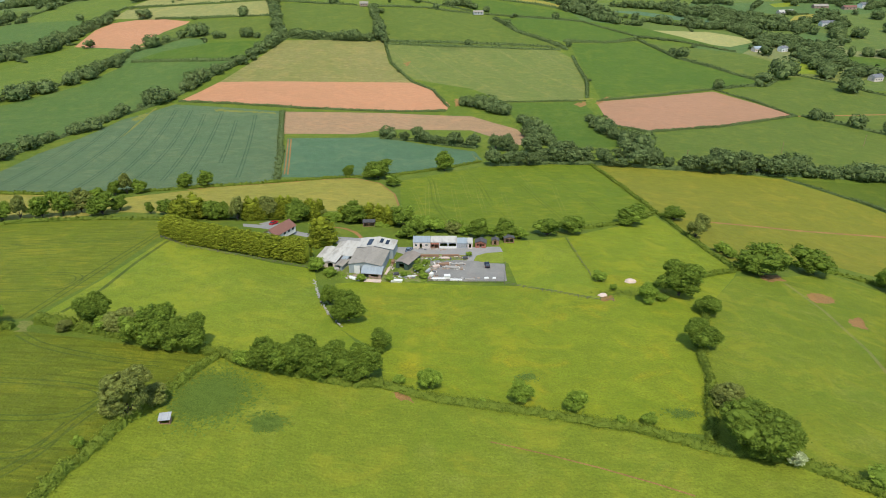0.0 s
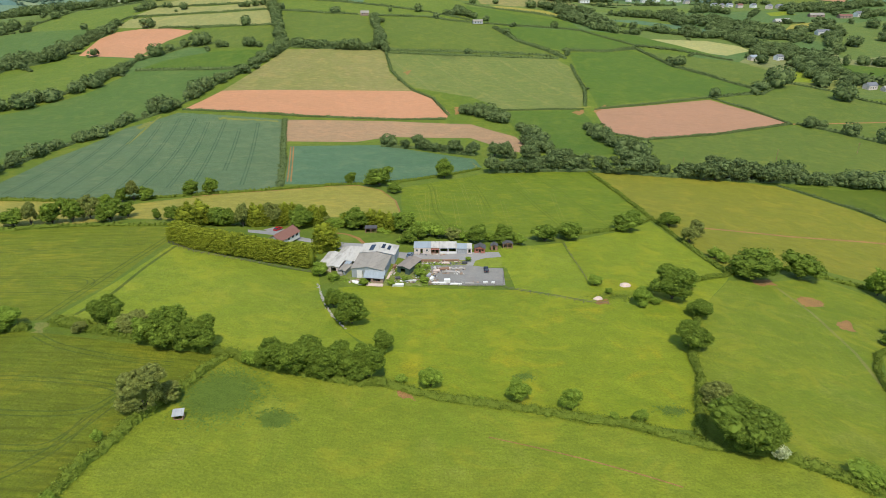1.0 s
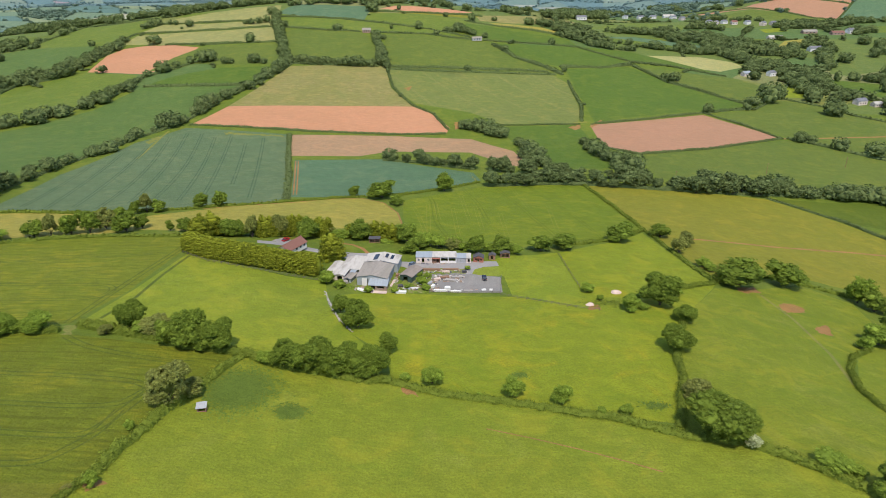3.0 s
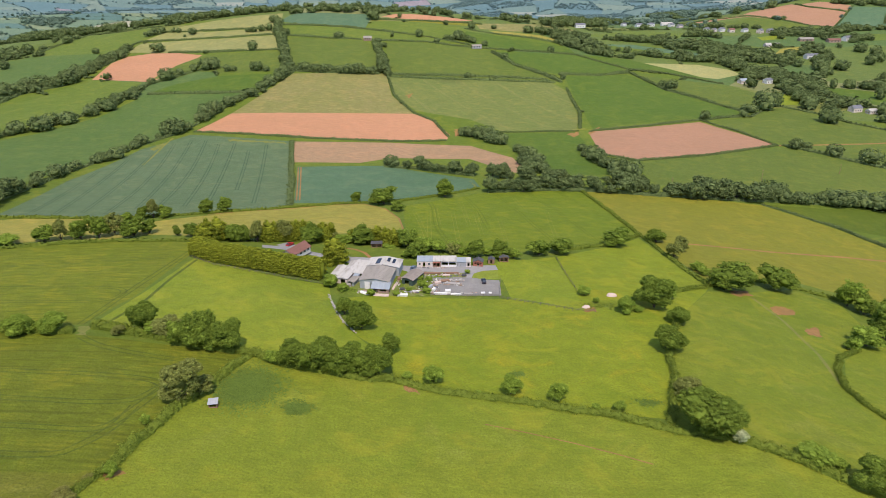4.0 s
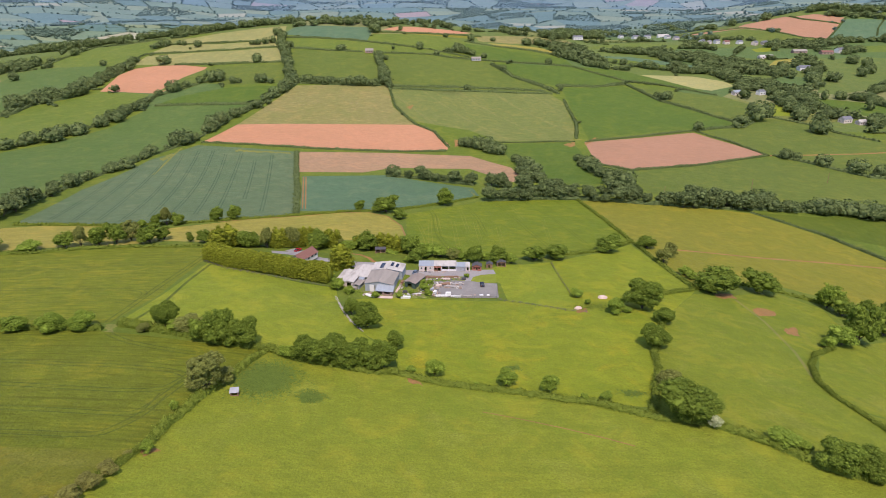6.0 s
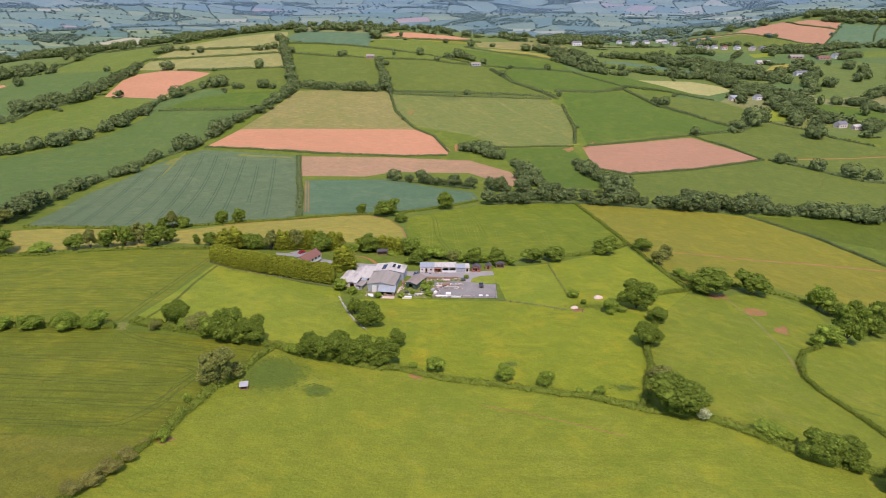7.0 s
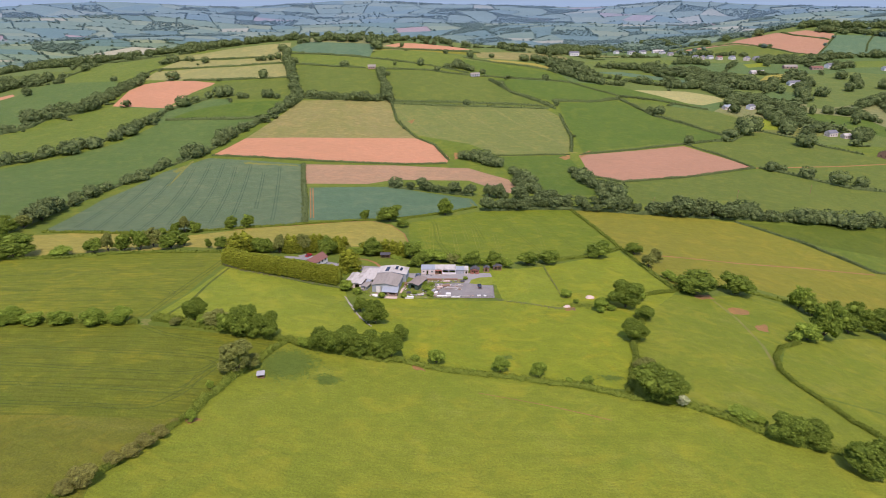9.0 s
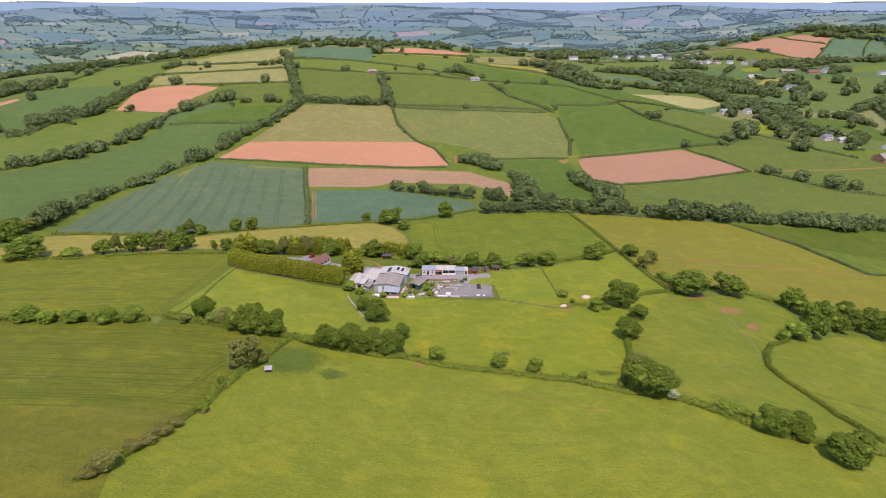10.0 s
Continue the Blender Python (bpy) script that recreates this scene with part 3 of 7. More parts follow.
tree("rust", -72.6, 47.3, 4.5, 2.6)
tree("rust", -74.2, 38.2, 6.6, 3.8)
tree("rust", -76.0, 34.8, 4.2, 2.5)
tram(0.5, "tram_dark", [(-172.3, 114.3), (-142, 112.3), (-114.2, 110.5), (-88, 111.1), (-75.3, 110.3), (-71, 107.2)])
tram(0.5, "tram_dark", [(-161.1, 100.7), (-132.7, 98.7), (-106.8, 97), (-85.2, 96.8), (-75.2, 98.6), (-72.3, 104.3), (-70.7, 112.6)])
tram(0.5, "tram_dark", [(-149.4, 86.6), (-123.4, 85.3), (-100.2, 85.2), (-80.2, 85.2), (-75.2, 86.2), (-73.1, 93), (-71.1, 105.8)])
tram(0.5, "tram_dark", [(-139.7, 74.9), (-115.5, 73.8), (-94.3, 74.5), (-79.2, 74.8), (-76.2, 79.5), (-73.3, 87.3), (-73.4, 96.9)])
tram(0.5, "tram_dark", [(-105.9, 133.1), (-96.4, 126.7), (-75.8, 122.1), (-66.5, 122.3)])
tram(0.45, "tram_dark", [(-207.9, 157.4), (-173.8, 158.6), (-141.7, 160.1), (-118, 161.2), (-112.4, 164.9), (-111.7, 171.2), (-115.5, 176.4), (-124.8, 176.1), (-156.3, 173.8), (-182.3, 171), (-216.7, 168.1)])
tram(0.5, "tram_dark", [(-223.6, 176.4), (-195.8, 190.7), (-168.9, 199.9), (-130.1, 210.9), (-114, 219.1)])
tram(0.5, "tram_dark", [(-111.7, 231.5), (-111.2, 196.1), (-111, 165.8), (-110.8, 142)])
track(1.2, "tram_dark", [(-103.9, 216.6), (-103.4, 189.8), (-101.6, 164.9), (-103.4, 146.7)])
field("soil", "worn_path", [(-110.4, 140.2), (-108.3, 141), (-104.8, 134.9), (-106.9, 133.5)])
tram(0.8, "tram_blue", [(-148, 495), (-114, 333)])
tram(0.8, "tram_blue", [(-158, 478), (-134, 365)])
tram(0.8, "tram_blue", [(-175, 498), (-161, 428), (-142, 338)])
tram(0.8, "tram_blue", [(-187, 493), (-169, 413), (-150, 320)])
tram(0.8, "tram_blue", [(-201, 503), (-179, 405), (-164, 321)])
tram(0.8, "tram_blue", [(-213, 502), (-193, 410), (-172.4, 308.2)])
tram(0.8, "tram_blue", [(-223, 491), (-197, 376), (-182.6, 295.3)])
tram(0.8, "tram_blue", [(-228, 457), (-212, 374), (-195.7, 296.1)])
tram(0.8, "tram_blue", [(-239, 442), (-224, 364), (-207.7, 291.7)])
tram(0.8, "tram_blue", [(-243, 405), (-231, 344), (-221.1, 292.6)])
tram(0.4, "tram_pale", [(-5, 340), (-2.4, 300.2)])
tram(0.4, "tram_pale", [(11, 357), (14.2, 301.9)])
tram(0.4, "tram_pale", [(46, 376), (50, 332)])
field("soil", "worn_path", [(-237, 476), (-233, 494), (-229, 486), (-231, 469)])
field("soil", "worn_path", [(-184, 508), (-168, 506), (-134, 505), (-132, 501), (-167, 501), (-182, 502)])
field("soil", "worn_path", [(20, 419), (23, 402), (24, 389), (22, 395)])
field("soil", "bare_soil", [(11, 572), (18, 566), (15, 556), (11, 548)])
field("soil", "worn_path", [(-43, 677), (-35, 669), (-38, 655)])
tree("oak", -38.6, 124.3, 8.2, 7.7)
tree("oak", -30.8, 123.6, 8.5, 8.1)
tree("oak", -22.8, 124.5, 8.1, 7.7)
tree("oak", -66.7, 130.4, 8.5, 8.1)
tree("oak", -76.4, 132.2, 8.3, 7.4)
tree("oak", 67.2, 98.3, 7.7, 5.7)
tree("bush", -86.1, 137.3, 6.7, 4.2)
tree("bush", -48.5, 126.3, 5.4, 3.5)
tree("bush", -10.6, 124.4, 3.3, 1.9)
field("hay_field", "hay", [(-159, 243), (-173, 274), (-152, 282), (-143, 290), (-115, 312), (-72, 335), (-49, 342), (-35, 333), (-25, 311), (-22, 288), (-33, 282), (-62, 272), (-93, 265), (-116, 257), (-140, 256)])
field("hay_corner", "hay", [(-238, 244), (-232, 261), (-233, 272), (-214, 281), (-184, 282), (-177, 277), (-160, 243), (-183, 237), (-204, 228), (-221, 219)])
field("dark_field", "far_lush", [(150, 777), (194, 792), (237, 811), (266, 748), (299, 707), (329, 660), (298, 639), (228, 621), (166, 595), (145, 582), (147, 639), (147, 692)])
field("west_c", "darkcrop", [(-392, 473), (-378, 499), (-359, 521), (-344, 556), (-329, 580), (-322, 626), (-314, 655), (-281, 654), (-234, 650), (-198, 653), (-213, 617), (-223, 588), (-229, 562), (-233, 517), (-246, 482), (-264, 416), (-271, 372), (-271, 325), (-272, 294)])
field("west_b", "far_lush", [(-315, 659), (-299, 687), (-280, 702), (-253, 715), (-199, 721), (-185, 708), (-194, 668), (-235, 652), (-282, 656)])
field("west_a", "olive2", [(-334, 718), (-326, 775), (-306, 819), (-210, 824), (-196, 774), (-190, 731), (-249, 726), (-289, 740), (-303, 718)])
field("ploughed_west", "ploughed", [(-414, 738), (-430, 823), (-422, 854), (-392, 858), (-351, 845), (-310, 820), (-314, 772), (-320, 727), (-330, 707), (-342, 710)])
field("west_d", "west_pasture", [(-486, 618), (-462, 640), (-443, 663), (-426, 711), (-413, 735), (-341, 707), (-336, 679), (-345, 637), (-353, 600), (-371, 576), (-389, 556), (-406, 527), (-409, 499)])
field("west_e", "darkcrop", [(-494, 629), (-632, 842), (-618, 867), (-631, 924), (-603, 939), (-486, 900), (-446, 849), (-447, 800), (-438, 735), (-468, 697), (-480, 659)])
field("west_soil", "ploughed", [(-635, 847), (-625, 877), (-639, 894), (-653, 876)])
field("west_g", "olive2", [(-751, 1028), (-625, 970), (-600, 1031), (-709, 1057), (-773, 1063)])
field("west_f", "west_pasture", [(-608, 948), (-596, 1013), (-576, 1061), (-522, 1043), (-465, 1045), (-451, 1041), (-445, 995), (-451, 940), (-446, 888), (-480, 897)])
field("up_j", "pale_grass", [(-426, 1000), (-411, 1018), (-364, 1035), (-309, 1046), (-254, 1048), (-246, 997), (-251, 958), (-305, 958), (-362, 968)])
field("up_m", "pale_grass", [(-440, 951), (-424, 988), (-341, 960), (-250, 951), (-239, 923), (-303, 917), (-385, 930)])
field("up_k", "pale_grass", [(-438, 884), (-437, 933), (-382, 923), (-301, 910), (-237, 913), (-208, 833), (-303, 833), (-365, 850)])
field("up_a", "olive2", [(-213, 897), (-153, 888), (-107, 880), (-94, 854), (-80, 799), (-73, 742), (-117, 732), (-169, 732), (-185, 774), (-204, 832)])
field("up_b", "olive2", [(-78, 876), (-37, 888), (13, 883), (54, 877), (64, 870), (93, 809), (128, 781), (137, 753), (83, 743), (32, 738), (-18, 730), (-62, 728), (-71, 787)])
field("up_d", "west_pasture", [(-240, 969), (-190, 959), (-144, 947), (-82, 934), (-21, 921), (13, 905), (-12, 901), (-71, 896), (-112, 894), (-163, 898), (-225, 918)])
field("up_e", "bluecrop2", [(-248, 990), (-239, 1029), (-222, 1043), (-173, 1028), (-116, 1024), (-110, 1003), (-113, 941), (-162, 951), (-200, 966)])
field("up_g", "west_pasture", [(-110, 983), (-77, 994), (-22, 998), (24, 997), (37, 981), (27, 942), (5, 915), (-38, 922), (-82, 937), (-108, 942)])
field("up_f", "ploughed", [(-95, 1015), (-75, 1043), (-52, 1054), (6, 1060), (49, 1055), (15, 1026), (-46, 1012)])
field("up_n", "olive", [(-110, 1003), (-87, 1009), (-41, 1006), (24, 1022), (62, 1033), (42, 1006), (-22, 1001), (-77, 998), (-108, 986)])
field("up_h", "far_lush", [(32, 972), (59, 969), (102, 952), (146, 946), (168, 945), (182, 946), (188, 906), (148, 897), (96, 887), (63, 886), (42, 895), (27, 949)])
field("up_i", "hay", [(69, 991), (106, 993), (153, 996), (170, 986), (171, 965), (130, 965), (86, 971)])
field("up_o", "stubble", [(51, 1031), (113, 1062), (176, 1093), (222, 1127), (224, 1077), (166, 1022), (107, 1000), (56, 997)])
field("up_p", "west_pasture", [(209, 1050), (265, 1129), (352, 1225), (412, 1237), (458, 1221), (417, 1148), (323, 1113), (258, 1095)])
field("up_c", "far_lush", [(70, 866), (96, 881), (147, 887), (187, 902), (213, 883), (247, 848), (240, 820), (196, 798), (148, 787), (125, 791), (97, 816)])
field("up_q", "far_lush", [(194, 906), (235, 906), (268, 900), (309, 865), (350, 818), (325, 815), (293, 840), (250, 846), (220, 875)])
field("east_a", "straw", [(269, 886), (310, 897), (365, 908), (402, 890), (408, 864), (360, 824), (331, 832), (299, 858)])
field("east_b", "olive2", [(242, 815), (284, 809), (321, 801), (363, 791), (384, 750), (357, 703), (328, 664), (305, 695), (284, 735), (260, 779)])
field("east_c", "olive2", [(276, 623), (324, 639), (363, 685), (393, 689), (415, 653), (423, 632), (452, 605), (470, 588), (459, 571), (399, 557), (311, 542), (299, 565)])
field("east_d", "olive2", [(308, 534), (345, 542), (410, 555), (456, 567), (403, 483), (372, 491), (345, 510), (319, 522)])
field("east_e", "far_lush", [(484, 816), (524, 802), (562, 787), (561, 729), (531, 683), (507, 720), (481, 737), (441, 731)])
field("east_f", "far_pasture", [(517, 848), (605, 1000), (677, 1099), (733, 1127), (796, 1100), (695, 940), (620, 884), (535, 837)])
field("east_g", "hay", [(508, 994), (565, 1077), (613, 1104), (605, 1078), (557, 1029), (514, 986)])
field("east_h", "olive2", [(405, 1050), (471, 1095), (520, 1090), (548, 1085), (503, 1028), (449, 1038)])
field("east_i", "pasture_mid", [(379, 755), (415, 768), (430, 723), (413, 703), (378, 704)])
field("east_j", "west_pasture", [(777, 1223), (835, 1228), (874, 1224), (843, 1173), (766, 1165)])
field("east_k", "meadow", [(575, 1194), (630, 1219), (623, 1180), (569, 1155)])
field("east_l", "bluecrop2", [(239, 1009), (302, 1032), (346, 1019), (404, 993), (389, 962), (344, 981), (293, 998)])
field("red_hill", "ploughed2", [(515, 1434), (590, 1440), (651, 1436), (670, 1451), (726, 1464), (766, 1464), (782, 1422), (837, 1375), (768, 1292), (733, 1316), (696, 1366), (652, 1408), (618, 1415), (522, 1392)])
field("red_hill_top", "ploughed2", [(771, 1452), (817, 1444), (862, 1405), (842, 1380), (784, 1426)])
field("hill_crop", "bluecrop2", [(839, 1372), (863, 1398), (909, 1381), (956, 1364), (903, 1271), (832, 1281), (771, 1291)])
field("hill_pasture", "olive2", [(576, 1371), (648, 1397), (692, 1357), (729, 1307), (763, 1283), (715, 1278), (641, 1295), (578, 1314)])
track(3.0, "bare_soil", [(292, 536), (346, 544), (398, 555), (460, 573)])
track(5.0, "worn_path", [(-120, 887), (-108, 892), (-95, 885)])
track(3.0, "bare_soil", [(128, 781), (133, 767), (137, 753)])
field("soil", "bare_soil", [(-41, 664), (-33, 674), (-36, 658)])
field("soil", "bare_soil", [(142, 580), (157, 595), (147, 578), (137, 564)])
field("soil", "bare_soil", [(116, 567), (129, 575), (129, 566), (122, 557)])
hedge(3, 1.8, [(-425, 992), (-342, 964), (-251, 954)])
hedge(3, 1.8, [(-439, 944), (-384, 926), (-302, 914), (-238, 916)])
hedge(3, 2, [(-365, 850), (-302, 830), (-211, 830)])
hedge(3, 2, [(-314, 655), (-281, 654), (-234, 650), (-198, 655)])
hedge(3, 1.6, [(-608, 948), (-596, 1013), (-580, 1070), (-525, 1049), (-454, 1047)])
hedge(3, 1.8, [(-441, 948), (-447, 931), (-441, 886)])
hedge(3, 1.8, [(-240, 969), (-190, 959), (-144, 947), (-82, 934), (-21, 921), (38, 894)])
hedge(3, 2, [(-219, 907), (-162, 891), (-111, 885)])
hedge(3, 2, [(-99, 884), (-70, 886), (-20, 892), (13, 883), (50, 882)])
hedge(3, 2, [(-109, 993), (-41, 1006), (24, 1022), (62, 1029)])
hedge(3, 2, [(32, 986), (86, 971), (130, 965), (170, 961)])
hedge(3, 2, [(54, 883), (96, 884), (148, 894), (187, 898), (218, 868), (247, 841)])
hedge(5, 4, [(66, 865), (93, 809), (124, 777), (142, 749)])
hedge(4, 3, [(143, 783), (195, 795), (242, 821)])
hedge(3, 2, [(-62, 725), (-17, 727), (32, 734), (83, 740), (134, 747)])
hedge(4, 2.5, [(242, 824), (266, 748), (299, 707), (328, 657)])
hedge(3, 2, [(247, 841), (292, 837), (325, 815), (357, 795)])
hedge(3, 2, [(270, 624), (297, 636), (325, 642), (352, 675)])
hedge(3, 2, [(381, 693), (408, 665), (422, 630), (451, 603)])
hedge(3, 2, [(307, 538), (332, 515), (349, 498), (368, 484), (402, 482)])
hedge(3, 2, [(771, 1458), (782, 1422), (837, 1375)])
hedge(3, 2, [(771, 1291), (840, 1374), (866, 1404)])
hedge(3, 2, [(654, 1414), (696, 1366), (731, 1311), (769, 1287)])
hedge(3, 2, [(928, 1373), (899, 1340), (870, 1294)])
hedge(3, 2, [(509, 1416), (586, 1430), (654, 1414)])
belt(13, 9, 4, [(-245, 254), (-250, 270), (-248, 283), (-251, 298), (-257, 327), (-259, 358), (-261, 393)])
belt(20, 8, 3, [(-261, 393), (-257, 439), (-248, 488), (-244, 504)])
belt(10, 11, 5, [(-238, 515), (-230, 531)])
belt(13, 10, 4, [(-226, 554), (-224, 573), (-218, 594), (-212, 613)])
belt(17, 8, 3, [(-212, 613), (-202, 635), (-192, 660)])
belt(13, 9, 4, [(-193, 664), (-188, 690), (-183, 712), (-173, 731)])
belt(12, 9, 4, [(-400, 485), (-389, 501), (-381, 521), (-370, 532)])
belt(12, 11, 5, [(-367, 528), (-365, 554), (-346, 567)])
belt(16, 8, 3, [(-349, 584), (-340, 598)])
belt(12, 9, 4, [(-338, 604), (-334, 626), (-328, 651)])
belt(13, 9, 3, [(-330, 655), (-329, 677)])
belt(12, 11, 5, [(-329, 695), (-320, 707), (-307, 719), (-296, 739)])
belt(9, 12, 6, [(-293, 741), (-277, 748), (-267, 751)])
belt(16, 9, 3, [(-255, 734), (-237, 735), (-219, 734), (-201, 733)])
belt(12, 8, 4, [(-492, 636), (-481, 649), (-474, 663)])
belt(6, 13, 9, [(-479, 674), (-480, 705), (-456, 714), (-439, 722)])
belt(7, 12, 7, [(-437, 724), (-437, 762), (-439, 791)])
belt(7, 11, 6, [(-439, 791), (-439, 833), (-432, 875)])
belt(7, 13, 12, [(-685, 925), (-665, 937), (-645, 948), (-622, 965)])
belt(8, 12, 8, [(-723, 985), (-666, 968), (-629, 968)])
belt(8, 13, 9, [(-937, 1425), (-734, 1170), (-639, 1097), (-589, 1098)])
belt(9, 11, 6, [(-813, 1139), (-823, 1215)])
belt(8, 11, 7, [(-600, 1121), (-543, 1113), (-482, 1088), (-421, 1061), (-377, 1076), (-326, 1072), (-278, 1078), (-248, 1075)])
belt(9, 11, 7, [(-1015, 2329), (-427, 1078), (-377, 1076)])
belt(10, 9, 4, [(-252, 991), (-232, 915), (-213, 849), (-196, 788), (-185, 748), (-169, 732)])
belt(7, 10, 4, [(-168, 737), (-148, 733), (-131, 733), (-102, 732), (-74, 734)])
belt(8, 9, 3, [(-92, 867), (-82, 827), (-75, 773), (-69, 735)])
belt(13, 9, 4, [(-216, 1062), (-185, 1048), (-137, 1044), (-112, 1025), (-99, 1038), (-63, 1081)])
belt(14, 8, 4, [(-92, 1077), (-44, 1102), (16, 1082), (65, 1081)])
belt(14, 9, 5, [(18, 939), (24, 921), (47, 906), (63, 896)])
belt(12, 9, 4, [(5, 909), (22, 921)])
belt(14, 9, 5, [(125, 1000), (174, 1017), (207, 1038), (241, 1066)])
belt(7, 12, 8, [(205, 1179), (278, 1366), (348, 1455), (411, 1444)])
belt(7, 12, 8, [(177, 1103), (236, 1203), (302, 1302), (341, 1292)])
belt(8, 10, 8, [(270, 1063), (312, 1070), (349, 1062), (361, 1020)])
belt(8, 10, 6, [(275, 946), (323, 940), (354, 927), (383, 933)])
belt(9, 9, 5, [(180, 963), (192, 952), (211, 915), (237, 914), (271, 913)])
belt(7, 11, 14, [(391, 955), (408, 929), (424, 882), (453, 871)])
belt(7, 11, 12, [(402, 1001), (445, 979), (490, 953), (539, 943)])
belt(7, 10, 10, [(363, 800), (386, 790), (424, 788), (454, 772)])
belt(7, 11, 10, [(457, 861), (472, 823), (463, 773), (454, 742)])
belt(8, 12, 8, [(569, 1004), (564, 954), (541, 894)])
belt(8, 10, 10, [(445, 1051), (497, 1036), (518, 996)])
belt(8, 10, 8, [(436, 833), (424, 740), (419, 693)])
belt(7, 12, 14, [(440, 1169), (481, 1194), (499, 1169)])
belt(7, 12, 12, [(473, 1250), (517, 1245), (528, 1216)])
belt(12, 9, 8, [(485, 1356), (539, 1303), (627, 1289)])
belt(9, 9, 10, [(639, 1264), (704, 1256), (730, 1219)])
belt(9, 13, 6, [(772, 1267), (807, 1258), (851, 1255), (891, 1251)])
belt(10, 10, 8, [(615, 1185), (638, 1123), (667, 1119), (773, 1177)])
belt(10, 9, 5, [(526, 812), (555, 802), (564, 765), (573, 748)])
belt(8, 11, 7, [(538, 813), (559, 809), (568, 797)])
belt(7, 12, 10, [(470, 669), (496, 678), (494, 648)])
belt(7, 12, 8, [(595, 853), (633, 877), (676, 909)])
belt(8, 13, 10, [(817, 1469), (851, 1462), (890, 1440), (930, 1421), (983, 1411)])
belt(8, 12, 10, [(834, 1427), (886, 1408), (933, 1381), (962, 1375)])
belt(9, 10, 8, [(667, 2180), (729, 2136), (609, 1459)])
belt(12, 8, 5, [(689, 1378), (712, 1348)])
belt(7, 10, 4, [(304, 537), (313, 532), (324, 528)])
belt(8, 8, 4, [(-45, 451), (-34, 449), (-17, 446), (2, 440), (23, 433)])
belt(8, 9, 5, [(30, 434), (44, 427), (52, 421), (79, 415), (98, 416)])
belt(8, 8, 4, [(31, 385), (49, 389), (72, 396), (94, 398), (107, 396)])
belt(8, 9, 4, [(106, 392), (120, 393), (137, 392), (148, 387)])
belt(8, 9, 4, [(115, 414), (128, 408), (147, 407)])
belt(6, 9, 5, [(17, 556), (28, 554), (39, 546), (48, 528)])
belt(7, 8, 4, [(64, 516), (72, 486), (78, 454)])
belt(6, 8, 4, [(61, 478), (70, 450), (78, 445)])
belt(6, 9, 5, [(121, 513), (124, 492), (129, 471), (135, 455), (143, 441)])
belt(8, 10, 4, [(131, 440), (144, 437), (149, 431)])
belt(8, 10, 4, [(159, 386), (178, 386), (200, 386), (237, 390), (268, 391), (297, 392)])
belt(8, 10, 4, [(167, 396), (187, 396), (208, 396), (237, 400)])
belt(8, 9, 4, [(145, 392), (159, 386)])
belt(8, 11, 5, [(303, 390), (323, 393), (346, 395)])
tree("oak", -438.0, 988.7, 11.3, 11.3)
tree("oak", -425.9, 986.4, 11.2, 11.2)
tree("oak", -396.4, 976.0, 8.0, 8.0)
tree("oak", -368.3, 954.6, 12.7, 10.7)
tree("bush", -376.3, 943.8, 4.9, 3.9)
tree("oak", -282.3, 939.1, 8.5, 6.6)
tree("oak", -273.1, 937.0, 10.3, 8.4)
tree("oak", -261.9, 937.9, 10.3, 10.3)
tree("oak", -252.5, 942.6, 11.2, 11.2)
tree("oak", -384.4, 863.4, 19.9, 13.6)
tree("oak", -247.2, 832.2, 13.4, 13.5)
tree("bush", -308.0, 829.3, 7.7, 5.1)
tree("oak", -488.9, 902.5, 10.7, 8.8)
tree("oak", -599.4, 867.1, 14.0, 14.0)
tree("oak", -588.8, 1014.4, 15.5, 13.3)
tree("bush", -602.8, 991.5, 8.8, 4.4)
tree("oak", -167.5, 1037.1, 18.0, 13.0)
tree("oak", -148.3, 1034.9, 19.9, 13.0)
tree("oak", -106.2, 995.2, 21.1, 15.3)
tree("oak", -226.8, 1040.3, 14.2, 10.1)
tree("oak", -207.8, 1040.2, 16.2, 10.1)
tree("oak", -71.5, 908.6, 5.3, 7.1)
tree("oak", -67.2, 1016.2, 6.8, 8.8)
tree("oak", -33.7, 918.2, 11.5, 11.6)
tree("oak", 4.7, 913.2, 11.5, 7.9)
tree("oak", 43.4, 988.5, 11.4, 13.3)
tree("oak", 78.5, 1006.8, 9.7, 6.8)
tree("oak", 184.0, 1080.7, 9.4, 8.4)
tree("oak", -143.8, 893.4, 15.7, 8.7)
tree("oak", 28.8, 738.9, 10.2, 7.3)
tree("bush", 63.4, 741.2, 4.4, 3.7)
tree("oak", 150.5, 896.5, 10.6, 9.7)
tree("oak", 211.7, 954.1, 5.6, 5.7)
tree("oak", 278.6, 758.3, 13.4, 11.9)
tree("oak", 269.7, 626.6, 10.9, 10.3)
tree("oak", 354.7, 678.0, 25.4, 24.1)
tree("oak", 375.8, 694.8, 13.9, 18.7)
tree("oak", 331.1, 663.5, 19.0, 9.2)
tree("oak", 400.1, 628.4, 21.9, 19.0)
tree("oak", 417.4, 645.3, 22.5, 21.1)
tree("oak", 426.1, 631.6, 19.3, 16.4)
tree("oak", 410.0, 689.6, 17.2, 15.7)
tree("oak", 463.7, 736.4, 13.5, 10.1)
tree("oak", 580.1, 924.5, 22.8, 16.5)
tree("oak", 688.5, 1062.1, 21.4, 16.6)
tree("oak", 647.0, 964.2, 17.5, 17.6)
tree("oak", 684.5, 1016.1, 18.4, 20.8)
tree("oak", 673.2, 985.6, 15.7, 15.8)
tree("oak", 713.3, 982.9, 20.6, 18.3)
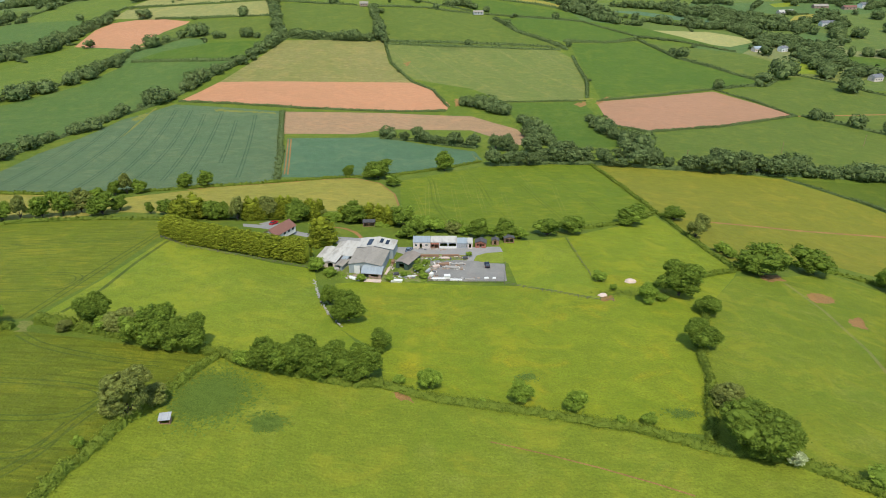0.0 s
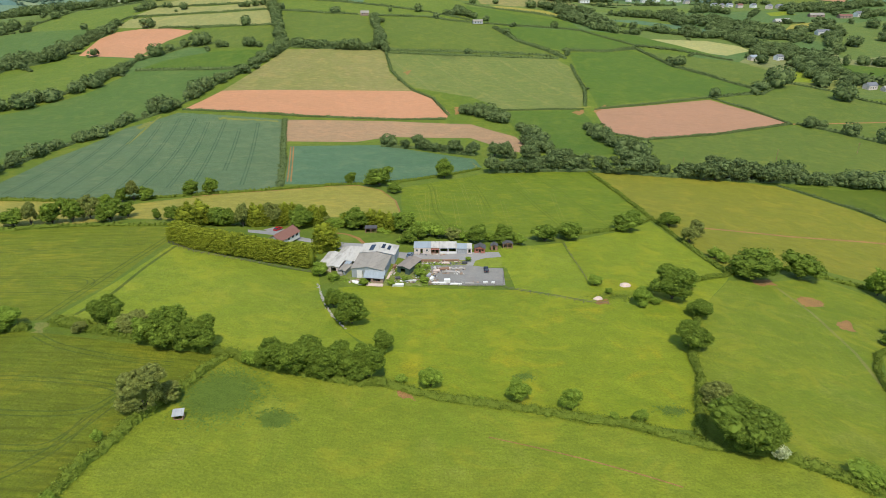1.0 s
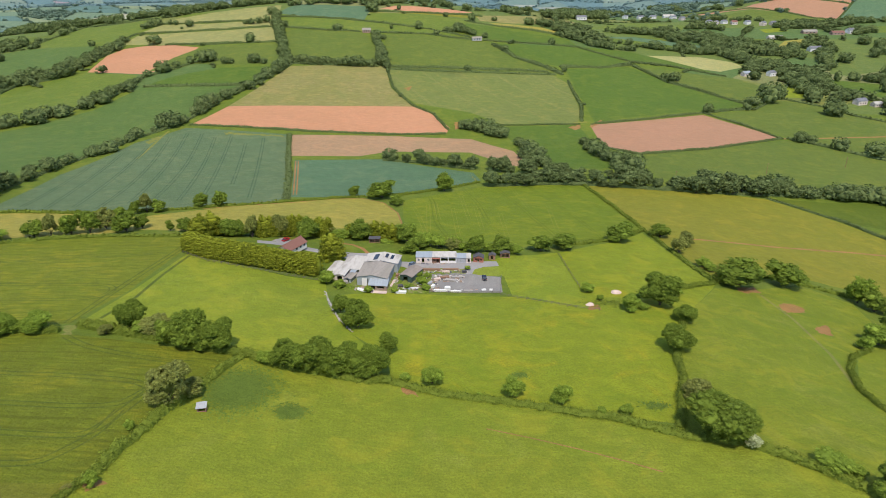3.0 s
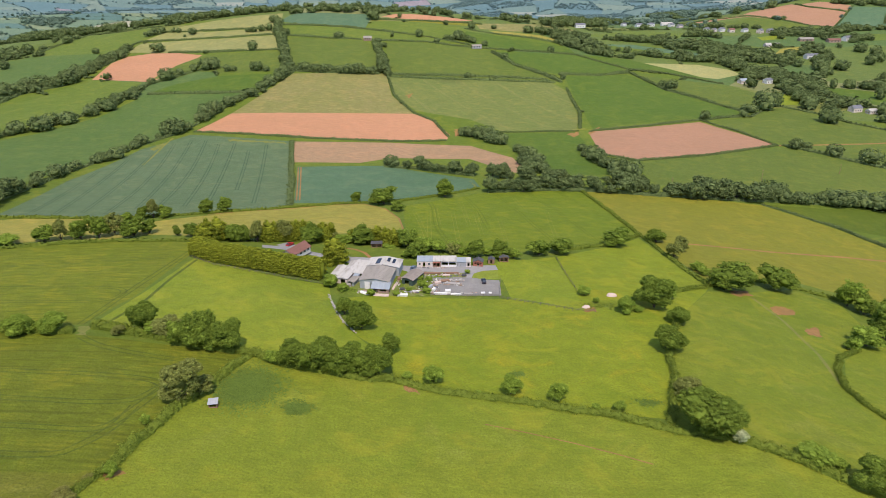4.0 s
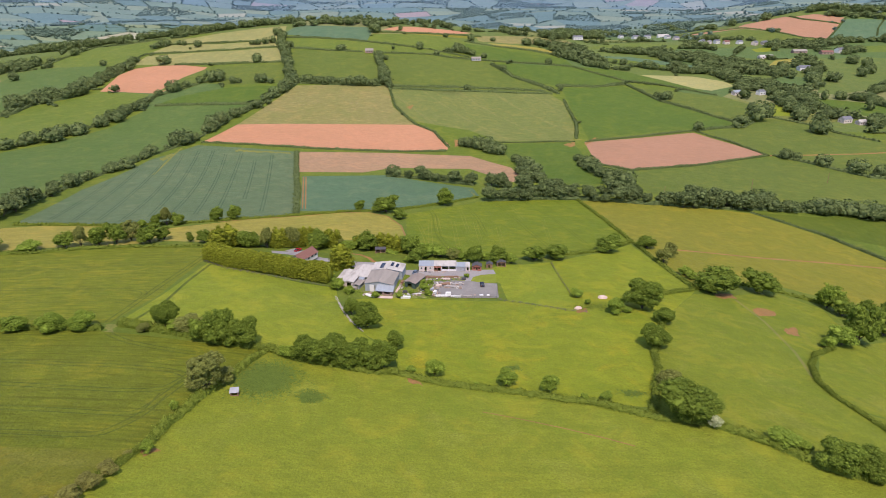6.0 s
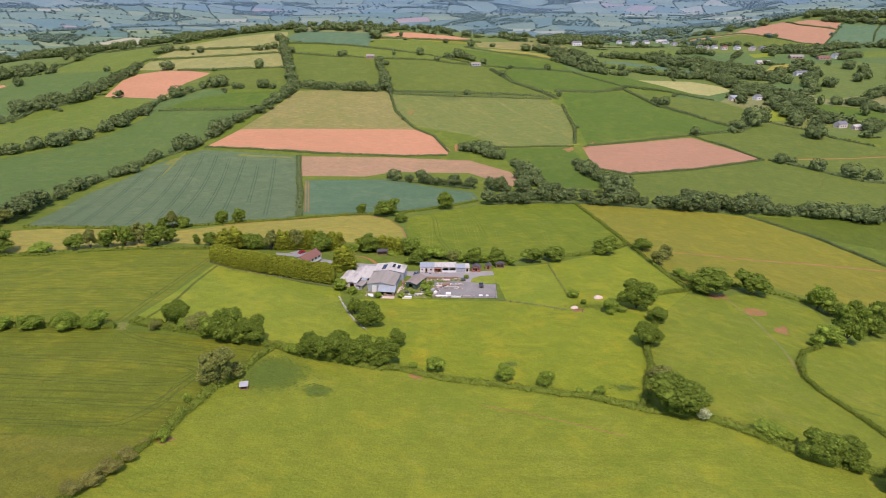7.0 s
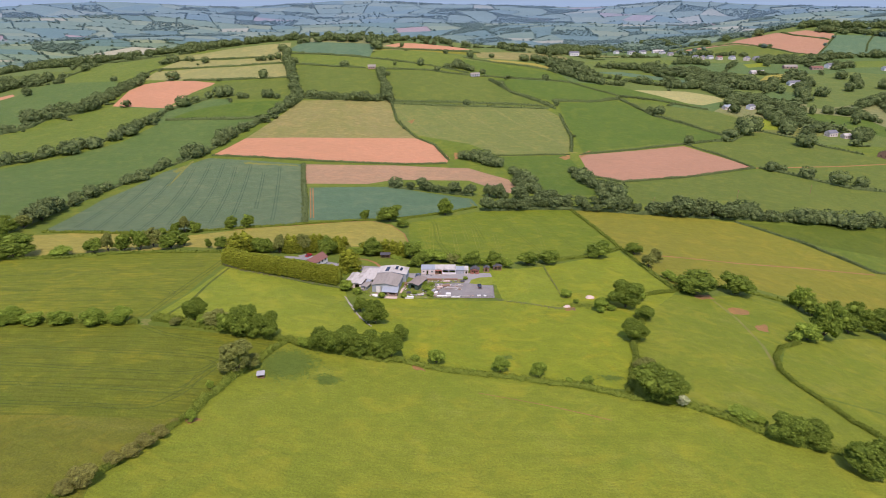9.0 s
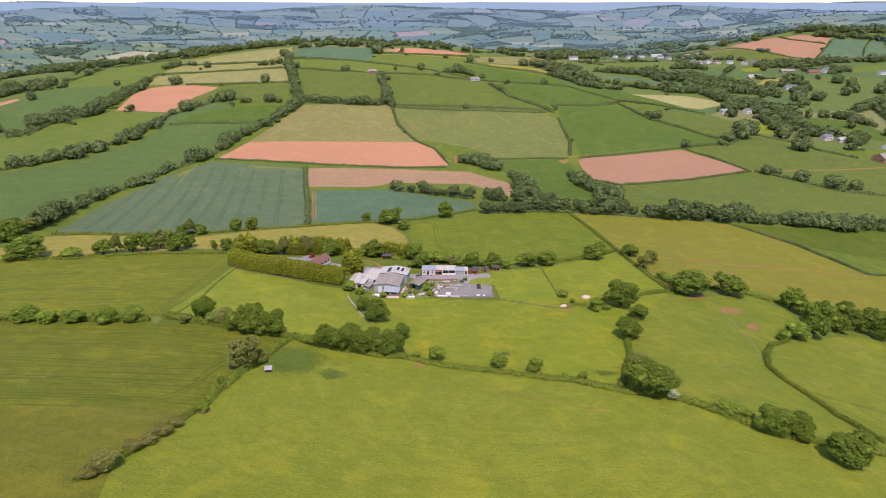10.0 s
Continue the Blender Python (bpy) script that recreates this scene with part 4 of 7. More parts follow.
tree("oak", 339.8, 511.8, 14.8, 11.7)
tree("oak", 361.3, 495.1, 19.0, 14.1)
tree("oak", 377.5, 489.2, 12.4, 11.9)
tree("oak", 652.4, 1470.9, 18.0, 16.5)
tree("oak", 725.2, 1468.3, 22.8, 18.3)
tree("pale", 501.3, 803.3, 9.1, 14.7)
tree("pale", 529.1, 751.0, 12.4, 17.8)
tree("oak", -213.2, 226.4, 21.6, 9.9)
tree("bush", -192.6, 230.2, 12.6, 4.1)
tree("oak", -180.4, 238.3, 10.7, 7.6)
tree("pale", -173.9, 240.1, 6.7, 9.8)
tree("oak", -167.2, 243.6, 10.0, 9.5)
tree("oak", -160.7, 247.2, 10.0, 11.0)
tree("pale", -156.9, 254.4, 9.5, 10.4)
tree("oak", -146.5, 251.8, 12.6, 9.2)
tree("oak", -142.5, 259.0, 8.1, 6.8)
tree("oak", -127.8, 255.5, 4.0, 5.2)
tree("oak", -121.0, 255.8, 7.9, 6.6)
tree("bush", -165.6, 284.5, 6.6, 3.5)
tree("oak", -158.0, 285.6, 6.2, 7.5)
tree("pale", -154.2, 289.9, 7.3, 10.7)
tree("oak", -149.6, 292.9, 8.8, 6.6)
tree("oak", -131.8, 305.5, 8.2, 8.0)
tree("oak", -123.0, 310.6, 8.6, 8.4)
tree("conifer", -108.6, 241.9, 12.5, 12.5)
tree("conifer", -106.3, 252.7, 11.3, 11.4)
tree("oak", -99.1, 251.3, 10.5, 7.8)
tree("oak", -93.5, 252.0, 9.1, 6.4)
tree("oak", -98.0, 258.4, 7.0, 6.0)
tree("pale", -88.3, 251.1, 6.7, 10.8)
tree("conifer", -83.8, 254.4, 9.1, 10.7)
tree("conifer", -81.0, 257.2, 7.6, 9.2)
tree("pale", -76.4, 256.5, 9.8, 10.7)
tree("conifer", -71.7, 259.7, 8.4, 10.0)
tree("conifer", -68.5, 263.2, 8.4, 9.3)
tree("oak", -63.7, 255.4, 12.6, 9.6)
tree("conifer", -58.8, 260.0, 8.3, 10.0)
tree("conifer", -55.4, 262.9, 6.8, 8.5)
tree("bush", -50.8, 259.8, 6.8, 3.7)
tree("bush", -46.7, 258.0, 7.4, 3.6)
tree("oak", -38.7, 254.3, 11.7, 9.5)
tree("conifer", -44.5, 261.0, 6.8, 6.8)
tree("conifer", -32.6, 256.5, 8.0, 9.0)
tree("conifer", -27.6, 253.3, 8.0, 8.9)
tree("conifer", -23.0, 249.4, 7.2, 8.9)
tree("oak", -16.7, 246.6, 11.4, 8.7)
tree("oak", -14.0, 232.9, 7.6, 6.6)
tree("oak", -10.6, 237.7, 7.1, 6.0)
tree("bush", -25.4, 248.4, 8.6, 1.3)
tree("bush", -17.0, 233.8, 5.3, 1.9)
tree("bush", 174.1, 215.3, 11.0, 11.4)
tree("oak", 163.7, 177.0, 14.4, 16.4)
tree("oak", 176.7, 207.7, 11.5, 8.2)
tree("bush", 153.0, 170.8, 11.8, 6.8)
tree("bush", 142.9, 163.9, 6.0, 5.0)
tree("oak", 187.4, 208.5, 8.5, 8.8)
tree("oak", 183.9, 190.4, 10.6, 8.8)
tree("oak", 193.5, 199.2, 12.8, 12.6)
tree("oak", 202.6, 198.4, 13.7, 11.2)
tree("oak", 205.6, 190.2, 11.6, 12.8)
belt(5, 4, 3, [(-109, 250), (-96, 253), (-81, 257), (-63, 260), (-47, 263), (-31, 262), (-13, 245)])
track(0.45, "bare_soil", [(10.0, 102.0), (20.4, 98.2), (30.9, 93.7), (40.5, 89.0), (46.8, 85.6)])
track(1.0, "bare_soil", [(-130.1, 302.4), (-115.2, 312.5), (-85.3, 326.4), (-71.7, 335.6), (-49.5, 342.9), (-35.4, 333.6), (-25.4, 311.4), (-21.7, 289.4)])
tram(0.35, "tram_pale", [(-17.8, 329.3), (-12.8, 303.9), (-7.4, 261.1)])
tram(0.35, "tram_pale", [(-9.1, 332.9), (-7.1, 271.9)])
tram(0.35, "tram_pale", [(5.3, 328.4), (6.6, 297.3), (7.7, 263.8)])
tram(0.35, "tram_pale", [(18.8, 329.7), (19.6, 300.7), (20.2, 279.1)])
tram(0.35, "tram_pale", [(32.2, 318.8), (31.8, 270.4)])
tram(0.35, "tram_pale", [(62.7, 337.9), (58.7, 281.0)])
hedge(3.5, 2.6, [(-248, 259), (-250, 286), (-256, 325), (-261, 393), (-257, 439), (-248, 486), (-229, 529), (-223, 571), (-212, 613), (-192, 662), (-173, 731)])
hedge(3.5, 2.6, [(-400, 485), (-381, 521), (-363, 549), (-349, 584), (-338, 606), (-328, 651), (-328, 693), (-307, 719), (-294, 738)])
hedge(4, 3.5, [(-488, 631), (-471, 657), (-473, 693), (-438, 719), (-436, 784), (-429, 867)])
hedge(2.5, 1.6, [(121, 513), (129, 471), (143, 441)])
hedge(4, 3, [(-252, 991), (-213, 849), (-185, 748), (-169, 732), (-130, 730), (-74, 734)])
hedge(3, 2.5, [(-46, 449), (-17, 445), (23, 431)])
hedge(4, 3, [(30, 385), (72, 394), (107, 394), (148, 387), (200, 386), (268, 391), (346, 395)])
track(4.0, "tarmac", [(-66.7, 239.9), (-59.0, 236.5), (-55.7, 235.4), (-49.1, 233.2), (-42.7, 231.6), (-32.7, 230.2), (-21.2, 228.9)])
track(1.6, "bare_soil", [(-46.7, 246.5), (-40.9, 243.3), (-36.0, 238.1), (-33.0, 232.7)])
tree("oak", -238.2, 516.0, 11.5, 11.7)
tree("oak", -234.4, 523.5, 10.5, 11.8)
tree("oak", -226.7, 532.7, 8.2, 8.3)
tree("oak", -223.5, 572.2, 16.1, 14.9)
tree("oak", -219.2, 586.9, 13.8, 13.9)
tree("oak", -248.8, 488.8, 11.2, 9.0)
tree("oak", -242.1, 505.1, 5.7, 5.2)
tree("oak", -249.0, 444.6, 12.6, 9.4)
tree("oak", -252.1, 435.7, 9.3, 7.3)
tree("oak", -261.0, 391.8, 9.8, 5.7)
tree("oak", -358.4, 535.6, 19.1, 14.0)
tree("oak", -348.5, 560.0, 17.0, 12.4)
tree("oak", -339.2, 585.7, 14.7, 11.4)
tree("oak", -330.3, 603.4, 16.3, 11.5)
tree("oak", -326.5, 654.5, 12.9, 10.1)
hedge(2.4, 1.6, [(92.3, 200.4), (99.8, 204.7), (110.0, 211.6)])
tree("bush", 115.2, 235.2, 7.5, 4.0)
tree("bush", 116.4, 229.6, 6.0, 3.4)
tree("bush", 87.5, 192.7, 6.0, 3.6)
FENCES = [(3.0, 1.2, p) for p in FENCE_LINES]


def inside(px, py, poly):
    """Which of the points lie in the polygon."""
    r = np.zeros(len(px), bool)
    x, y = np.array(poly).T
    near = np.where((px >= x.min()) & (px <= x.max()) & (py >= y.min()) & (py <= y.max()))[0]
    if not len(near):
        return r
    qx, qy = px[near], py[near]
    s = np.zeros(len(near), bool)
    j = len(x) - 1
    for i in range(len(x)):
        c = (y[i] > qy) != (y[j] > qy)
        with np.errstate(divide="ignore", invalid="ignore"):
            s ^= c & (qx < (x[j] - x[i]) * (qy - y[i]) / (y[j] - y[i]) + x[i])
        j = i
    r[near] = s
    return r


# ---- farmland beyond: an irregular net of fields, hedges and woods ----
TRACED = list(FIELDS)
FAR_CLUMPS, FAR_WOODS = [], []


def far_net(y0, y1, rows, cols, reach, woods, look_of="far"):
    rng = np.random.RandomState(rows * 100 + cols)
    ys, us = np.linspace(y0, y1, rows + 1), np.linspace(-reach, reach, cols + 1)
    P = np.zeros((rows + 1, cols + 1, 2))
    for i, y in enumerate(ys):
        shift = rng.uniform(-0.4, 0.4) * (us[1] - us[0]) if 0 < i < rows else 0
        for j, u in enumerate(us):
            yy = y + rng.uniform(-0.45, 0.45) * (ys[1] - ys[0]) * (0 < i < rows)
            P[i, j] = ((u + shift + rng.uniform(-0.36, 0.36) * (us[1] - us[0])) * (y + 150), yy)
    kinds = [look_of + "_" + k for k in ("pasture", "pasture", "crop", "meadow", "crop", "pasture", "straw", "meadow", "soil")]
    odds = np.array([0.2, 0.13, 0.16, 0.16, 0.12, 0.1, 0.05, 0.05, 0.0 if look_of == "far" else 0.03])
    for i in range(rows):
        for j in range(cols):
            quad = [tuple(P[i, j]), tuple(P[i, j + 1]), tuple(P[i + 1, j + 1]), tuple(P[i + 1, j])]
            c = np.mean(quad, 0)
            if any(inside(c[:1], c[1:], f[2])[0] for f in TRACED):
                continue
            kind = kinds[rng.choice(len(kinds), p=odds / odds.sum())]
            FIELDS.append(("far", kind, quad))
            if rng.uniform() < woods + 0.12 * (c[0] > 380 and c[1] < 1500):
                FAR_WOODS.append(quad)
    for i in range(rows + 1):
        for j in range(cols + 1):
            for b in ((i + 1, j), (i, j + 1)):
                if b[0] <= rows and b[1] <= cols and rng.uniform() < (0.9 if y0 < 1400 else 0.8):
                    FAR_CLUMPS.append((tuple(P[i, j]), tuple(P[b])))


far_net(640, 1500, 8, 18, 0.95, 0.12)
# these farther nets use the field colours with haze painted in
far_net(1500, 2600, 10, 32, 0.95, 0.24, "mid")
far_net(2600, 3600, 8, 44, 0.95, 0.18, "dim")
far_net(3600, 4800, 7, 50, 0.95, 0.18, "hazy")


def build_ground():
    pts = []
    for s in np.geomspace(62, 5050, 150):
        for u in np.linspace(-1.25, 1.25, 120):
            pts.append((u * s, s - 150))
    for y in np.linspace(-2500, -110, 14):
        for x in np.linspace(-2600, 2600, 22):
            pts.append((x, y))
    verts = [Vector(p) for p in pts]
    edges, rings = [], []
    for name, kind, poly in FIELDS:
        ring = []
        for a, b in zip(poly, poly[1:] + poly[:1]):
            a, b = Vector(a), Vector(b)
            n = max(1, int((b - a).length / (0.03 * (a.y + 150))))
            if name != "track" and kind in ("nettles", "bare_soil", "worn_path", "rubble_ground"):
                n = max(n, int((b - a).length / 0.7))
                ring += [q + Vector((noise.noise(Vector((q.x * 0.35, q.y * 0.35, 1))), noise.noise(Vector((q.x * 0.35, q.y * 0.35, 9))))) * 2.2 + Vector((RNG.normal(), RNG.normal())) * 0.22 for q in (a.lerp(b, k / n) for k in range(n))]
            else:
                ring += [a.lerp(b, k / n) for k in range(n)]
        rings.append([tuple(q) for q in ring])
        base = len(verts)
        verts += ring
        edges += [(base + k, base + (k + 1) % len(ring)) for k in range(len(ring))]
    vs, _, fs, _, _, _ = geometry.delaunay_2d_cdt(verts, edges, [], 0, 0.01)
    xy = np.array([tuple(v) for v in vs])
    z = land(xy[:, 0], xy[:, 1])
    me = bpy.data.meshes.new("ground")
    me.from_pydata(np.column_stack([xy, z]).tolist(), [], fs)
    names = list(GROUND)
    for k in names:
        me.materials.append(GROUND[k])
    tri = np.array([f[:3] for f in fs])
    cx, cy = xy[tri].mean(1).T
    index = np.full(len(fs), names.index("verge"))
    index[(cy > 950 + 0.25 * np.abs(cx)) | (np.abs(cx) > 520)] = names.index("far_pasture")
    # ground past 1500 m also takes the haze-painted colours
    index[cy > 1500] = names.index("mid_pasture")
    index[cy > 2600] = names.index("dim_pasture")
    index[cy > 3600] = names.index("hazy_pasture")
    done = np.zeros(len(fs), bool)
    for (name, kind, _), poly in zip(FIELDS, rings):
        hit = inside(cx, cy, poly) & ~done
        index[hit] = names.index(kind)
        done |= hit
    me.polygons.foreach_set("material_index", index.astype(np.int32))
    me.polygons.foreach_set("use_smooth", [True] * len(fs))
    me.update()
    ob = new("ground", me)
    tagged(ob, "rolling farmland of pasture, crops and red ploughed soil", "ground", kind="structure")
    return ob


build_ground()


# ---- trees ----
def leaf_cards(centres, normals, size, rng):
    """One bent four-cornered leaf clump for each centre."""
    n = len(centres)
    d = rng.normal(size=(n, 3))
    nrm = normals + 0.95 * rng.normal(size=(n, 3))
    nrm /= np.linalg.norm(nrm, axis=1)[:, None] + 1e-9
    u = np.cross(nrm, d)
    u /= np.linalg.norm(u, axis=1)[:, None] + 1e-9
    v = np.cross(nrm, u)
    s = size * rng.uniform(0.6, 1.4, n)[:, None]
    droop = nrm * s * -0.35
    q = np.stack([centres - u * s * 0.62 + droop * 0.5, centres - v * s * 0.5, centres + u * s * 0.62 + droop, centres + v * s * 0.5], 1)
    return q.reshape(-1, 3), np.arange(4 * n).reshape(n, 4)


ICO = {}


def ico(level):
    if level not in ICO:
        bm = bmesh.new()
        bmesh.ops.create_icosphere(bm, subdivisions=level, radius=1)
        ICO[level] = (np.array([v.co[:] for v in bm.verts]), np.array([[v.index for v in f.verts] for f in bm.faces]))
        bm.free()
    return ICO[level]


def crown_mesh(name, material, rng, clumps, cards, clump_size, card_size, shape, low=0.03, core=0.8):
    """A crown about 1 m high and 1 m wide over z = 0..1: a few large masses, beset with small leafy clumps."""
    V, F, count = [], [], 0
    masses = []
    if shape == "column":
        for k in range(9):
            h = k / 8
            r = 0.40 * math.sqrt(1 - 0.92 * h ** 2.2)
            a = rng.uniform(0, 6.28)
            masses.append((np.array([0.05 * math.cos(a), 0.05 * math.sin(a), low + 0.06 + 0.80 * h]), np.array([r, r, 0.13])))
    else:
        masses.append((np.array([0, 0, low + 0.40]), np.array([0.36, 0.36, 0.36])))
        n = rng.randint(7, 11)
        for k in range(n):
            a = 6.28 * k / n + rng.uniform(-0.35, 0.35)
            h = rng.uniform(0.20, 0.72)
            r = 0.30 * math.sqrt(max(0.1, 1 - ((h - 0.36) / 0.6) ** 2)) * rng.uniform(0.75, 1.15)
            R = rng.uniform(0.15, 0.24)
            masses.append((np.array([r * math.cos(a), r * math.sin(a), low + h * (1 - low)]), np.array([R, R, R * rng.uniform(0.75, 0.95)])))
    for level, (c, sc) in zip([2] * len(masses), masses):
        iv, jf = ico(level)
        V.append(c + iv * sc * core * (1 + 0.07 * rng.normal(size=len(iv)))[:, None])
        F += (jf + count).tolist()
        count += len(iv)
    iv, jf = ico(1)
    weight = np.array([sc[0] ** 2 for c, sc in masses])
    centres = np.array([c for c, sc in masses])
    sizes = np.array([sc for c, sc in masses])
    made = 0
    while made < clumps:
        k = rng.choice(len(masses), p=weight / weight.sum())
        d = rng.normal(size=3)
        d[2] = abs(d[2]) - 0.45 if shape != "column" else d[2] * 0.5
        d /= np.linalg.norm(d)
        p = centres[k] + d * sizes[k] * rng.uniform(0.86, 1.06)
        inner = np.linalg.norm((p - centres) / sizes, axis=1)
        inner[k] = 9
        if inner.min() < 0.72 or p[2] < low:
            continue
        made += 1
        r = clump_size * rng.uniform(0.65, 1.4)
        sc = np.array([r, r, r * (0.62 if shape != "column" else 0.8)])
        V.append(p + iv * sc * 0.66 * (1 + 0.18 * rng.normal(size=len(iv)))[:, None])
        F += (jf + count).tolist()
        count += len(iv)
        e = rng.normal(size=(cards, 3))
        e[:, 2] = np.abs(e[:, 2]) - 0.3
        e /= np.linalg.norm(e, axis=1)[:, None]
        q, f = leaf_cards(p + e * sc * rng.uniform(0.75, 1.25, cards)[:, None], e + 0.4 * d, card_size, rng)
        V.append(q)
        F += (f + count).tolist()
        count += len(q)
    P = np.concatenate(V)
    P[:, :2] *= 0.5 / np.percentile(np.hypot(P[:, 0], P[:, 1]), 96)
    P[:, 2] = P[:, 2] / np.percentile(P[:, 2], 99.5)
    me = bpy.data.meshes.new(name)
    me.from_pydata(P.tolist(), [], F)
    me.materials.append(material)
    me.update()
    return me


def limb(V, F, a, b, r0, r1, sides=6):
    a, b = np.array(a, float), np.array(b, float)
    d = (b - a) / np.linalg.norm(b - a)
    u = np.cross(d, (0.3, 0.9, 0.2))
    u /= np.linalg.norm(u)
    v = np.cross(d, u)
    base = len(V)
    for c, r in ((a, r0), (b, r1)):
        for k in range(sides):
            t = 2 * math.pi * k / sides
            V.append(tuple(c + r * (math.cos(t) * u + math.sin(t) * v)))
    for k in range(sides):
        F.append((base + k, base + (k + 1) % sides, base + sides + (k + 1) % sides, base + sides + k))


def trunk_mesh(name, rng, low):
    """A tapered trunk with limbs reaching up into the crown; about 1 m high in all."""
    V, F = [], []
    limb(V, F, (0, 0, -0.04), (0.005, 0, low * 0.6), 0.042, 0.030, 8)
    limb(V, F, (0.005, 0, low * 0.6), (-0.01, 0.01, low + 0.25), 0.030, 0.016, 8)
    for k in range(6):
        a = k * 1.05 + rng.uniform(0, 0.6)
        s = low * rng.uniform(0.55, 1.0)
        limb(V, F, (0, 0, s), (0.26 * math.cos(a), 0.26 * math.sin(a), s + rng.uniform(0.2, 0.4)), 0.018, 0.006, 5)
    me = bpy.data.meshes.new(name)
    me.from_pydata(V, [], F)
    me.materials.append(BARK)
    me.polygons.foreach_set("use_smooth", [True] * len(F))
    me.update()
    return me


TREE_MESHES = {}


def tree_meshes(kind, detail, k):
    key = (kind, detail, k)
    if key not in TREE_MESHES:
        rng = np.random.RandomState(sum(map(ord, kind)) * 7 + detail * 31 + k)
        # trees past 420 m swap to the haze-tinted leaf colour
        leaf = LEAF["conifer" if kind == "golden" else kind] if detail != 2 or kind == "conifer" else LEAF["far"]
        clumps, cards, clump, size = ((210, 34, 0.074, 0.026), (110, 26, 0.098, 0.038), (40, 12, 0.15, 0.08), (520, 34, 0.054, 0.018))[detail]
        low = {"oak": 0.03, "pale": 0.06, "bush": 0.03, "white": 0.03, "conifer": 0.03, "golden": 0.02, "rust": 0.03}[kind]
        TREE_MESHES[key] = (crown_mesh("crown", leaf, rng, clumps, cards, clump, size, "column" if kind in ("conifer", "golden") else "round", low, 0.45 if kind == "pale" else 0.80), trunk_mesh("trunk", rng, max(low, 0.08)))
    return TREE_MESHES[key]


TREE_LABEL = {"oak": "dark green broadleaved tree with a dense rounded crown", "pale": "pale green ash tree with a thin open crown",
              "bush": "low rounded hawthorn bush growing in a hedge", "white": "hawthorn bush covered in white blossom",
              "conifer": "golden green cypress with dense upright foliage", "golden": "broad golden-green cypress with a rounded crown", "rust": "sprawling russet bramble bush on the boundary"}
TREE_GROUP = {"oak": "field trees", "pale": "ash trees", "bush": "hedge bushes", "white": "hedge bushes", "conifer": "golden cypresses", "golden": "golden cypresses", "rust": "bramble bushes"}


def plant(kind, x, y, width, height):
    d = math.hypot(x, y + 40)
    detail = 3 if d < 240 and width > 8.5 else 0 if d < 240 and width > 4 else 1 if d < 420 else 2
    k = RNG.randint(0, 4 if detail == 3 else 5)
    crown, trunk = tree_meshes(kind, detail, k)
    e = new({"bush": "bush", "white": "blossom_bush", "conifer": "cypress", "golden": "cypress", "rust": "bramble_bush"}.get(kind, "tree"))
    e.empty_display_size = 0.5
    e.matrix_basis = Matrix.LocRotScale((x, y, land_z(x, y) - 0.05), Euler((0, 0, RNG.uniform(0, 6.28))), (width * 0.93, width * 0.93, height))
    tagged(e, TREE_LABEL[kind], "bush" if kind in ("bush", "white", "rust") else "tree", TREE_GROUP[kind])
    for nm, me in (("crown", crown), ("trunk", trunk)):
        new(nm, me).parent = e


# house sites across the valley, kept clear of trees on the camera's side
VALLEY_SITES = [(366, 1354), (393, 1346), (427, 1375), (463, 1402), (467, 1365), (473, 1330), (501, 1261), (513, 1253), (530, 1262), (546, 1255), (572, 1256), (596, 1243), (618, 1251), (634, 1162), (680, 1153), (715, 1166), (807, 1142), (564, 1003), (542, 1094), (380, 810), (417, 819), (452, 685), (468, 679), (506, 652), (462, 599), (238, 1186), (-109, 886), (39, 881)]
ALL = list(TREES)
for gap, height, spread, pts in BELTS:
    for a, b in zip(pts, pts[1:]):
        a, b = Vector(a), Vector(b)
        n = max(1, int((b - a).length / (gap * 0.55)))
        for k in range(n):
            p = a.lerp(b, (k + RNG.uniform(0, 1)) / n)
            h = height * RNG.uniform(0.6, 1.4)
            if p.y > 420 and RNG.uniform() < 0.16:
                continue
            ALL.append(("pale" if RNG.uniform() < 0.12 else "oak", p.x + RNG.normal() * spread * 0.4, p.y + RNG.normal() * spread * 0.4, h * RNG.uniform(1.0, 1.5), h))
# Drops trees that stand between a house and the camera.
for x, y in VALLEY_SITES:
    u = Vector((-x, -40 - y)).normalized()
    ALL = [a for a in ALL if not (-6 < (a[1] - x) * u.x + (a[2] - y) * u.y < 75 and abs((a[1] - x) * u.y - (a[2] - y) * u.x) < 9 + a[3] / 2)]
ALL.sort(key=lambda a: math.hypot(a[1], a[2] + 40))
for args in ALL[:290]:
    plant(*args)


def clump_template(rng, lobes, cards, size):
    """A small far crown, all triangles."""
    V, F, count = [], [], 0
    iv, jf = ico(1)
    for k in range(lobes):
        a = rng.uniform(0, 6.28)
        c = np.array([0.25 * math.cos(a), 0.25 * math.sin(a), rng.uniform(0.25, 0.65)]) * (0.4 if k == 0 else 1)
        c[2] = 0.45 if k == 0 else c[2]
        V.append(c + iv * (0.34 if k == 0 else 0.21) * (1 + 0.15 * rng.normal(size=len(iv)))[:, None])
        F.append(jf + count)
        count += len(iv)
    d = rng.normal(size=(cards, 3))
    d /= np.linalg.norm(d, axis=1)[:, None]
    q, f = leaf_cards(np.array([0, 0, 0.5]) + d * (0.50, 0.50, 0.46) * rng.uniform(0.85, 1.1, cards)[:, None], d, size, rng)
    V.append(q)
    F.append(f[:, [0, 1, 2]] + count)
    F.append(f[:, [0, 2, 3]] + count)
    return np.concatenate(V), np.concatenate(F)


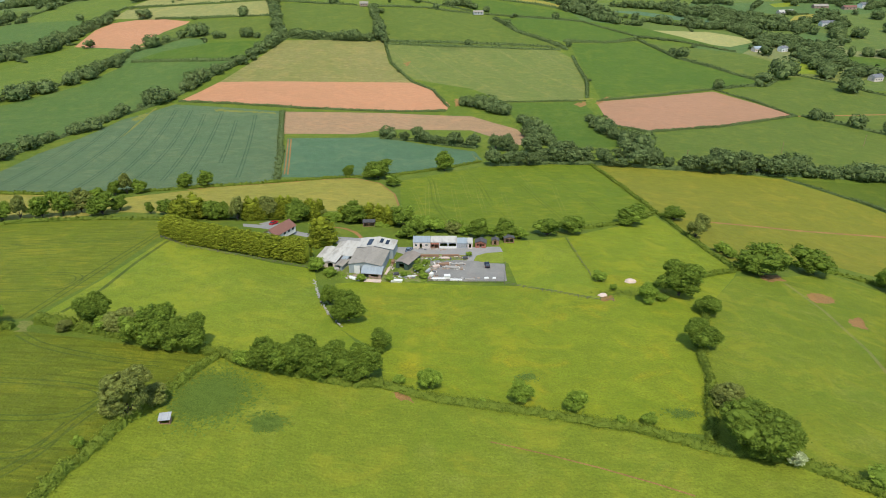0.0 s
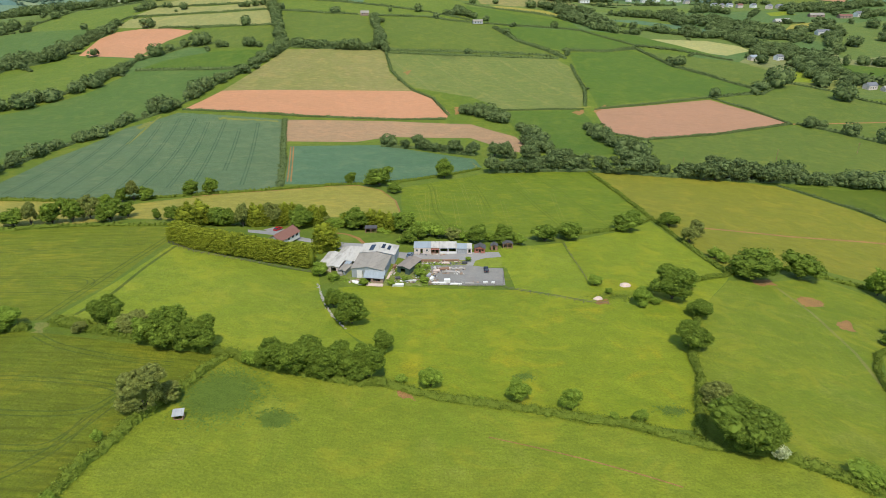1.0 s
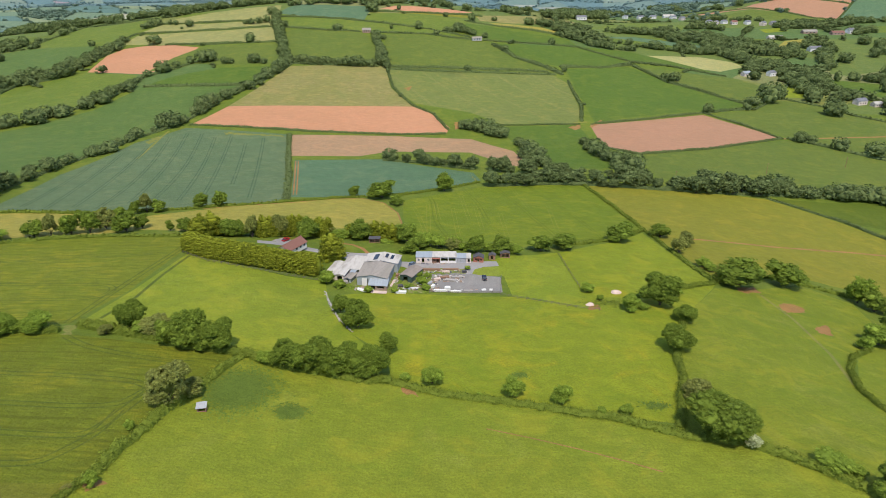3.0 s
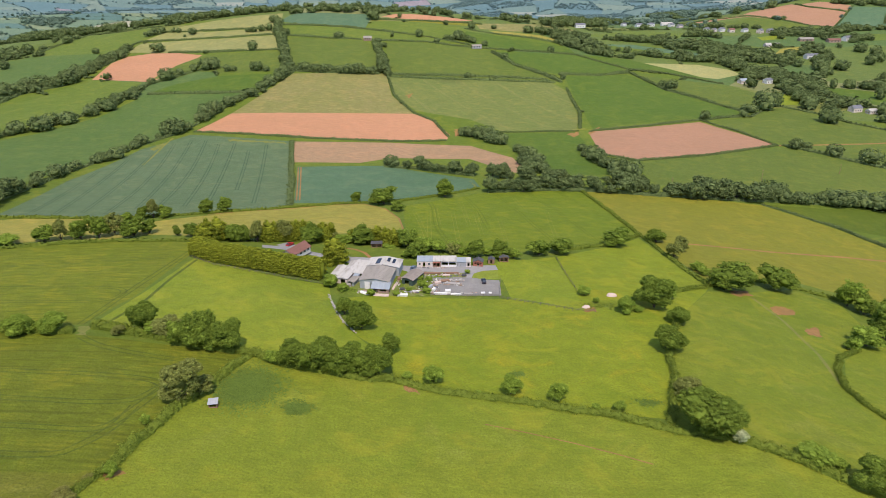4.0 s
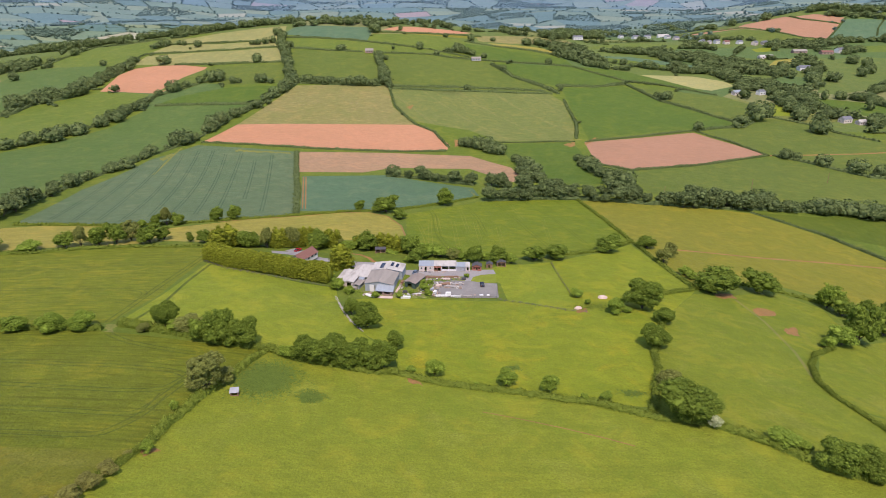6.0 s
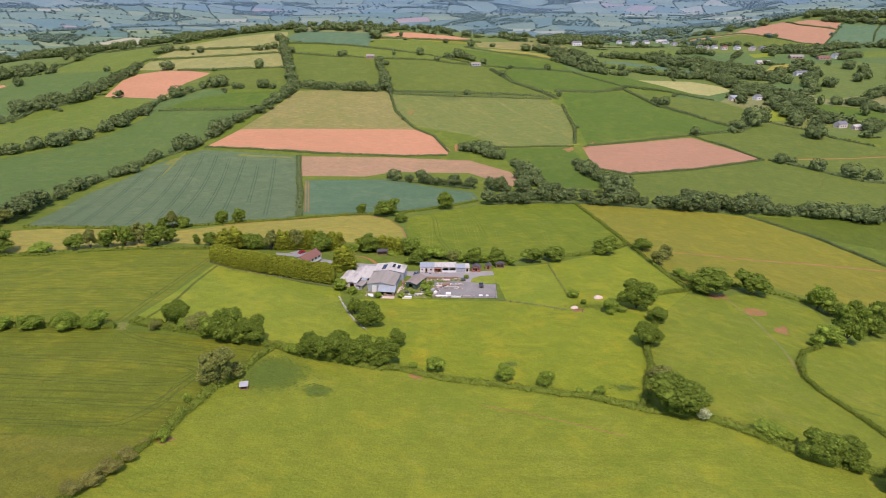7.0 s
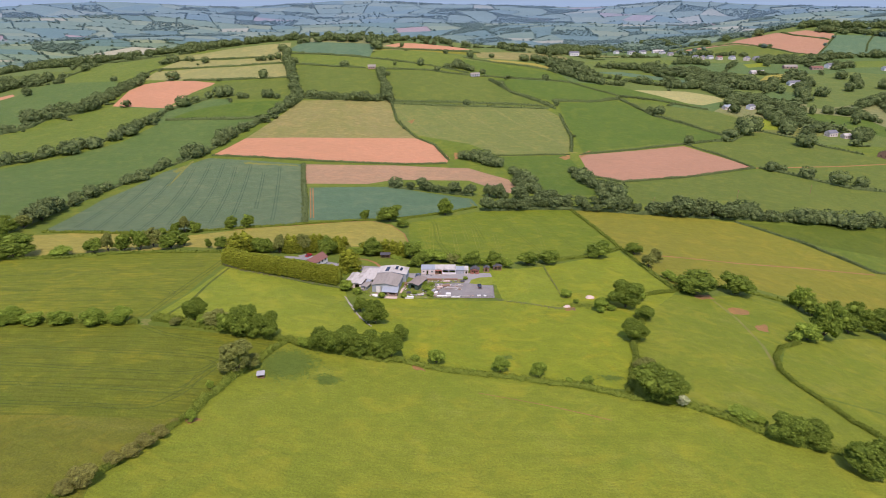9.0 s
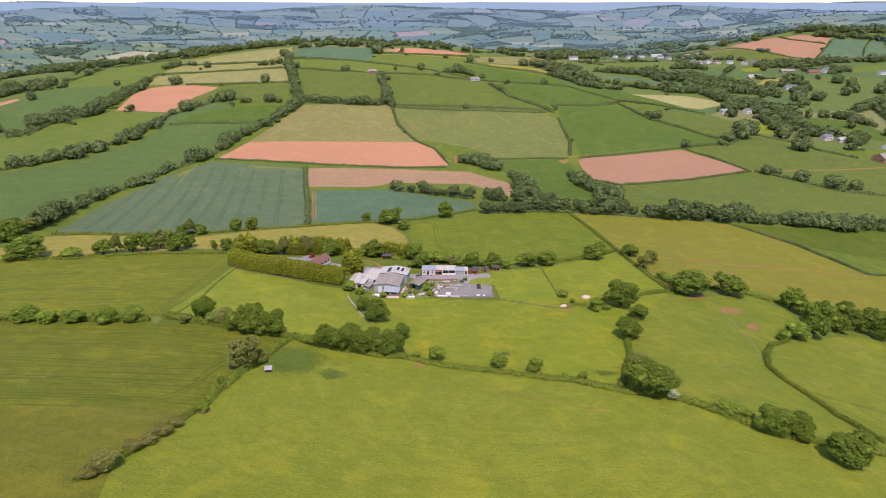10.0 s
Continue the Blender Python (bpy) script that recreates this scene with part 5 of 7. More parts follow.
def clump_mesh(name, places, templates, material, label, category):
    """Joins many far crowns, each x, y, width, height, into one mesh."""
    rng = np.random.RandomState(len(places))
    P = np.array(places)
    zs = land(P[:, 0], P[:, 1])
    V, F, count = [], [], 0
    for (x, y, w, h), z in zip(places, zs):
        tv, tf = templates[rng.randint(len(templates))]
        a = rng.uniform(0, 6.28)
        c, s = math.cos(a), math.sin(a)
        V.append(np.column_stack([x + w * (tv[:, 0] * c - tv[:, 1] * s), y + w * (tv[:, 0] * s + tv[:, 1] * c), z - 0.05 * h + h * tv[:, 2]]))
        F.append(tf + count)
        count += len(tv)
    V, F = np.concatenate(V), np.concatenate(F)
    me = bpy.data.meshes.new(name)
    me.vertices.add(len(V))
    me.vertices.foreach_set("co", V.astype(np.float32).ravel())
    me.loops.add(F.size)
    me.loops.foreach_set("vertex_index", F.astype(np.int32).ravel())
    me.polygons.add(len(F))
    me.polygons.foreach_set("loop_start", np.arange(0, F.size, 3, dtype=np.int32))
    me.materials.append(material)
    me.update(calc_edges=True)
    tagged(new(name, me), label, category, kind="stuff")


trng = np.random.RandomState(3)
MIDDLE = [clump_template(trng, 11, 250, 0.088) for k in range(6)]
DISTANT = [clump_template(trng, 3, 22, 0.27) for k in range(6)]
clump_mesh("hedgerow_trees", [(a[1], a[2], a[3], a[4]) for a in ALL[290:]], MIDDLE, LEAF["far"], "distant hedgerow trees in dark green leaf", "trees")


def clear_of_fields(x, y):
    """Which points lie outside the traced fields."""
    ok = np.ones(len(x), bool)
    for f in TRACED:
        ok &= ~inside(x, y, f[2])
    return ok


rows = []
for a, b in FAR_CLUMPS:
    a, b = np.array(a), np.array(b)
    far = (a[1] + b[1]) / 2
    size = 5 + far / 900
    n = max(2, int(np.linalg.norm(b - a) / (size * 0.8)))
    t = (np.arange(n) + trng.uniform(0, 1, n)) / n
    P = a + (b - a) * t[:, None] + trng.normal(size=(n, 2)) * size * 0.12
    big = trng.uniform(size=n) < (0.26 if far < 2600 else 0.22)
    h = np.where(big, trng.uniform(6, 11, n), np.where(P[:, 1] > 1500, 1.3, 2.4) * trng.uniform(0.7, 1.4, n))
    keep = trng.uniform(size=n) < (0.9 if far < 1500 else 0.62)
    rows.append(np.column_stack([P, np.where(big, h * 1.2, size), h])[keep])
for quad in FAR_WOODS:
    q = np.array(quad)
    area = np.linalg.norm(q[1] - q[0]) * np.linalg.norm(q[3] - q[0])
    n = int(min(140, area / 160))
    s, t = trng.uniform(0, 1, n)[:, None], trng.uniform(0, 1, n)[:, None]
    P = (q[0] * (1 - s) + q[1] * s) * (1 - t) + (q[3] * (1 - s) + q[2] * s) * t
    h = trng.uniform(7, 13, n) * (0.65 if q[0][1] > 2600 else 1.0)
    rows.append(np.column_stack([P, h * 1.4, h]))
rows = np.concatenate(rows)
rows = rows[clear_of_fields(rows[:, 0], rows[:, 1])]
# Clears far clumps from the camera's line to each house.
for x, y in VALLEY_SITES:
    u = Vector((-x, -40 - y)).normalized()
    ahead, aside = (rows[:, 0] - x) * u.x + (rows[:, 1] - y) * u.y, (rows[:, 0] - x) * u.y - (rows[:, 1] - y) * u.x
    rows = rows[~((ahead > -6) & (ahead < 75) & (np.abs(aside) < 12))]
near = rows[:, 1] < 1300
clump_mesh("distant_hedges", rows[near].tolist(), MIDDLE[:3] + DISTANT, LEAF["far"], "distant dark green hedgerows and copses between fields", "hedges")
# from here on the leaf colour carries painted haze, deepest on the last hills
hills = rows[:, 1] > 2600
clump_mesh("distant_woods", rows[~near & ~hills].tolist(), DISTANT, LEAF["middle"], "far hedges and woods beyond the ridge, lightly tinted with haze", "woods")
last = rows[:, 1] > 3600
clump_mesh("valley_woods", rows[hills & ~last].tolist(), DISTANT, LEAF["dim"], "hedges and woods across the far valley, tinted with haze", "woods")
clump_mesh("hill_woods", rows[last].tolist(), DISTANT, LEAF["hazy"], "hedges and woods on far hills, haze painted into their leaves", "woods")


TUFTS = [clump_template(trng, 1, 14, 0.34) for k in range(6)]


def weed_bed(name, x, y, rx, ry, count, label, leaf):
    """A bed of low weeds, thick in the middle and thinning outwards."""
    g = np.random.RandomState(count)
    p = g.normal(size=(count, 2)) * (rx, ry) * 0.5 + (x, y)
    h = g.uniform(0.05, 0.13, count)
    clump_mesh(name, np.column_stack([p, h * g.uniform(3.5, 6.5, count), h]).tolist(), TUFTS, LEAF[leaf], label, "weeds")


weed_bed("nettle_bed", -51.0, 111.0, 7.5, 9.5, 7000, "dark green bed of nettles in the pasture", "nettle")
weed_bed("nettle_bed", -36.8, 103.2, 3.2, 2.8, 1100, "small dark patch of nettles in the pasture", "nettle")
weed_bed("rush_bed", 60.0, 182.0, 12.0, 4.0, 600, "rough weeds and rushes round the hollow", "hedge")
weed_bed("yard_weeds", -4.0, 213.5, 9.0, 2.5, 300, "green weeds between the stacks of timber", "bush")
weed_bed("yard_weeds", -14.0, 200.0, 8.0, 4.0, 700, "rough green weeds behind the barns", "bush")
weed_bed("yard_weeds", -40.0, 200.0, 7.0, 4.0, 700, "rough green weeds below the low sheds", "bush")
weed_bed("yard_weeds", -6.0, 200.0, 2.0, 7.0, 260, "green weeds at the edge of the gravel", "bush")

weed_bed("rush_bed", 21.4, 128.5, 2.6, 1.8, 192, "dark patch of rushes in the meadow", "nettle")
weed_bed("rush_bed", 53.8, 112.4, 4.0, 2.2, 240, "dark patch of rushes in the meadow", "nettle")


def field_tufts():
    """Dark tufts left standing on the pale stubble, more towards its lower side."""
    g = np.random.RandomState(8)
    p = np.column_stack([g.uniform(-210, -20, 2200), 592 + 125 * g.beta(1.3, 2.2, 2200)])
    poly = next(f[2] for f in TRACED if f[0] == "stubble")
    p = p[inside(p[:, 0], p[:, 1], poly)][:520]
    h = g.uniform(0.12, 0.34, len(p))
    clump_mesh("stubble_tufts", np.column_stack([p, h * g.uniform(2.6, 4.4, len(p)), h]).tolist(), TUFTS, LEAF["rust"], "dark weed tufts scattered over the stubble", "weeds")


field_tufts()


# ---- hedges ----
def build_hedge(width, height, pts):
    """A leafy bank along a line, its top and sides uneven, covered with leaf clumps."""
    rng = np.random.RandomState(int(abs(pts[0][0] * 13 + pts[0][1] * 7)) % 99991)
    dist = math.hypot(pts[0][0] + pts[-1][0], pts[0][1] + pts[-1][1]) / 2
    step = 0.8 if dist < 260 else 2.0 if dist < 600 else 4.0
    if dist > 600:
        width, height = width * 1.25, height * 1.3
    line = []
    for a, b in zip(pts, pts[1:]):
        a, b = Vector(a), Vector(b)
        n = max(1, int((b - a).length / step))
        line += [a.lerp(b, k / n) for k in range(n)]
    line.append(Vector(pts[-1]))
    P = np.array([tuple(p) for p in line])
    T = np.gradient(P, axis=0)
    T /= np.linalg.norm(T, axis=1)[:, None] + 1e-9
    N = np.column_stack([-T[:, 1], T[:, 0]])
    n = len(P)
    wave = np.convolve(rng.normal(size=n + 12), np.ones(9) / 3, "same")[6:-6]
    P = P + N * (0.25 * wave)[:, None] * min(width / 3, 1)
    hh = height * (1 + 0.18 * wave + 0.15 * rng.normal(size=n))
    hh[0] *= 0.6
    hh[-1] *= 0.6
    prof = [(-0.36, 0.0), (-0.32, 0.38), (-0.20, 0.66), (0.0, 0.76), (0.20, 0.66), (0.32, 0.38), (0.36, 0.0)]
    z0 = land(P[:, 0], P[:, 1])
    V = []
    for o, u in prof:
        off = o * width * (1 + 0.18 * rng.normal(size=n))
        X = P + N * off[:, None]
        V.append(np.column_stack([X, land(X[:, 0], X[:, 1]) * (1 - u) + z0 * u + hh * u * (1 + 0.08 * rng.normal(size=n)) - (0.3 if u == 0 else 0)]))
    V = np.stack(V, 1)
    m = len(prof)
    F = [(i * m + j, (i + 1) * m + j, (i + 1) * m + j + 1, i * m + j + 1) for i in range(n - 1) for j in range(m - 1)]
    F += [tuple(range(m)), tuple((n - 1) * m + j for j in reversed(range(m)))]
    flat = V.reshape(-1, 3)
    size = 0.30 if dist < 260 else 0.7 if dist < 600 else 1.1
    per = {0.30: 60, 0.7: 26, 1.1: 30}[size]
    i = rng.randint(0, n - 1, n * per)
    j = rng.randint(1, m - 1, n * per)
    c = V[i, j] * 0.6 + V[i + 1, j] * 0.4 + rng.normal(size=(n * per, 3)) * (width * 0.13, width * 0.13, height * 0.13)
    out = np.column_stack([N[i] * (j - 3)[:, None] * 0.4, np.full(len(i), 0.7)])
    q, f = leaf_cards(c, out, size, rng)
    # far hedges use the haze-tinted leaf colour instead of their own
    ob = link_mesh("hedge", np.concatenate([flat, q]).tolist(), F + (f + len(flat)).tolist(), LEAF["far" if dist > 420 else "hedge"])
    tagged(ob, "overgrown green field hedge along a boundary" if height > 1.7 else "low trimmed field hedge on a grassy bank", "hedge", "field hedges")


for args in HEDGES:
    build_hedge(*args)


# ---- fences ----
WOOD = plain("weathered_fence_wood", (0.13, 0.115, 0.09), 0.9, 0, 0.4, 2.0)


def fence(gap, height, pts):
    """Posts a gap apart, with two rails from post to post."""
    line = []
    for a, b in zip(pts, pts[1:]):
        n = max(1, int(math.dist(a, b) / gap))
        line += [(a[0] + (b[0] - a[0]) * k / n, a[1] + (b[1] - a[1]) * k / n) for k in range(n)]
    line.append(pts[-1])
    x0, y0 = line[0]
    z0 = land_z(x0, y0)
    e = new("fence")
    e.location = (x0, y0, z0)
    tagged(e, "weathered wooden post and rail field fence", "fence", "field fences")
    post = None
    for (x, y), nxt in zip(line, line[1:] + [None]):
        z = land_z(x, y)
        if post is None:
            post = bpy.data.meshes.new("post")
            bm = box_bm(-0.06, 0.06, -0.06, 0.06, -0.4, height, 0.015)
            bm.to_mesh(post)
            bm.free()
            post.materials.append(WOOD)
        o = new("post", post)
        o.parent, o.location = e, (x - x0, y - y0, z - z0)
        if nxt:
            d = Vector((nxt[0] - x, nxt[1] - y, land_z(*nxt) - z))
            for h in (0.5, 0.92):
                bm = box_bm(0, d.length, -0.02, 0.02, -0.05, 0.05)
                rail = part("rail", bm, WOOD, e)
                rail.matrix_basis = Matrix.LocRotScale((x - x0, y - y0, z - z0 + height * h), d.to_track_quat("X", "Z"), None)


for args in FENCES:
    fence(*args)


# ---- the farthest hills: an upright glowing band with blue haze painted in ----
m, n, l, b = mat("glowing_haze_band", 1.0, 0, 0)
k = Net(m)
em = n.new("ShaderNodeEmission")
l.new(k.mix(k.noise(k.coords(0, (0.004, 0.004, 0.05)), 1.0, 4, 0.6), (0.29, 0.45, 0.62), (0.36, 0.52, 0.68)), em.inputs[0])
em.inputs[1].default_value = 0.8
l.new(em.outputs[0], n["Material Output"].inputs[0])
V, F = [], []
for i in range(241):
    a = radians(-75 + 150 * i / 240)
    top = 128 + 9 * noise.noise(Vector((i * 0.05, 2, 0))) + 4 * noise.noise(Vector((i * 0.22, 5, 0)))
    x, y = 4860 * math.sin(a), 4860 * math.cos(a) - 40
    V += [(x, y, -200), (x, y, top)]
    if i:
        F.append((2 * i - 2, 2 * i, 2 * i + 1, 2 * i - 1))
tagged(link_mesh("backdrop", V, F, m), "glowing blue band painted as far hills in haze", "hills", kind="structure")


# ---- farmyard ----
ASBESTOS = plain("weathered_cement_sheet", (0.265, 0.235, 0.195), 0.9, 0, 0.45, 0.35, (1, 0.25, 1), 0.3, dirt=(0.22, 0.20, 0.16))
PALE_ROOF = plain("pale_cement_sheet", (0.43, 0.40, 0.35), 0.85, 0, 0.5, 0.5, (1, 0.35, 1), 0.2, dirt=(0.25, 0.225, 0.185))
BLUE_WALL = plain("blue_grey_steel_sheet", (0.30, 0.325, 0.325), 0.55, 0.0, 0.25, 0.8, (1, 1, 0.3), 0.1)
BLUE_ROOF = plain("blue_grey_roof_sheet", (0.27, 0.30, 0.315), 0.5, 0.0, 0.3, 0.6, (1, 0.4, 1), 0.1)
CREAM = plain("cream_render", (0.58, 0.49, 0.42), 0.9, 0, 0.25, 0.6, (1, 1, 1), 0.2, dirt=(0.42, 0.36, 0.30))
WHITE = plain("white_paint", (0.66, 0.64, 0.59), 0.6, 0, 0.2, 0.8)
TIMBER = plain("brown_timber", (0.26, 0.15, 0.09), 0.85, 0, 0.5, 1.2, (6, 6, 0.6), 0.3)
RED_TIMBER = plain("red_brown_timber", (0.33, 0.13, 0.085), 0.8, 0, 0.4, 1.2, (6, 6, 0.6), 0.2)
BROWN_ROOF = plain("brown_felt_roof", (0.235, 0.195, 0.16), 0.9, 0, 0.4, 0.5, (1, 1, 1), 0.2)
DARK_ROOF = plain("dark_felt_roof", (0.075, 0.072, 0.072), 0.9, 0, 0.4, 0.6, (1, 1, 1), 0.2)
GREEN_WALL = plain("dark_green_board", (0.055, 0.085, 0.06), 0.8, 0, 0.4, 1.0, (1, 1, 0.4), 0.2)
BRICK = plain("brown_brickwork", (0.30, 0.21, 0.155), 0.9, 0, 0.5, 1.5, (1, 1, 3), 0.3)
TILE = plain("red_brown_roof_tiles", (0.20, 0.095, 0.07), 0.85, 0, 0.45, 1.2, (1, 4, 1), 0.4)
GLASS = mat("window_glass", 0.08, 0, 0.6)[0]
GLASS.node_tree.nodes["Principled BSDF"].inputs["Base Color"].default_value = (0.03, 0.04, 0.05, 1)
PANEL = mat("solar_glass", 0.15, 0, 0.6)[0]
PANEL.node_tree.nodes["Principled BSDF"].inputs["Base Color"].default_value = (0.014, 0.016, 0.022, 1)
STONE = plain("pale_stone", (0.33, 0.30, 0.26), 0.9, 0, 0.4, 2.0, (1, 1, 1), 0.5)
PINK_STONE = plain("pinkish_rubble", (0.55, 0.42, 0.34), 0.9, 0, 0.4, 1.0, (1, 1, 1), 0.5)
TYRE = plain("black_rubber", (0.02, 0.02, 0.02), 0.9)
GALV = plain("galvanised_sheet", (0.36, 0.36, 0.36), 0.6, 0.15, 0.3, 1.0)


def boxes_bm(list_of_boxes):
    """One bmesh of several axis-aligned boxes."""
    bm = bmesh.new()
    for x0, x1, y0, y1, z0, z1 in list_of_boxes:
        bmesh.ops.create_cube(bm, size=1, matrix=Matrix.Translation(((x0 + x1) / 2, (y0 + y1) / 2, (z0 + z1) / 2)) @ Matrix.Diagonal((x1 - x0, y1 - y0, z1 - z0, 1)))
    bmesh.ops.remove_doubles(bm, verts=bm.verts[:], dist=0.0005)
    return bm


def prism_bm(profile, y0, y1):
    """A profile of (x, z) points pushed from y0 to y1."""
    bm = bmesh.new()
    a = [bm.verts.new((x, y0, z)) for x, z in profile]
    b = [bm.verts.new((x, y1, z)) for x, z in profile]
    n = len(profile)
    bm.faces.new(a)
    bm.faces.new(b[::-1])
    for i in range(n):
        bm.faces.new((a[i], b[i], b[(i + 1) % n], a[(i + 1) % n]))
    bmesh.ops.recalc_face_normals(bm, faces=bm.faces[:])
    return bm


def turn_bm(bm, quarter):
    bmesh.ops.rotate(bm, verts=bm.verts[:], matrix=Matrix.Rotation(quarter * math.pi / 2, 3, "Z"))
    return bm


def wall_strips(w, h, openings, y0=0.0, t=0.22, base=-0.6):
    """Boxes of a wall of width w and height h along x, with rectangular openings (x0, x1, z0, z1)."""
    cuts = sorted({0.0, w, *[o[0] for o in openings], *[o[1] for o in openings]})
    out = []
    for a, b in zip(cuts, cuts[1:]):
        z = base
        for o in sorted((o for o in openings if o[0] <= a + 1e-6 and o[1] >= b - 1e-6), key=lambda o: o[2]):
            if o[2] > z:
                out.append((a, b, y0, y0 + t, z, o[2]))
            z = o[3]
        if z < h:
            out.append((a, b, y0, y0 + t, z, h))
    return out


def sloped_sheet(x0, z0, x1, z1, y0, y1, thick=0.07, rib=1.05):
    """A roof slope from (x0, z0) up to (x1, z1), y0 to y1 long, folded into ribs running down it."""
    n = max(2, int((y1 - y0) / rib))
    prof = [(y0, 0.0)]
    for k in range(n):
        y = y0 + (y1 - y0) * (k + 0.5) / n
        prof += [(y - 0.09, 0.0), (y - 0.05, 0.06), (y + 0.05, 0.06), (y + 0.09, 0.0)]
    prof.append((y1, 0.0))
    bm = bmesh.new()
    rows = []
    for x, z in ((x0, z0), (x1, z1)):
        rows.append(([bm.verts.new((x, y, z + thick + h)) for y, h in prof], [bm.verts.new((x, y, z)) for y in (y0, y1)]))
    (ta, ba), (tb, bb) = rows
    for k in range(len(prof) - 1):
        bm.faces.new((ta[k], ta[k + 1], tb[k + 1], tb[k]))
    bm.faces.new((ba[0], bb[0], bb[1], ba[1]))
    bm.faces.new(ta + ba[::-1])
    bm.faces.new(tb + bb[::-1])
    bm.faces.new((ta[0], tb[0], bb[0], ba[0]))
    bm.faces.new((ta[-1], tb[-1], bb[1], ba[1]))
    bmesh.ops.recalc_face_normals(bm, faces=bm.faces[:])
    return bm


def shed(name, label, x, y, yaw, w, d, eave, rise, roof, wall, front=(), mono=False, category="shed", roof_label="", over=0.35, z=None):
    """A building: front wall at local y = 0, x from 0 to w, depth d; ridge along y, or one slope falling to the front if mono."""
    e = new(name)
    e.matrix_basis = pose(x, y, land_z(x, y) if z is None else z, 0, 0, yaw)
    tagged(e, label, category)
    t = 0.22
    back = eave + rise if mono else eave
    part("front_wall", boxes_bm(wall_strips(w, eave, front)), wall, e)
    part("back_wall", boxes_bm([(0, w, d - t, d, -0.6, back)]), wall, e)
    if mono:
        for nm, a in (("side_wall", 0.0), ("side_wall", w - t)):
            bm = prism_bm([(t, -0.6), (d - t, -0.6), (d - t, back - rise * t / d), (t, eave + rise * t / d)], -a - t, -a)
            part(nm, turn_bm(bm, 1), wall, e)
        bm = sloped_sheet(-over, eave - rise * over / d, d + over, back + rise * over / d, -w - over, over)
        part("roof", turn_bm(bm, 1), roof, e, roof_label)
    else:
        part("side_wall", boxes_bm([(0, t, t, d - t, -0.6, eave)]), wall, e)
        part("side_wall", boxes_bm([(w - t, w, t, d - t, -0.6, eave)]), wall, e)
        for y0 in (0.0, d - t):
            part("gable", prism_bm([(0, eave), (w, eave), (w / 2, eave + rise)], y0, y0 + t), wall, e)
        k = rise / (w / 2)
        part("roof_slope", sloped_sheet(-over, eave - k * over, w / 2, eave + rise, -over, d + over), roof, e, roof_label)
        part("roof_slope", sloped_sheet(w + over, eave - k * over, w / 2, eave + rise, -over, d + over), roof, e, roof_label)
        part("ridge_cap", prism_bm([(w / 2 - 0.3, eave + rise - 0.3 * k + 0.13), (w / 2, eave + rise + 0.16), (w / 2 + 0.3, eave + rise - 0.3 * k + 0.13), (w / 2, eave + rise + 0.05)], -over, d + over), roof, e)
    return e


YAW = -8.0
C8, S8 = math.cos(radians(YAW)), math.sin(radians(YAW))


def yard(u, v):
    """Plan place of a point u across and v behind the big shed's front left corner."""
    return -33.9 + u * C8 - v * S8, 202.0 + u * S8 + v * C8


# the big grey shed and the lean-to before it
big = shed("barn", "large grey corrugated cement barn with a stained low-pitched roof", *yard(0, 0), YAW, 12.0, 12.5, 3.9, 1.1, ASBESTOS, BLUE_WALL,
           front=[(2.3, 4.3, 0.0, 3.2), (4.7, 6.3, 0.0, 2.9)], category="barn", z=0)
part("sliding_door", box_bm(2.0, 4.1, -0.14, -0.04, 0.05, 3.35, 0.02), WHITE, big, "white sheet sliding door")
low = shed("lean_to", "brown brick lean-to with a blue-grey sheet roof", *yard(5.6, -3.1), YAW, 6.9, 3.0, 2.3, 1.3, BLUE_ROOF, BRICK, front=[(0.5, 2.4, 0.0, 2.0), (3.2, 5.9, 0.9, 1.9)], mono=True, z=0)
rear = shed("barn", "pale sheeted barn with dark solar panels along its roof", *yard(-0.4, 13.3), YAW, 13.8, 8.0, 4.1, 1.0, PALE_ROOF, BLUE_WALL, category="barn", z=0)
for u0, u1, v0, v1 in ((3.5, 5.3, 0.9, 3.4), (3.5, 5.3, 3.5, 6.0), (7.9, 9.1, 3.2, 6.9), (10.2, 11.4, 2.8, 6.5)):
    k = 1.0 / 6.9
    za, zb = ((4.1 + k * u0, 4.1 + k * u1) if u0 < 6 else (4.1 + k * (13.8 - u0), 4.1 + k * (13.8 - u1)))
    bm = prism_bm([(u0, za + 0.17), (u1, zb + 0.17), (u1, zb + 0.22), (u0, za + 0.22)], v0, v1)
    part("solar_panel", bm, PANEL, rear, "dark blue glass solar panel")
# pale low sheds beside it
shed("low_shed", "low pale cement-sheet shed at the end of the row", -47.6, 207.6, YAW - 4, 4.2, 12.5, 2.1, 0.35, PALE_ROOF, CREAM, front=[(1.2, 2.4, 0, 1.9)], z=0)
shed("low_shed", "long low pale cement-sheet shed joined in a row", -43.3, 206.4, YAW - 4, 4.0, 17.0, 2.6, 0.4, PALE_ROOF, CREAM, front=[(1.0, 3.0, 0, 2.2)], z=0)
shed("low_shed", "broad pale cement-sheet shed beside the big barn", -39.1, 211.6, YAW - 4, 6.2, 5.6, 2.7, 0.35, PALE_ROOF, CREAM, front=[(2.4, 5.6, 0, 2.4)], mono=True, z=0)
shed("low_shed", "pale cement-sheet shed behind the open one", -37.9, 217.6, YAW - 4, 5.6, 5.0, 3.0, 0.35, PALE_ROOF, CREAM, mono=True, z=0)
shed("store_shed", "small dark grey sheeted store with a sloping roof", -39.2, 204.6, YAW - 12, 2.7, 5.6, 2.0, 0.3, ASBESTOS, BLUE_WALL, front=[(0.7, 1.9, 0, 1.8)], z=0)
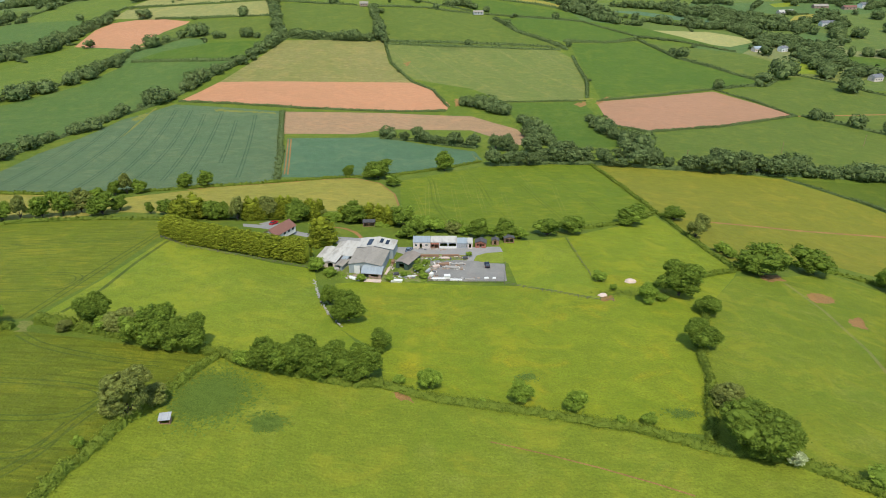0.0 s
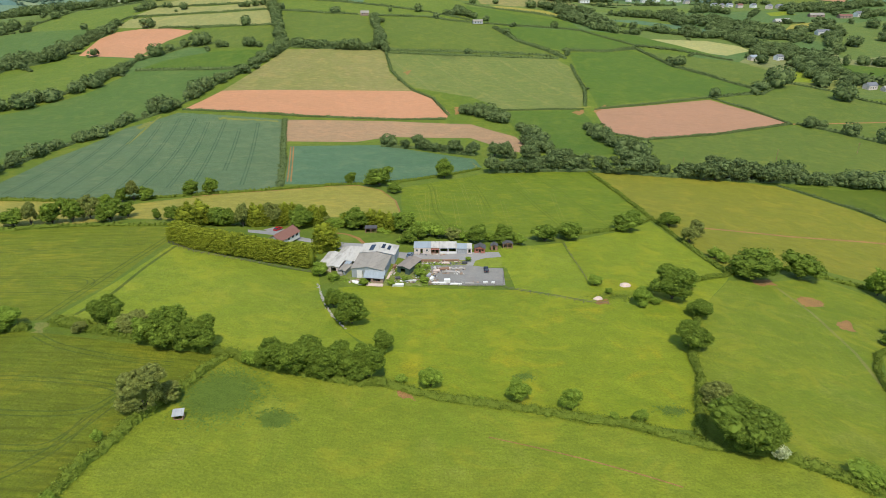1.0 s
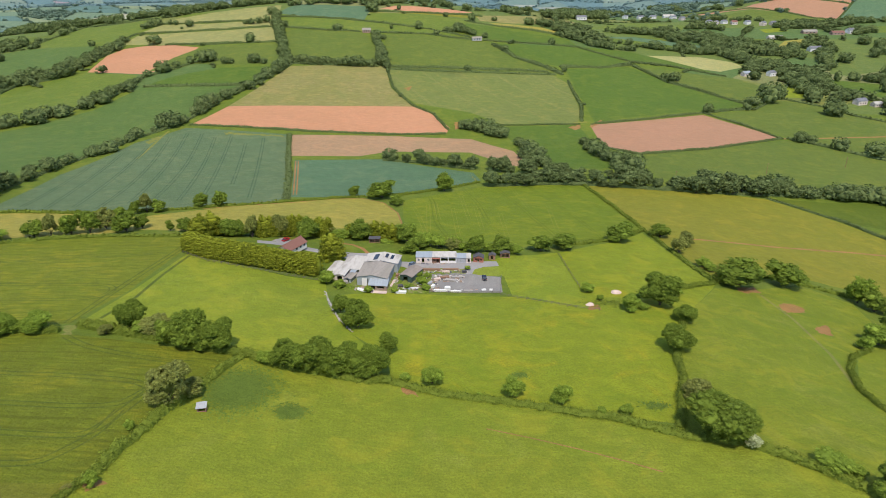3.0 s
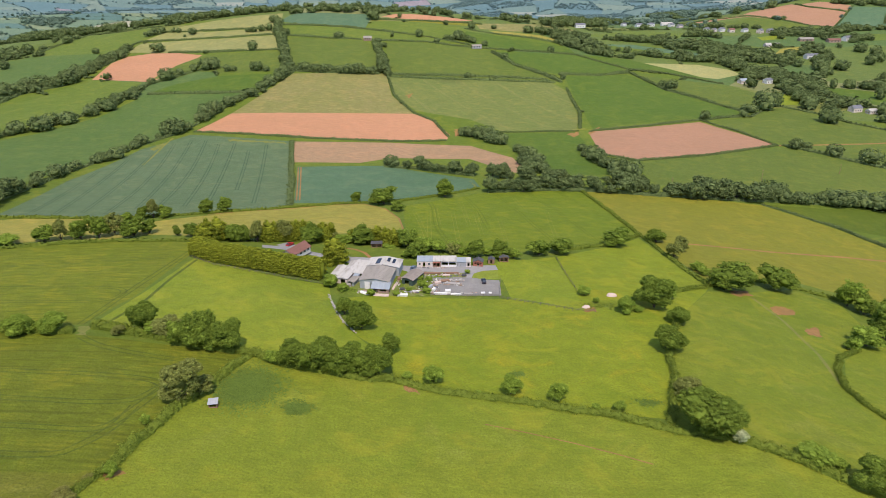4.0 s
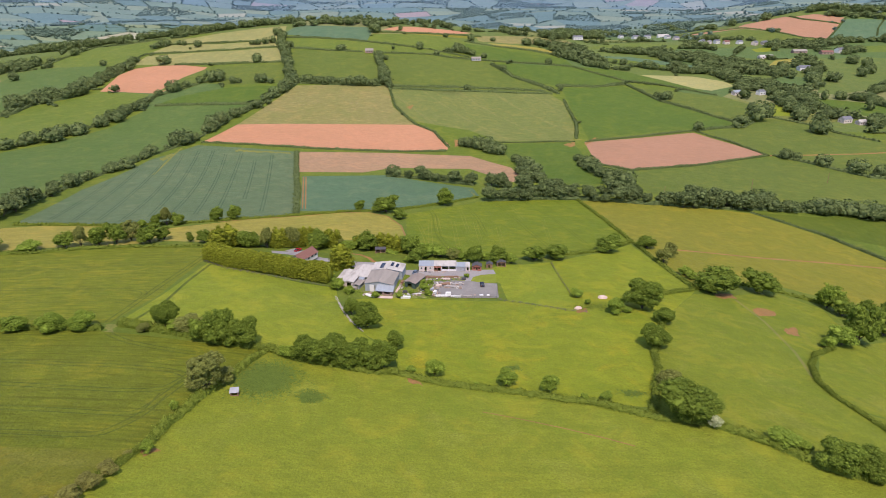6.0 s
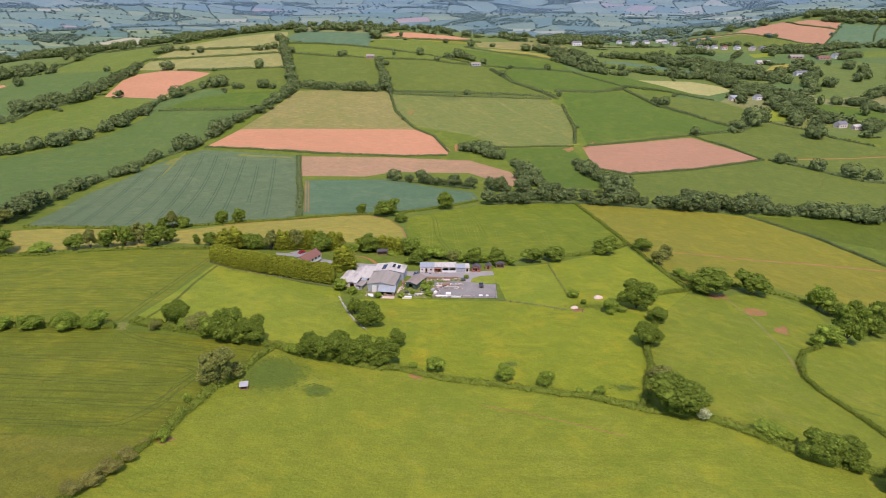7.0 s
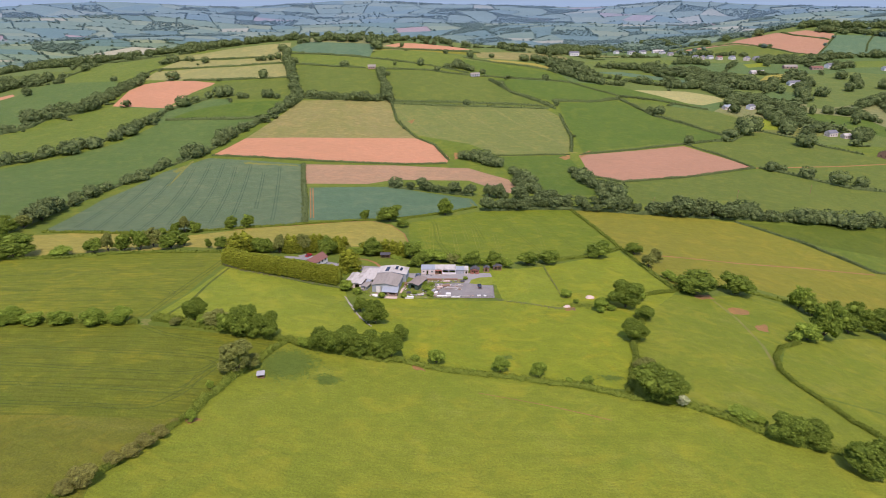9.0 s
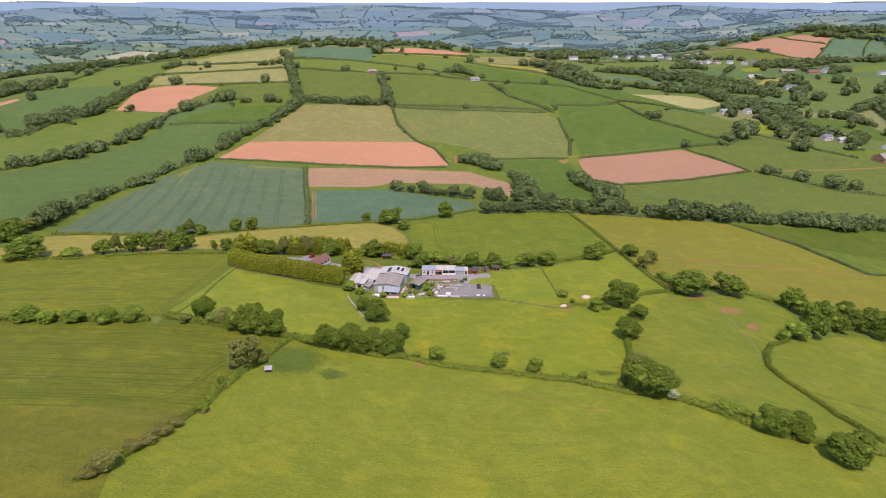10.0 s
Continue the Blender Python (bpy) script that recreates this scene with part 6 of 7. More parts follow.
shed("store_shed", "small lean-to store with a blue-grey roof", -37.6, 209.2, YAW - 12, 2.2, 2.2, 2.3, 0.3, BLUE_ROOF, BLUE_WALL, mono=True, over=0.1, z=0)
# the green shed
shed("field_shed", "dark green boarded shed with a brown felt roof", -17.3, 206.4, -27, 5.2, 9.2, 2.6, 0.6, BROWN_ROOF, GREEN_WALL, front=[(1.4, 3.4, 0, 2.1)], z=0)
# the long low range
x0 = -11.7
for w, label, roof, wall, front, d in (
        (6.8, "cream rendered workshop with a blue-grey sheet roof", BLUE_ROOF, CREAM, [(0.7, 1.6, 0.9, 1.8), (2.6, 3.5, 0, 2.0), (4.8, 5.7, 0.9, 1.8)], 4.6),
        (3.4, "timber-fronted workshop with a pale sheet roof", PALE_ROOF, TIMBER, [(0.5, 1.3, 0.8, 1.9), (1.9, 2.8, 0, 2.0)], 4.6),
        (6.8, "open-fronted garage with two wide white bays", PALE_ROOF, WHITE, [(0.3, 3.2, 0, 2.4), (3.6, 6.5, 0, 2.4)], 4.6),
        (4.2, "low garage with a blue-grey sheet roof", BLUE_ROOF, GALV, [(0.4, 3.8, 0, 2.0)], 3.8),
        (1.9, "narrow end store with a pale sheet roof", PALE_ROOF, CREAM, [(0.5, 1.4, 0, 1.9)], 3.8)):
    e = shed("workshop", label, x0, 222.7, 0, w, d, 2.5 if d > 4 else 2.1, 0.6, roof, wall, front=front, mono=True, over=0.12, z=0)
    if wall is CREAM and w > 5:
        for a, b in ((0.7, 1.6), (4.8, 5.7)):
            g = part("window", boxes_bm([(a, b, 0.04, 0.08, 0.9, 1.8)]), GLASS, e, "dark glass window")
            part("window_frame", boxes_bm([(a - 0.05, a + 0.04, -0.02, 0.1, 0.86, 1.84), (b - 0.04, b + 0.05, -0.02, 0.1, 0.86, 1.84), (a + 0.04, b - 0.04, -0.02, 0.1, 1.8, 1.86), (a + 0.04, b - 0.04, -0.06, 0.1, 0.82, 0.9), ((a + b) / 2 - 0.02, (a + b) / 2 + 0.02, 0.0, 0.1, 0.9, 1.8)]), WHITE, e)
    if wall is WHITE:
        for a, b, _, top in front:
            part("bay_panel", box_bm(a + 0.02, b - 0.02, 0.1, 0.16, 0.03, 0.85, 0.01), WHITE, e, "low white panel across the open bay")
            part("roller", box_bm(a + 0.02, b - 0.02, 0.06, 0.20, top - 0.32, top - 0.04, 0.03), GALV, e, "rolled-up grey shutter")
    if wall is GALV:
        for k in range(5):
            a = front[0][0] + 0.05 + k * 0.66
            part("door_leaf", box_bm(a, a + 0.62, 0.10, 0.15, 0.03, front[0][3] - 0.04, 0.01), GALV, e, "grey sheet door leaf")
    if wall is TIMBER:
        for k in range(6):
            part("board", box_bm(0.06 + 0.56 * k, 0.10 + 0.56 * k, -0.05, -0.003, 0.05, 2.4), RED_TIMBER, e)
        part("canopy", box_bm(0.05, w - 0.05, -0.9, -0.01, 2.05, 2.12, 0.01), RED_TIMBER, e, "red-brown timber canopy over the door")
    x0 += w + 0.03
shed("summerhouse", "red-brown timber summerhouse with a dark felt roof", 12.6, 223.6, -6, 4.2, 3.2, 2.1, 0.9, DARK_ROOF, RED_TIMBER, front=[(0.6, 1.4, 0.8, 1.8), (1.7, 2.5, 0, 1.9), (2.8, 3.6, 0.8, 1.8)], over=0.25)
shed("garden_shed", "small dark timber shed with a felt roof", 19.3, 226.5, -4, 2.8, 2.4, 1.9, 0.6, DARK_ROOF, TIMBER, front=[(0.9, 1.8, 0, 1.8)], over=0.2)
shed("garden_shed", "small open timber shed under the trees", 24.6, 229.2, 6, 4.0, 2.4, 1.9, 0.5, DARK_ROOF, TIMBER, front=[(0.4, 1.8, 0, 1.7), (2.1, 3.6, 0, 1.7)], over=0.2)
shed("field_shelter", "dark timber shelter under the cypress row", -34.0, 246.5, 2, 5.0, 2.4, 1.8, 0.3, DARK_ROOF, TIMBER, front=[(0.3, 2.3, 0, 1.6), (2.7, 4.7, 0, 1.6)], mono=True, over=0.2)

# the house
house = shed("house", "white bungalow with a steep red-brown tiled roof", -71.4, 228.6, -27, 6.4, 12.0, 2.3, 2.0, TILE, WHITE,
             front=[(1.0, 2.2, 0.9, 2.0), (3.5, 4.4, 0, 2.0), (5.6, 7.0, 0.9, 2.0)], category="house", over=0.4)
for a, b in ((1.0, 2.2), (4.9, 6.0)):
    part("window", boxes_bm([(a, b, 0.05, 0.09, 0.9, 2.0)]), GLASS, house, "dark glass window")
for yy in (4.6, 7.2, 9.8):
    part("side_window", boxes_bm([(6.36, 6.43, yy, yy + 1.3, 0.9, 2.0)]), GLASS, house, "dark glass window")


# ---- cars ----
def car(x, y, yaw, col, label):
    e = new("car")
    e.matrix_basis = pose(x, y, land_z(x, y) + 0.02, 0, 0, yaw)
    tagged(e, label, "car", "parked cars")
    paint = plain("car_paint", col, 0.25, 0.2, 0.05)
    bm = prism_bm([(-2.05, 0.35), (2.05, 0.35), (2.1, 0.62), (2.0, 0.84), (1.1, 0.94), (-1.95, 0.98), (-2.1, 0.75)], -0.86, 0.86)
    bmesh.ops.bevel(bm, geom=bm.edges[:], offset=0.06, segments=2, affect="EDGES")
    part("body", bm, paint, e)
    bm = prism_bm([(1.1, 0.93), (0.35, 1.42), (-1.25, 1.46), (-1.85, 0.97)], -0.72, 0.72)
    bmesh.ops.bevel(bm, geom=bm.edges[:], offset=0.05, segments=2, affect="EDGES")
    part("cabin_glass", bm, GLASS, e, "dark glass cabin windows")
    part("roof", box_bm(-1.2, 0.3, -0.7, 0.7, 1.42, 1.49, 0.03), paint, e)
    for wx in (-1.3, 1.3):
        for wy in (-0.8, 0.8):
            bm = bmesh.new()
            bmesh.ops.create_cone(bm, cap_ends=True, segments=16, radius1=0.32, radius2=0.32, depth=0.2, matrix=Matrix.Translation((wx, wy, 0.32)) @ Matrix.Rotation(math.pi / 2, 4, "X"))
            w = part("wheel", bm, TYRE, e)
            bm = bmesh.new()
            bmesh.ops.create_cone(bm, cap_ends=True, segments=12, radius1=0.19, radius2=0.17, depth=0.03, matrix=Matrix.Translation((wx, wy + math.copysign(0.105, wy), 0.32)) @ Matrix.Rotation(math.pi / 2, 4, "X"))
            part("rim", bm, GALV, w)
    for wy in (-0.6, 0.6):
        part("headlight", box_bm(2.0, 2.12, wy - 0.18, wy + 0.18, 0.62, 0.76, 0.02), WHITE, e)
        part("tail_light", box_bm(-2.12, -2.0, wy - 0.15, wy + 0.15, 0.68, 0.84, 0.02), RED_TIMBER, e)


car(16.3, 207.6, 92, (0.02, 0.022, 0.03), "black hatchback car parked on the gravel yard")
car(-13.2, 220.3, 70, (0.16, 0.20, 0.25), "blue-grey car parked on the forecourt")
car(-72.4, 248.4, 60, (0.45, 0.02, 0.03), "bright red car parked behind the house")


# ---- yard clutter ----
def stack(name, x, y, yaw, size, material, label, category, layers=3):
    """A pile of boards, bags or blocks in slightly shifted layers."""
    e = new(name)
    e.matrix_basis = pose(x, y, land_z(x, y), 0, 0, yaw)
    tagged(e, label, category)
    r = random.Random(int(x * 31 + y * 17))
    w, d, h = size
    for k in range(layers):
        a, b = r.uniform(-0.05, 0.05) * w, r.uniform(-0.05, 0.05) * d
        part("layer", box_bm(a - w / 2, a + w / 2, b - d / 2, b + d / 2, h * k / layers - (0.05 if k == 0 else 0), h * (k + 0.94) / layers, min(w, d, h / layers) * 0.12), material, e)
    return e


r = random.Random(5)
for x, y, yaw, size, m, label in (
        (-1.5, 196.8, 0, (4.6, 1.0, 0.7), WHITE, "stack of white sheet panels at the yard edge"), (4.6, 196.4, -2, (4.0, 0.9, 0.5), WHITE, "row of white slabs at the yard edge"),
        (1.4, 198.2, 4, (2.2, 1.6, 1.3), WHITE, "white building blocks wrapped on a pallet"), (9.6, 197.0, 0, (3.4, 0.8, 0.4), STONE, "low row of pale stone slabs"),
        (15.5, 197.6, 8, (1.6, 1.0, 0.5), WHITE, "white bags of sand on the gravel"), (18.2, 197.4, -10, (1.1, 0.9, 0.5), WHITE, "white bags of sand on the gravel"),
        (-4.2, 200.2, 70, (2.0, 1.1, 1.0), WHITE, "pale wrapped pallet beside the gravel"), (-5.4, 203.0, 60, (2.2, 1.0, 0.9), GALV, "stack of grey metal sheets"),
        (3.2, 206.0, -12, (4.4, 1.4, 0.6), STONE, "pile of pale stone slabs in the yard"), (0.4, 208.6, 6, (3.6, 1.4, 0.7), TIMBER, "stack of brown timber boards"),
        (6.0, 209.0, 3, (5.0, 0.9, 0.4), STONE, "long stack of pale kerb stones"), (-2.6, 206.4, 20, (2.6, 1.4, 0.9), PINK_STONE, "pile of pinkish bricks"),
        (-5.5, 215.6, -3, (7.5, 0.9, 0.8), TIMBER, "long stack of weathered timber"), (2.8, 215.9, 2, (6.5, 0.8, 0.7), TIMBER, "long stack of weathered timber"),
        (1.0, 213.8, 0, (3.0, 1.0, 0.5), PINK_STONE, "low stack of pinkish paving"), (8.4, 213.6, 10, (1.8, 1.2, 0.9), DARK_ROOF, "dark covered pallet near the lawn"),
        (-25.0, 195.7, -6, (6.0, 2.0, 0.3), PINK_STONE, "pinkish concrete slab with rubble behind the barn"), (-16.4, 195.4, -4, (4.0, 1.3, 0.9), WHITE, "white covered trailer load by the fence"),
        (-13.0, 199.0, 2, (6.0, 0.5, 0.5), WHITE, "row of white planks on the grass"), (-9.6, 205.0, 65, (3.6, 0.6, 0.3), WHITE, "white boards laid on the grass"),
        (-7.8, 206.4, 65, (3.6, 0.6, 0.3), WHITE, "white boards laid on the grass"), (-16.8, 200.8, 10, (1.8, 1.2, 0.8), DARK_ROOF, "dark crates beside the green shed"),
        (-20.2, 203.4, 80, (5.5, 0.9, 0.25), PINK_STONE, "strip of pale paving beside the barn"), (-38.6, 203.6, 10, (1.8, 1.4, 1.1), STONE, "grey bales beside the low sheds"),
        (-31.0, 199.0, 0, (2.4, 1.2, 0.6), BRICK, "low pile of brown bricks"), (-18.6, 209.8, 75, (2.0, 1.0, 1.2), TIMBER, "brown crate against the barn wall")):
    stack("material_stack", x, y, yaw, size, m, label, "stack", r.choice((2, 3, 4)))

def debris():
    """Odds and ends strewn over the yard's edge."""
    g = np.random.RandomState(21)
    m, n, l, b = mat("mixed_debris", 0.85)
    k = Net(m)
    geo = n.new("ShaderNodeNewGeometry")
    c = k.ramp(geo.outputs["Random Per Island"], [(0.0, (0.52, 0.49, 0.44)), (0.18, (0.26, 0.18, 0.12)), (0.42, (0.36, 0.33, 0.29)), (0.60, (0.36, 0.26, 0.20)), (0.76, (0.10, 0.10, 0.11)), (0.90, (0.50, 0.45, 0.38))])
    c.node.color_ramp.interpolation = "CONSTANT"
    l.new(c, b.inputs["Base Color"])
    V, F = [], []
    cube = np.array([(x, y, z) for x in (-0.5, 0.5) for y in (-0.5, 0.5) for z in (0, 1)])
    quads = [(0, 1, 3, 2), (4, 6, 7, 5), (0, 4, 5, 1), (2, 3, 7, 6), (0, 2, 6, 4), (1, 5, 7, 3)]
    for cx, cy, rx, ry, count in ((1.5, 207.5, 6.5, 3.0, 70), (-3.5, 201.0, 1.8, 4.5, 40), (1.0, 214.2, 9.0, 1.4, 60), (-14.0, 200.0, 5.0, 2.6, 40), (-29.5, 198.4, 6.0, 1.2, 34), (4.0, 197.2, 9.0, 0.8, 26), (-19.0, 208.0, 0.9, 5.0, 24), (-3.0, 221.6, 7.0, 0.5, 14)):
        for i in range(count):
            x, y = cx + g.uniform(-1, 1) * rx, cy + g.uniform(-1, 1) * ry
            size = np.array([g.uniform(0.25, 1.5), g.uniform(0.15, 0.5), g.uniform(0.08, 0.42)])
            a = g.uniform(0, 3.14)
            q = cube * size
            q = np.column_stack([x + q[:, 0] * math.cos(a) - q[:, 1] * math.sin(a), y + q[:, 0] * math.sin(a) + q[:, 1] * math.cos(a), land_z(x, y) - 0.02 + q[:, 2]])
            F += [tuple(len(V) + v for v in f) for f in quads]
            V += [tuple(v) for v in q]
    tagged(link_mesh("yard_debris", V, F, m), "scattered planks, blocks and scrap on the yard edge", "debris", kind="stuff")


debris()

# a small white boat on the grass by the barn
boat = new("boat")
boat.matrix_basis = pose(-31.2, 197.2, land_z(-31.2, 197.2) + 0.05, 0, 0, -32)
tagged(boat, "small white upturned boat lying on the grass", "boat")
bm = bmesh.new()
rings = []
for k in range(9):
    s = k / 8
    w = 0.85 * math.sin(math.pi * min(1.0, 0.16 + s * 0.84)) ** 0.6 + 0.03
    rings.append([bm.verts.new((4.6 * s - 2.3, w * math.cos(a), 0.8 * math.sin(a) * (0.7 + 0.3 * w))) for a in (0, 0.5, 1.0, math.pi / 2, 2.14, 2.64, math.pi)])
for p, q in zip(rings, rings[1:]):
    for k in range(6):
        bm.faces.new((p[k], p[k + 1], q[k + 1], q[k]))
bm.faces.new(rings[0])
bm.faces.new(rings[-1][::-1])
part("hull", bm, WHITE, boat)
part("keel", box_bm(-2.0, 2.1, -0.05, 0.05, 0.7, 0.84, 0.02), GALV, boat)

# ---- sheep shelter in the foreground pasture ----
hut = shed("sheep_shelter", "small open field shelter with a galvanised tin roof", -56.9, 98.9, 10, 2.0, 1.6, 1.0, 0.35, GALV, TIMBER, front=[(0.15, 1.85, 0, 0.9)], mono=True, over=0.2)

# ---- stones: the tumbled wall, and boulders by the pond ----
rs = np.random.RandomState(11)
iv, jf = ico(1)
STONE_MESHES = []
for k in range(5):
    me = bpy.data.meshes.new("stone")
    me.from_pydata((iv * (0.5, 0.38, 0.3) * (1 + 0.18 * rs.normal(size=len(iv)))[:, None]).tolist(), [], jf.tolist())
    me.materials.append(STONE)
    STONE_MESHES.append(me)
wall = new("stone_wall")
wall.matrix_basis = pose(-37, 170, land_z(-37, 170))
tagged(wall, "tumbled dry stone wall half lost in the grass", "wall")
line = [(-45, 194), (-41.5, 181), (-38.4, 170.6), (-34.1, 160.2), (-28.7, 151.6)]
for a, b in zip(line, line[1:]):
    n = int(math.dist(a, b) / 0.42)
    for k in range(n):
        x, y = a[0] + (b[0] - a[0]) * k / n + rs.normal() * 0.22, a[1] + (b[1] - a[1]) * k / n + rs.normal() * 0.22
        if rs.uniform() < 0.2:
            continue
        o = new("stone", STONE_MESHES[rs.randint(5)])
        o.parent = wall
        o.matrix_basis = Matrix.LocRotScale((x + 37, y - 170, land_z(x, y) - land_z(-37, 170) + 0.12 + 0.12 * rs.uniform()), Euler((rs.uniform(-0.3, 0.3), rs.uniform(-0.3, 0.3), rs.uniform(0, 6))), (0.72, 0.72, 0.72))


def mound(name, x, y, w, d, h, material, label, category):
    """An uneven heap."""
    bm = bmesh.new()
    bmesh.ops.create_icosphere(bm, subdivisions=3, radius=1)
    for v in bm.verts:
        f = 1 + 0.25 * noise.noise(Vector((v.co.x * 1.7 + x, v.co.y * 1.7 + y, v.co.z * 1.7)))
        v.co = Vector((v.co.x * w / 2 * f, v.co.y * d / 2 * f, v.co.z * h * f))
    me = bpy.data.meshes.new(name)
    bm.to_mesh(me)
    bm.free()
    me.materials.append(material)
    ob = new(name, me)
    ob.matrix_basis = pose(x, y, land_z(x, y) - h * 0.15)
    tagged(ob, label, category)


mound("rubble_heap", 65.1, 192.6, 4.2, 3.0, 1.2, PINK_STONE, "heap of pale pinkish rubble in the grass", "heap")
mound("rubble_heap", 52.4, 179.8, 3.2, 2.4, 0.9, PINK_STONE, "small heap of pinkish rubble by the hollow", "heap")
mound("rubble_heap", 70.6, 187.5, 2.0, 1.5, 0.7, STONE, "low heap of grey stones under the oak", "heap")


# ---- the cypress hedge ----
def cypress_hedge(width, height, pts, label):
    """A tall clipped row of golden cypress: a solid heart beset with flat drooping sprays in uneven tiers."""
    rng = np.random.RandomState(int(abs(pts[0][0])))
    V, F, count = [], [], 0
    iv, jf = ico(1)
    for a, b in zip(pts, pts[1:]):
        a, b = np.array(a, float), np.array(b, float)
        t = (b - a) / np.linalg.norm(b - a)
        nrm = np.array([-t[1], t[0]])
        n = max(1, int(np.linalg.norm(b - a) / 1.15))
        for k in range(n):
            p0 = a + (b - a) * (k + 0.5) / n
            z0 = land_z(*p0)
            hk = height * (1 + 0.05 * noise.noise(Vector((p0[0] * 0.3, p0[1] * 0.3, 3))) + 0.03 * rng.normal())
            half = width / 2 * (1 + 0.06 * rng.normal())
            V.append(np.array([*p0, z0 + hk * 0.48]) + ico(2)[0] * (1.2, half * 0.80, hk * 0.46))
            F += (ico(2)[1] + count).tolist()
            count += len(ico(2)[0])
            tiers = int(hk / 0.52)
            for i in range(tiers):
                h = 0.11 + 0.89 * (i + rng.uniform(0, 1)) / tiers
                reach = half * math.sqrt(max(0.05, 1 - max(0.0, (h - 0.45) / 0.56) ** 2.4))
                for side in (-1, 1, 0):
                    if side == 0 and h < 0.72:
                        continue
                    off = (side + rng.normal() * 0.06) * reach if side else rng.uniform(-0.8, 0.8) * reach
                    q = p0 + nrm * off + t * rng.uniform(-0.7, 0.7)
                    c = np.array([*q, z0 + hk * (0.03 + 0.94 * h) + (0.25 if side == 0 else 0)])
                    sc = np.array([0.85, 0.75, 0.34]) * rng.uniform(0.7, 1.25)
                    V.append(c + iv * sc * 0.7 * (1 + 0.15 * rng.normal(size=len(iv)))[:, None])
                    F += (jf + count).tolist()
                    count += len(iv)
                    d = rng.normal(size=(26, 3))
                    d /= np.linalg.norm(d, axis=1)[:, None]
                    qv, f = leaf_cards(c + d * sc * rng.uniform(0.75, 1.25, 26)[:, None], d * 0.6 + (*(nrm * side * 0.5), 0.6), 0.27, rng)
                    V.append(qv)
                    F += (f + count).tolist()
                    count += len(qv)
    ob = link_mesh("cypress_hedge", np.concatenate(V).tolist(), F, LEAF["conifer"])
    tagged(ob, label, "hedge")


cypress_hedge(6.5, 8.6, [(-107.0, 224.0), (-94.0, 216.0), (-79.0, 212.0), (-69.0, 212.2), (-59.0, 212.6), (-50.0, 210.4)], "tall clipped golden-green cypress hedge sheltering the farm")
cypress_hedge(5.0, 6.6, [(-87, 253), (-78, 256), (-68, 260), (-56, 261)], "shaggy cypress row behind the house")
cypress_hedge(5.0, 5.8, [(-42, 260), (-31, 258), (-20, 251)], "shaggy cypress row behind the farm lane")


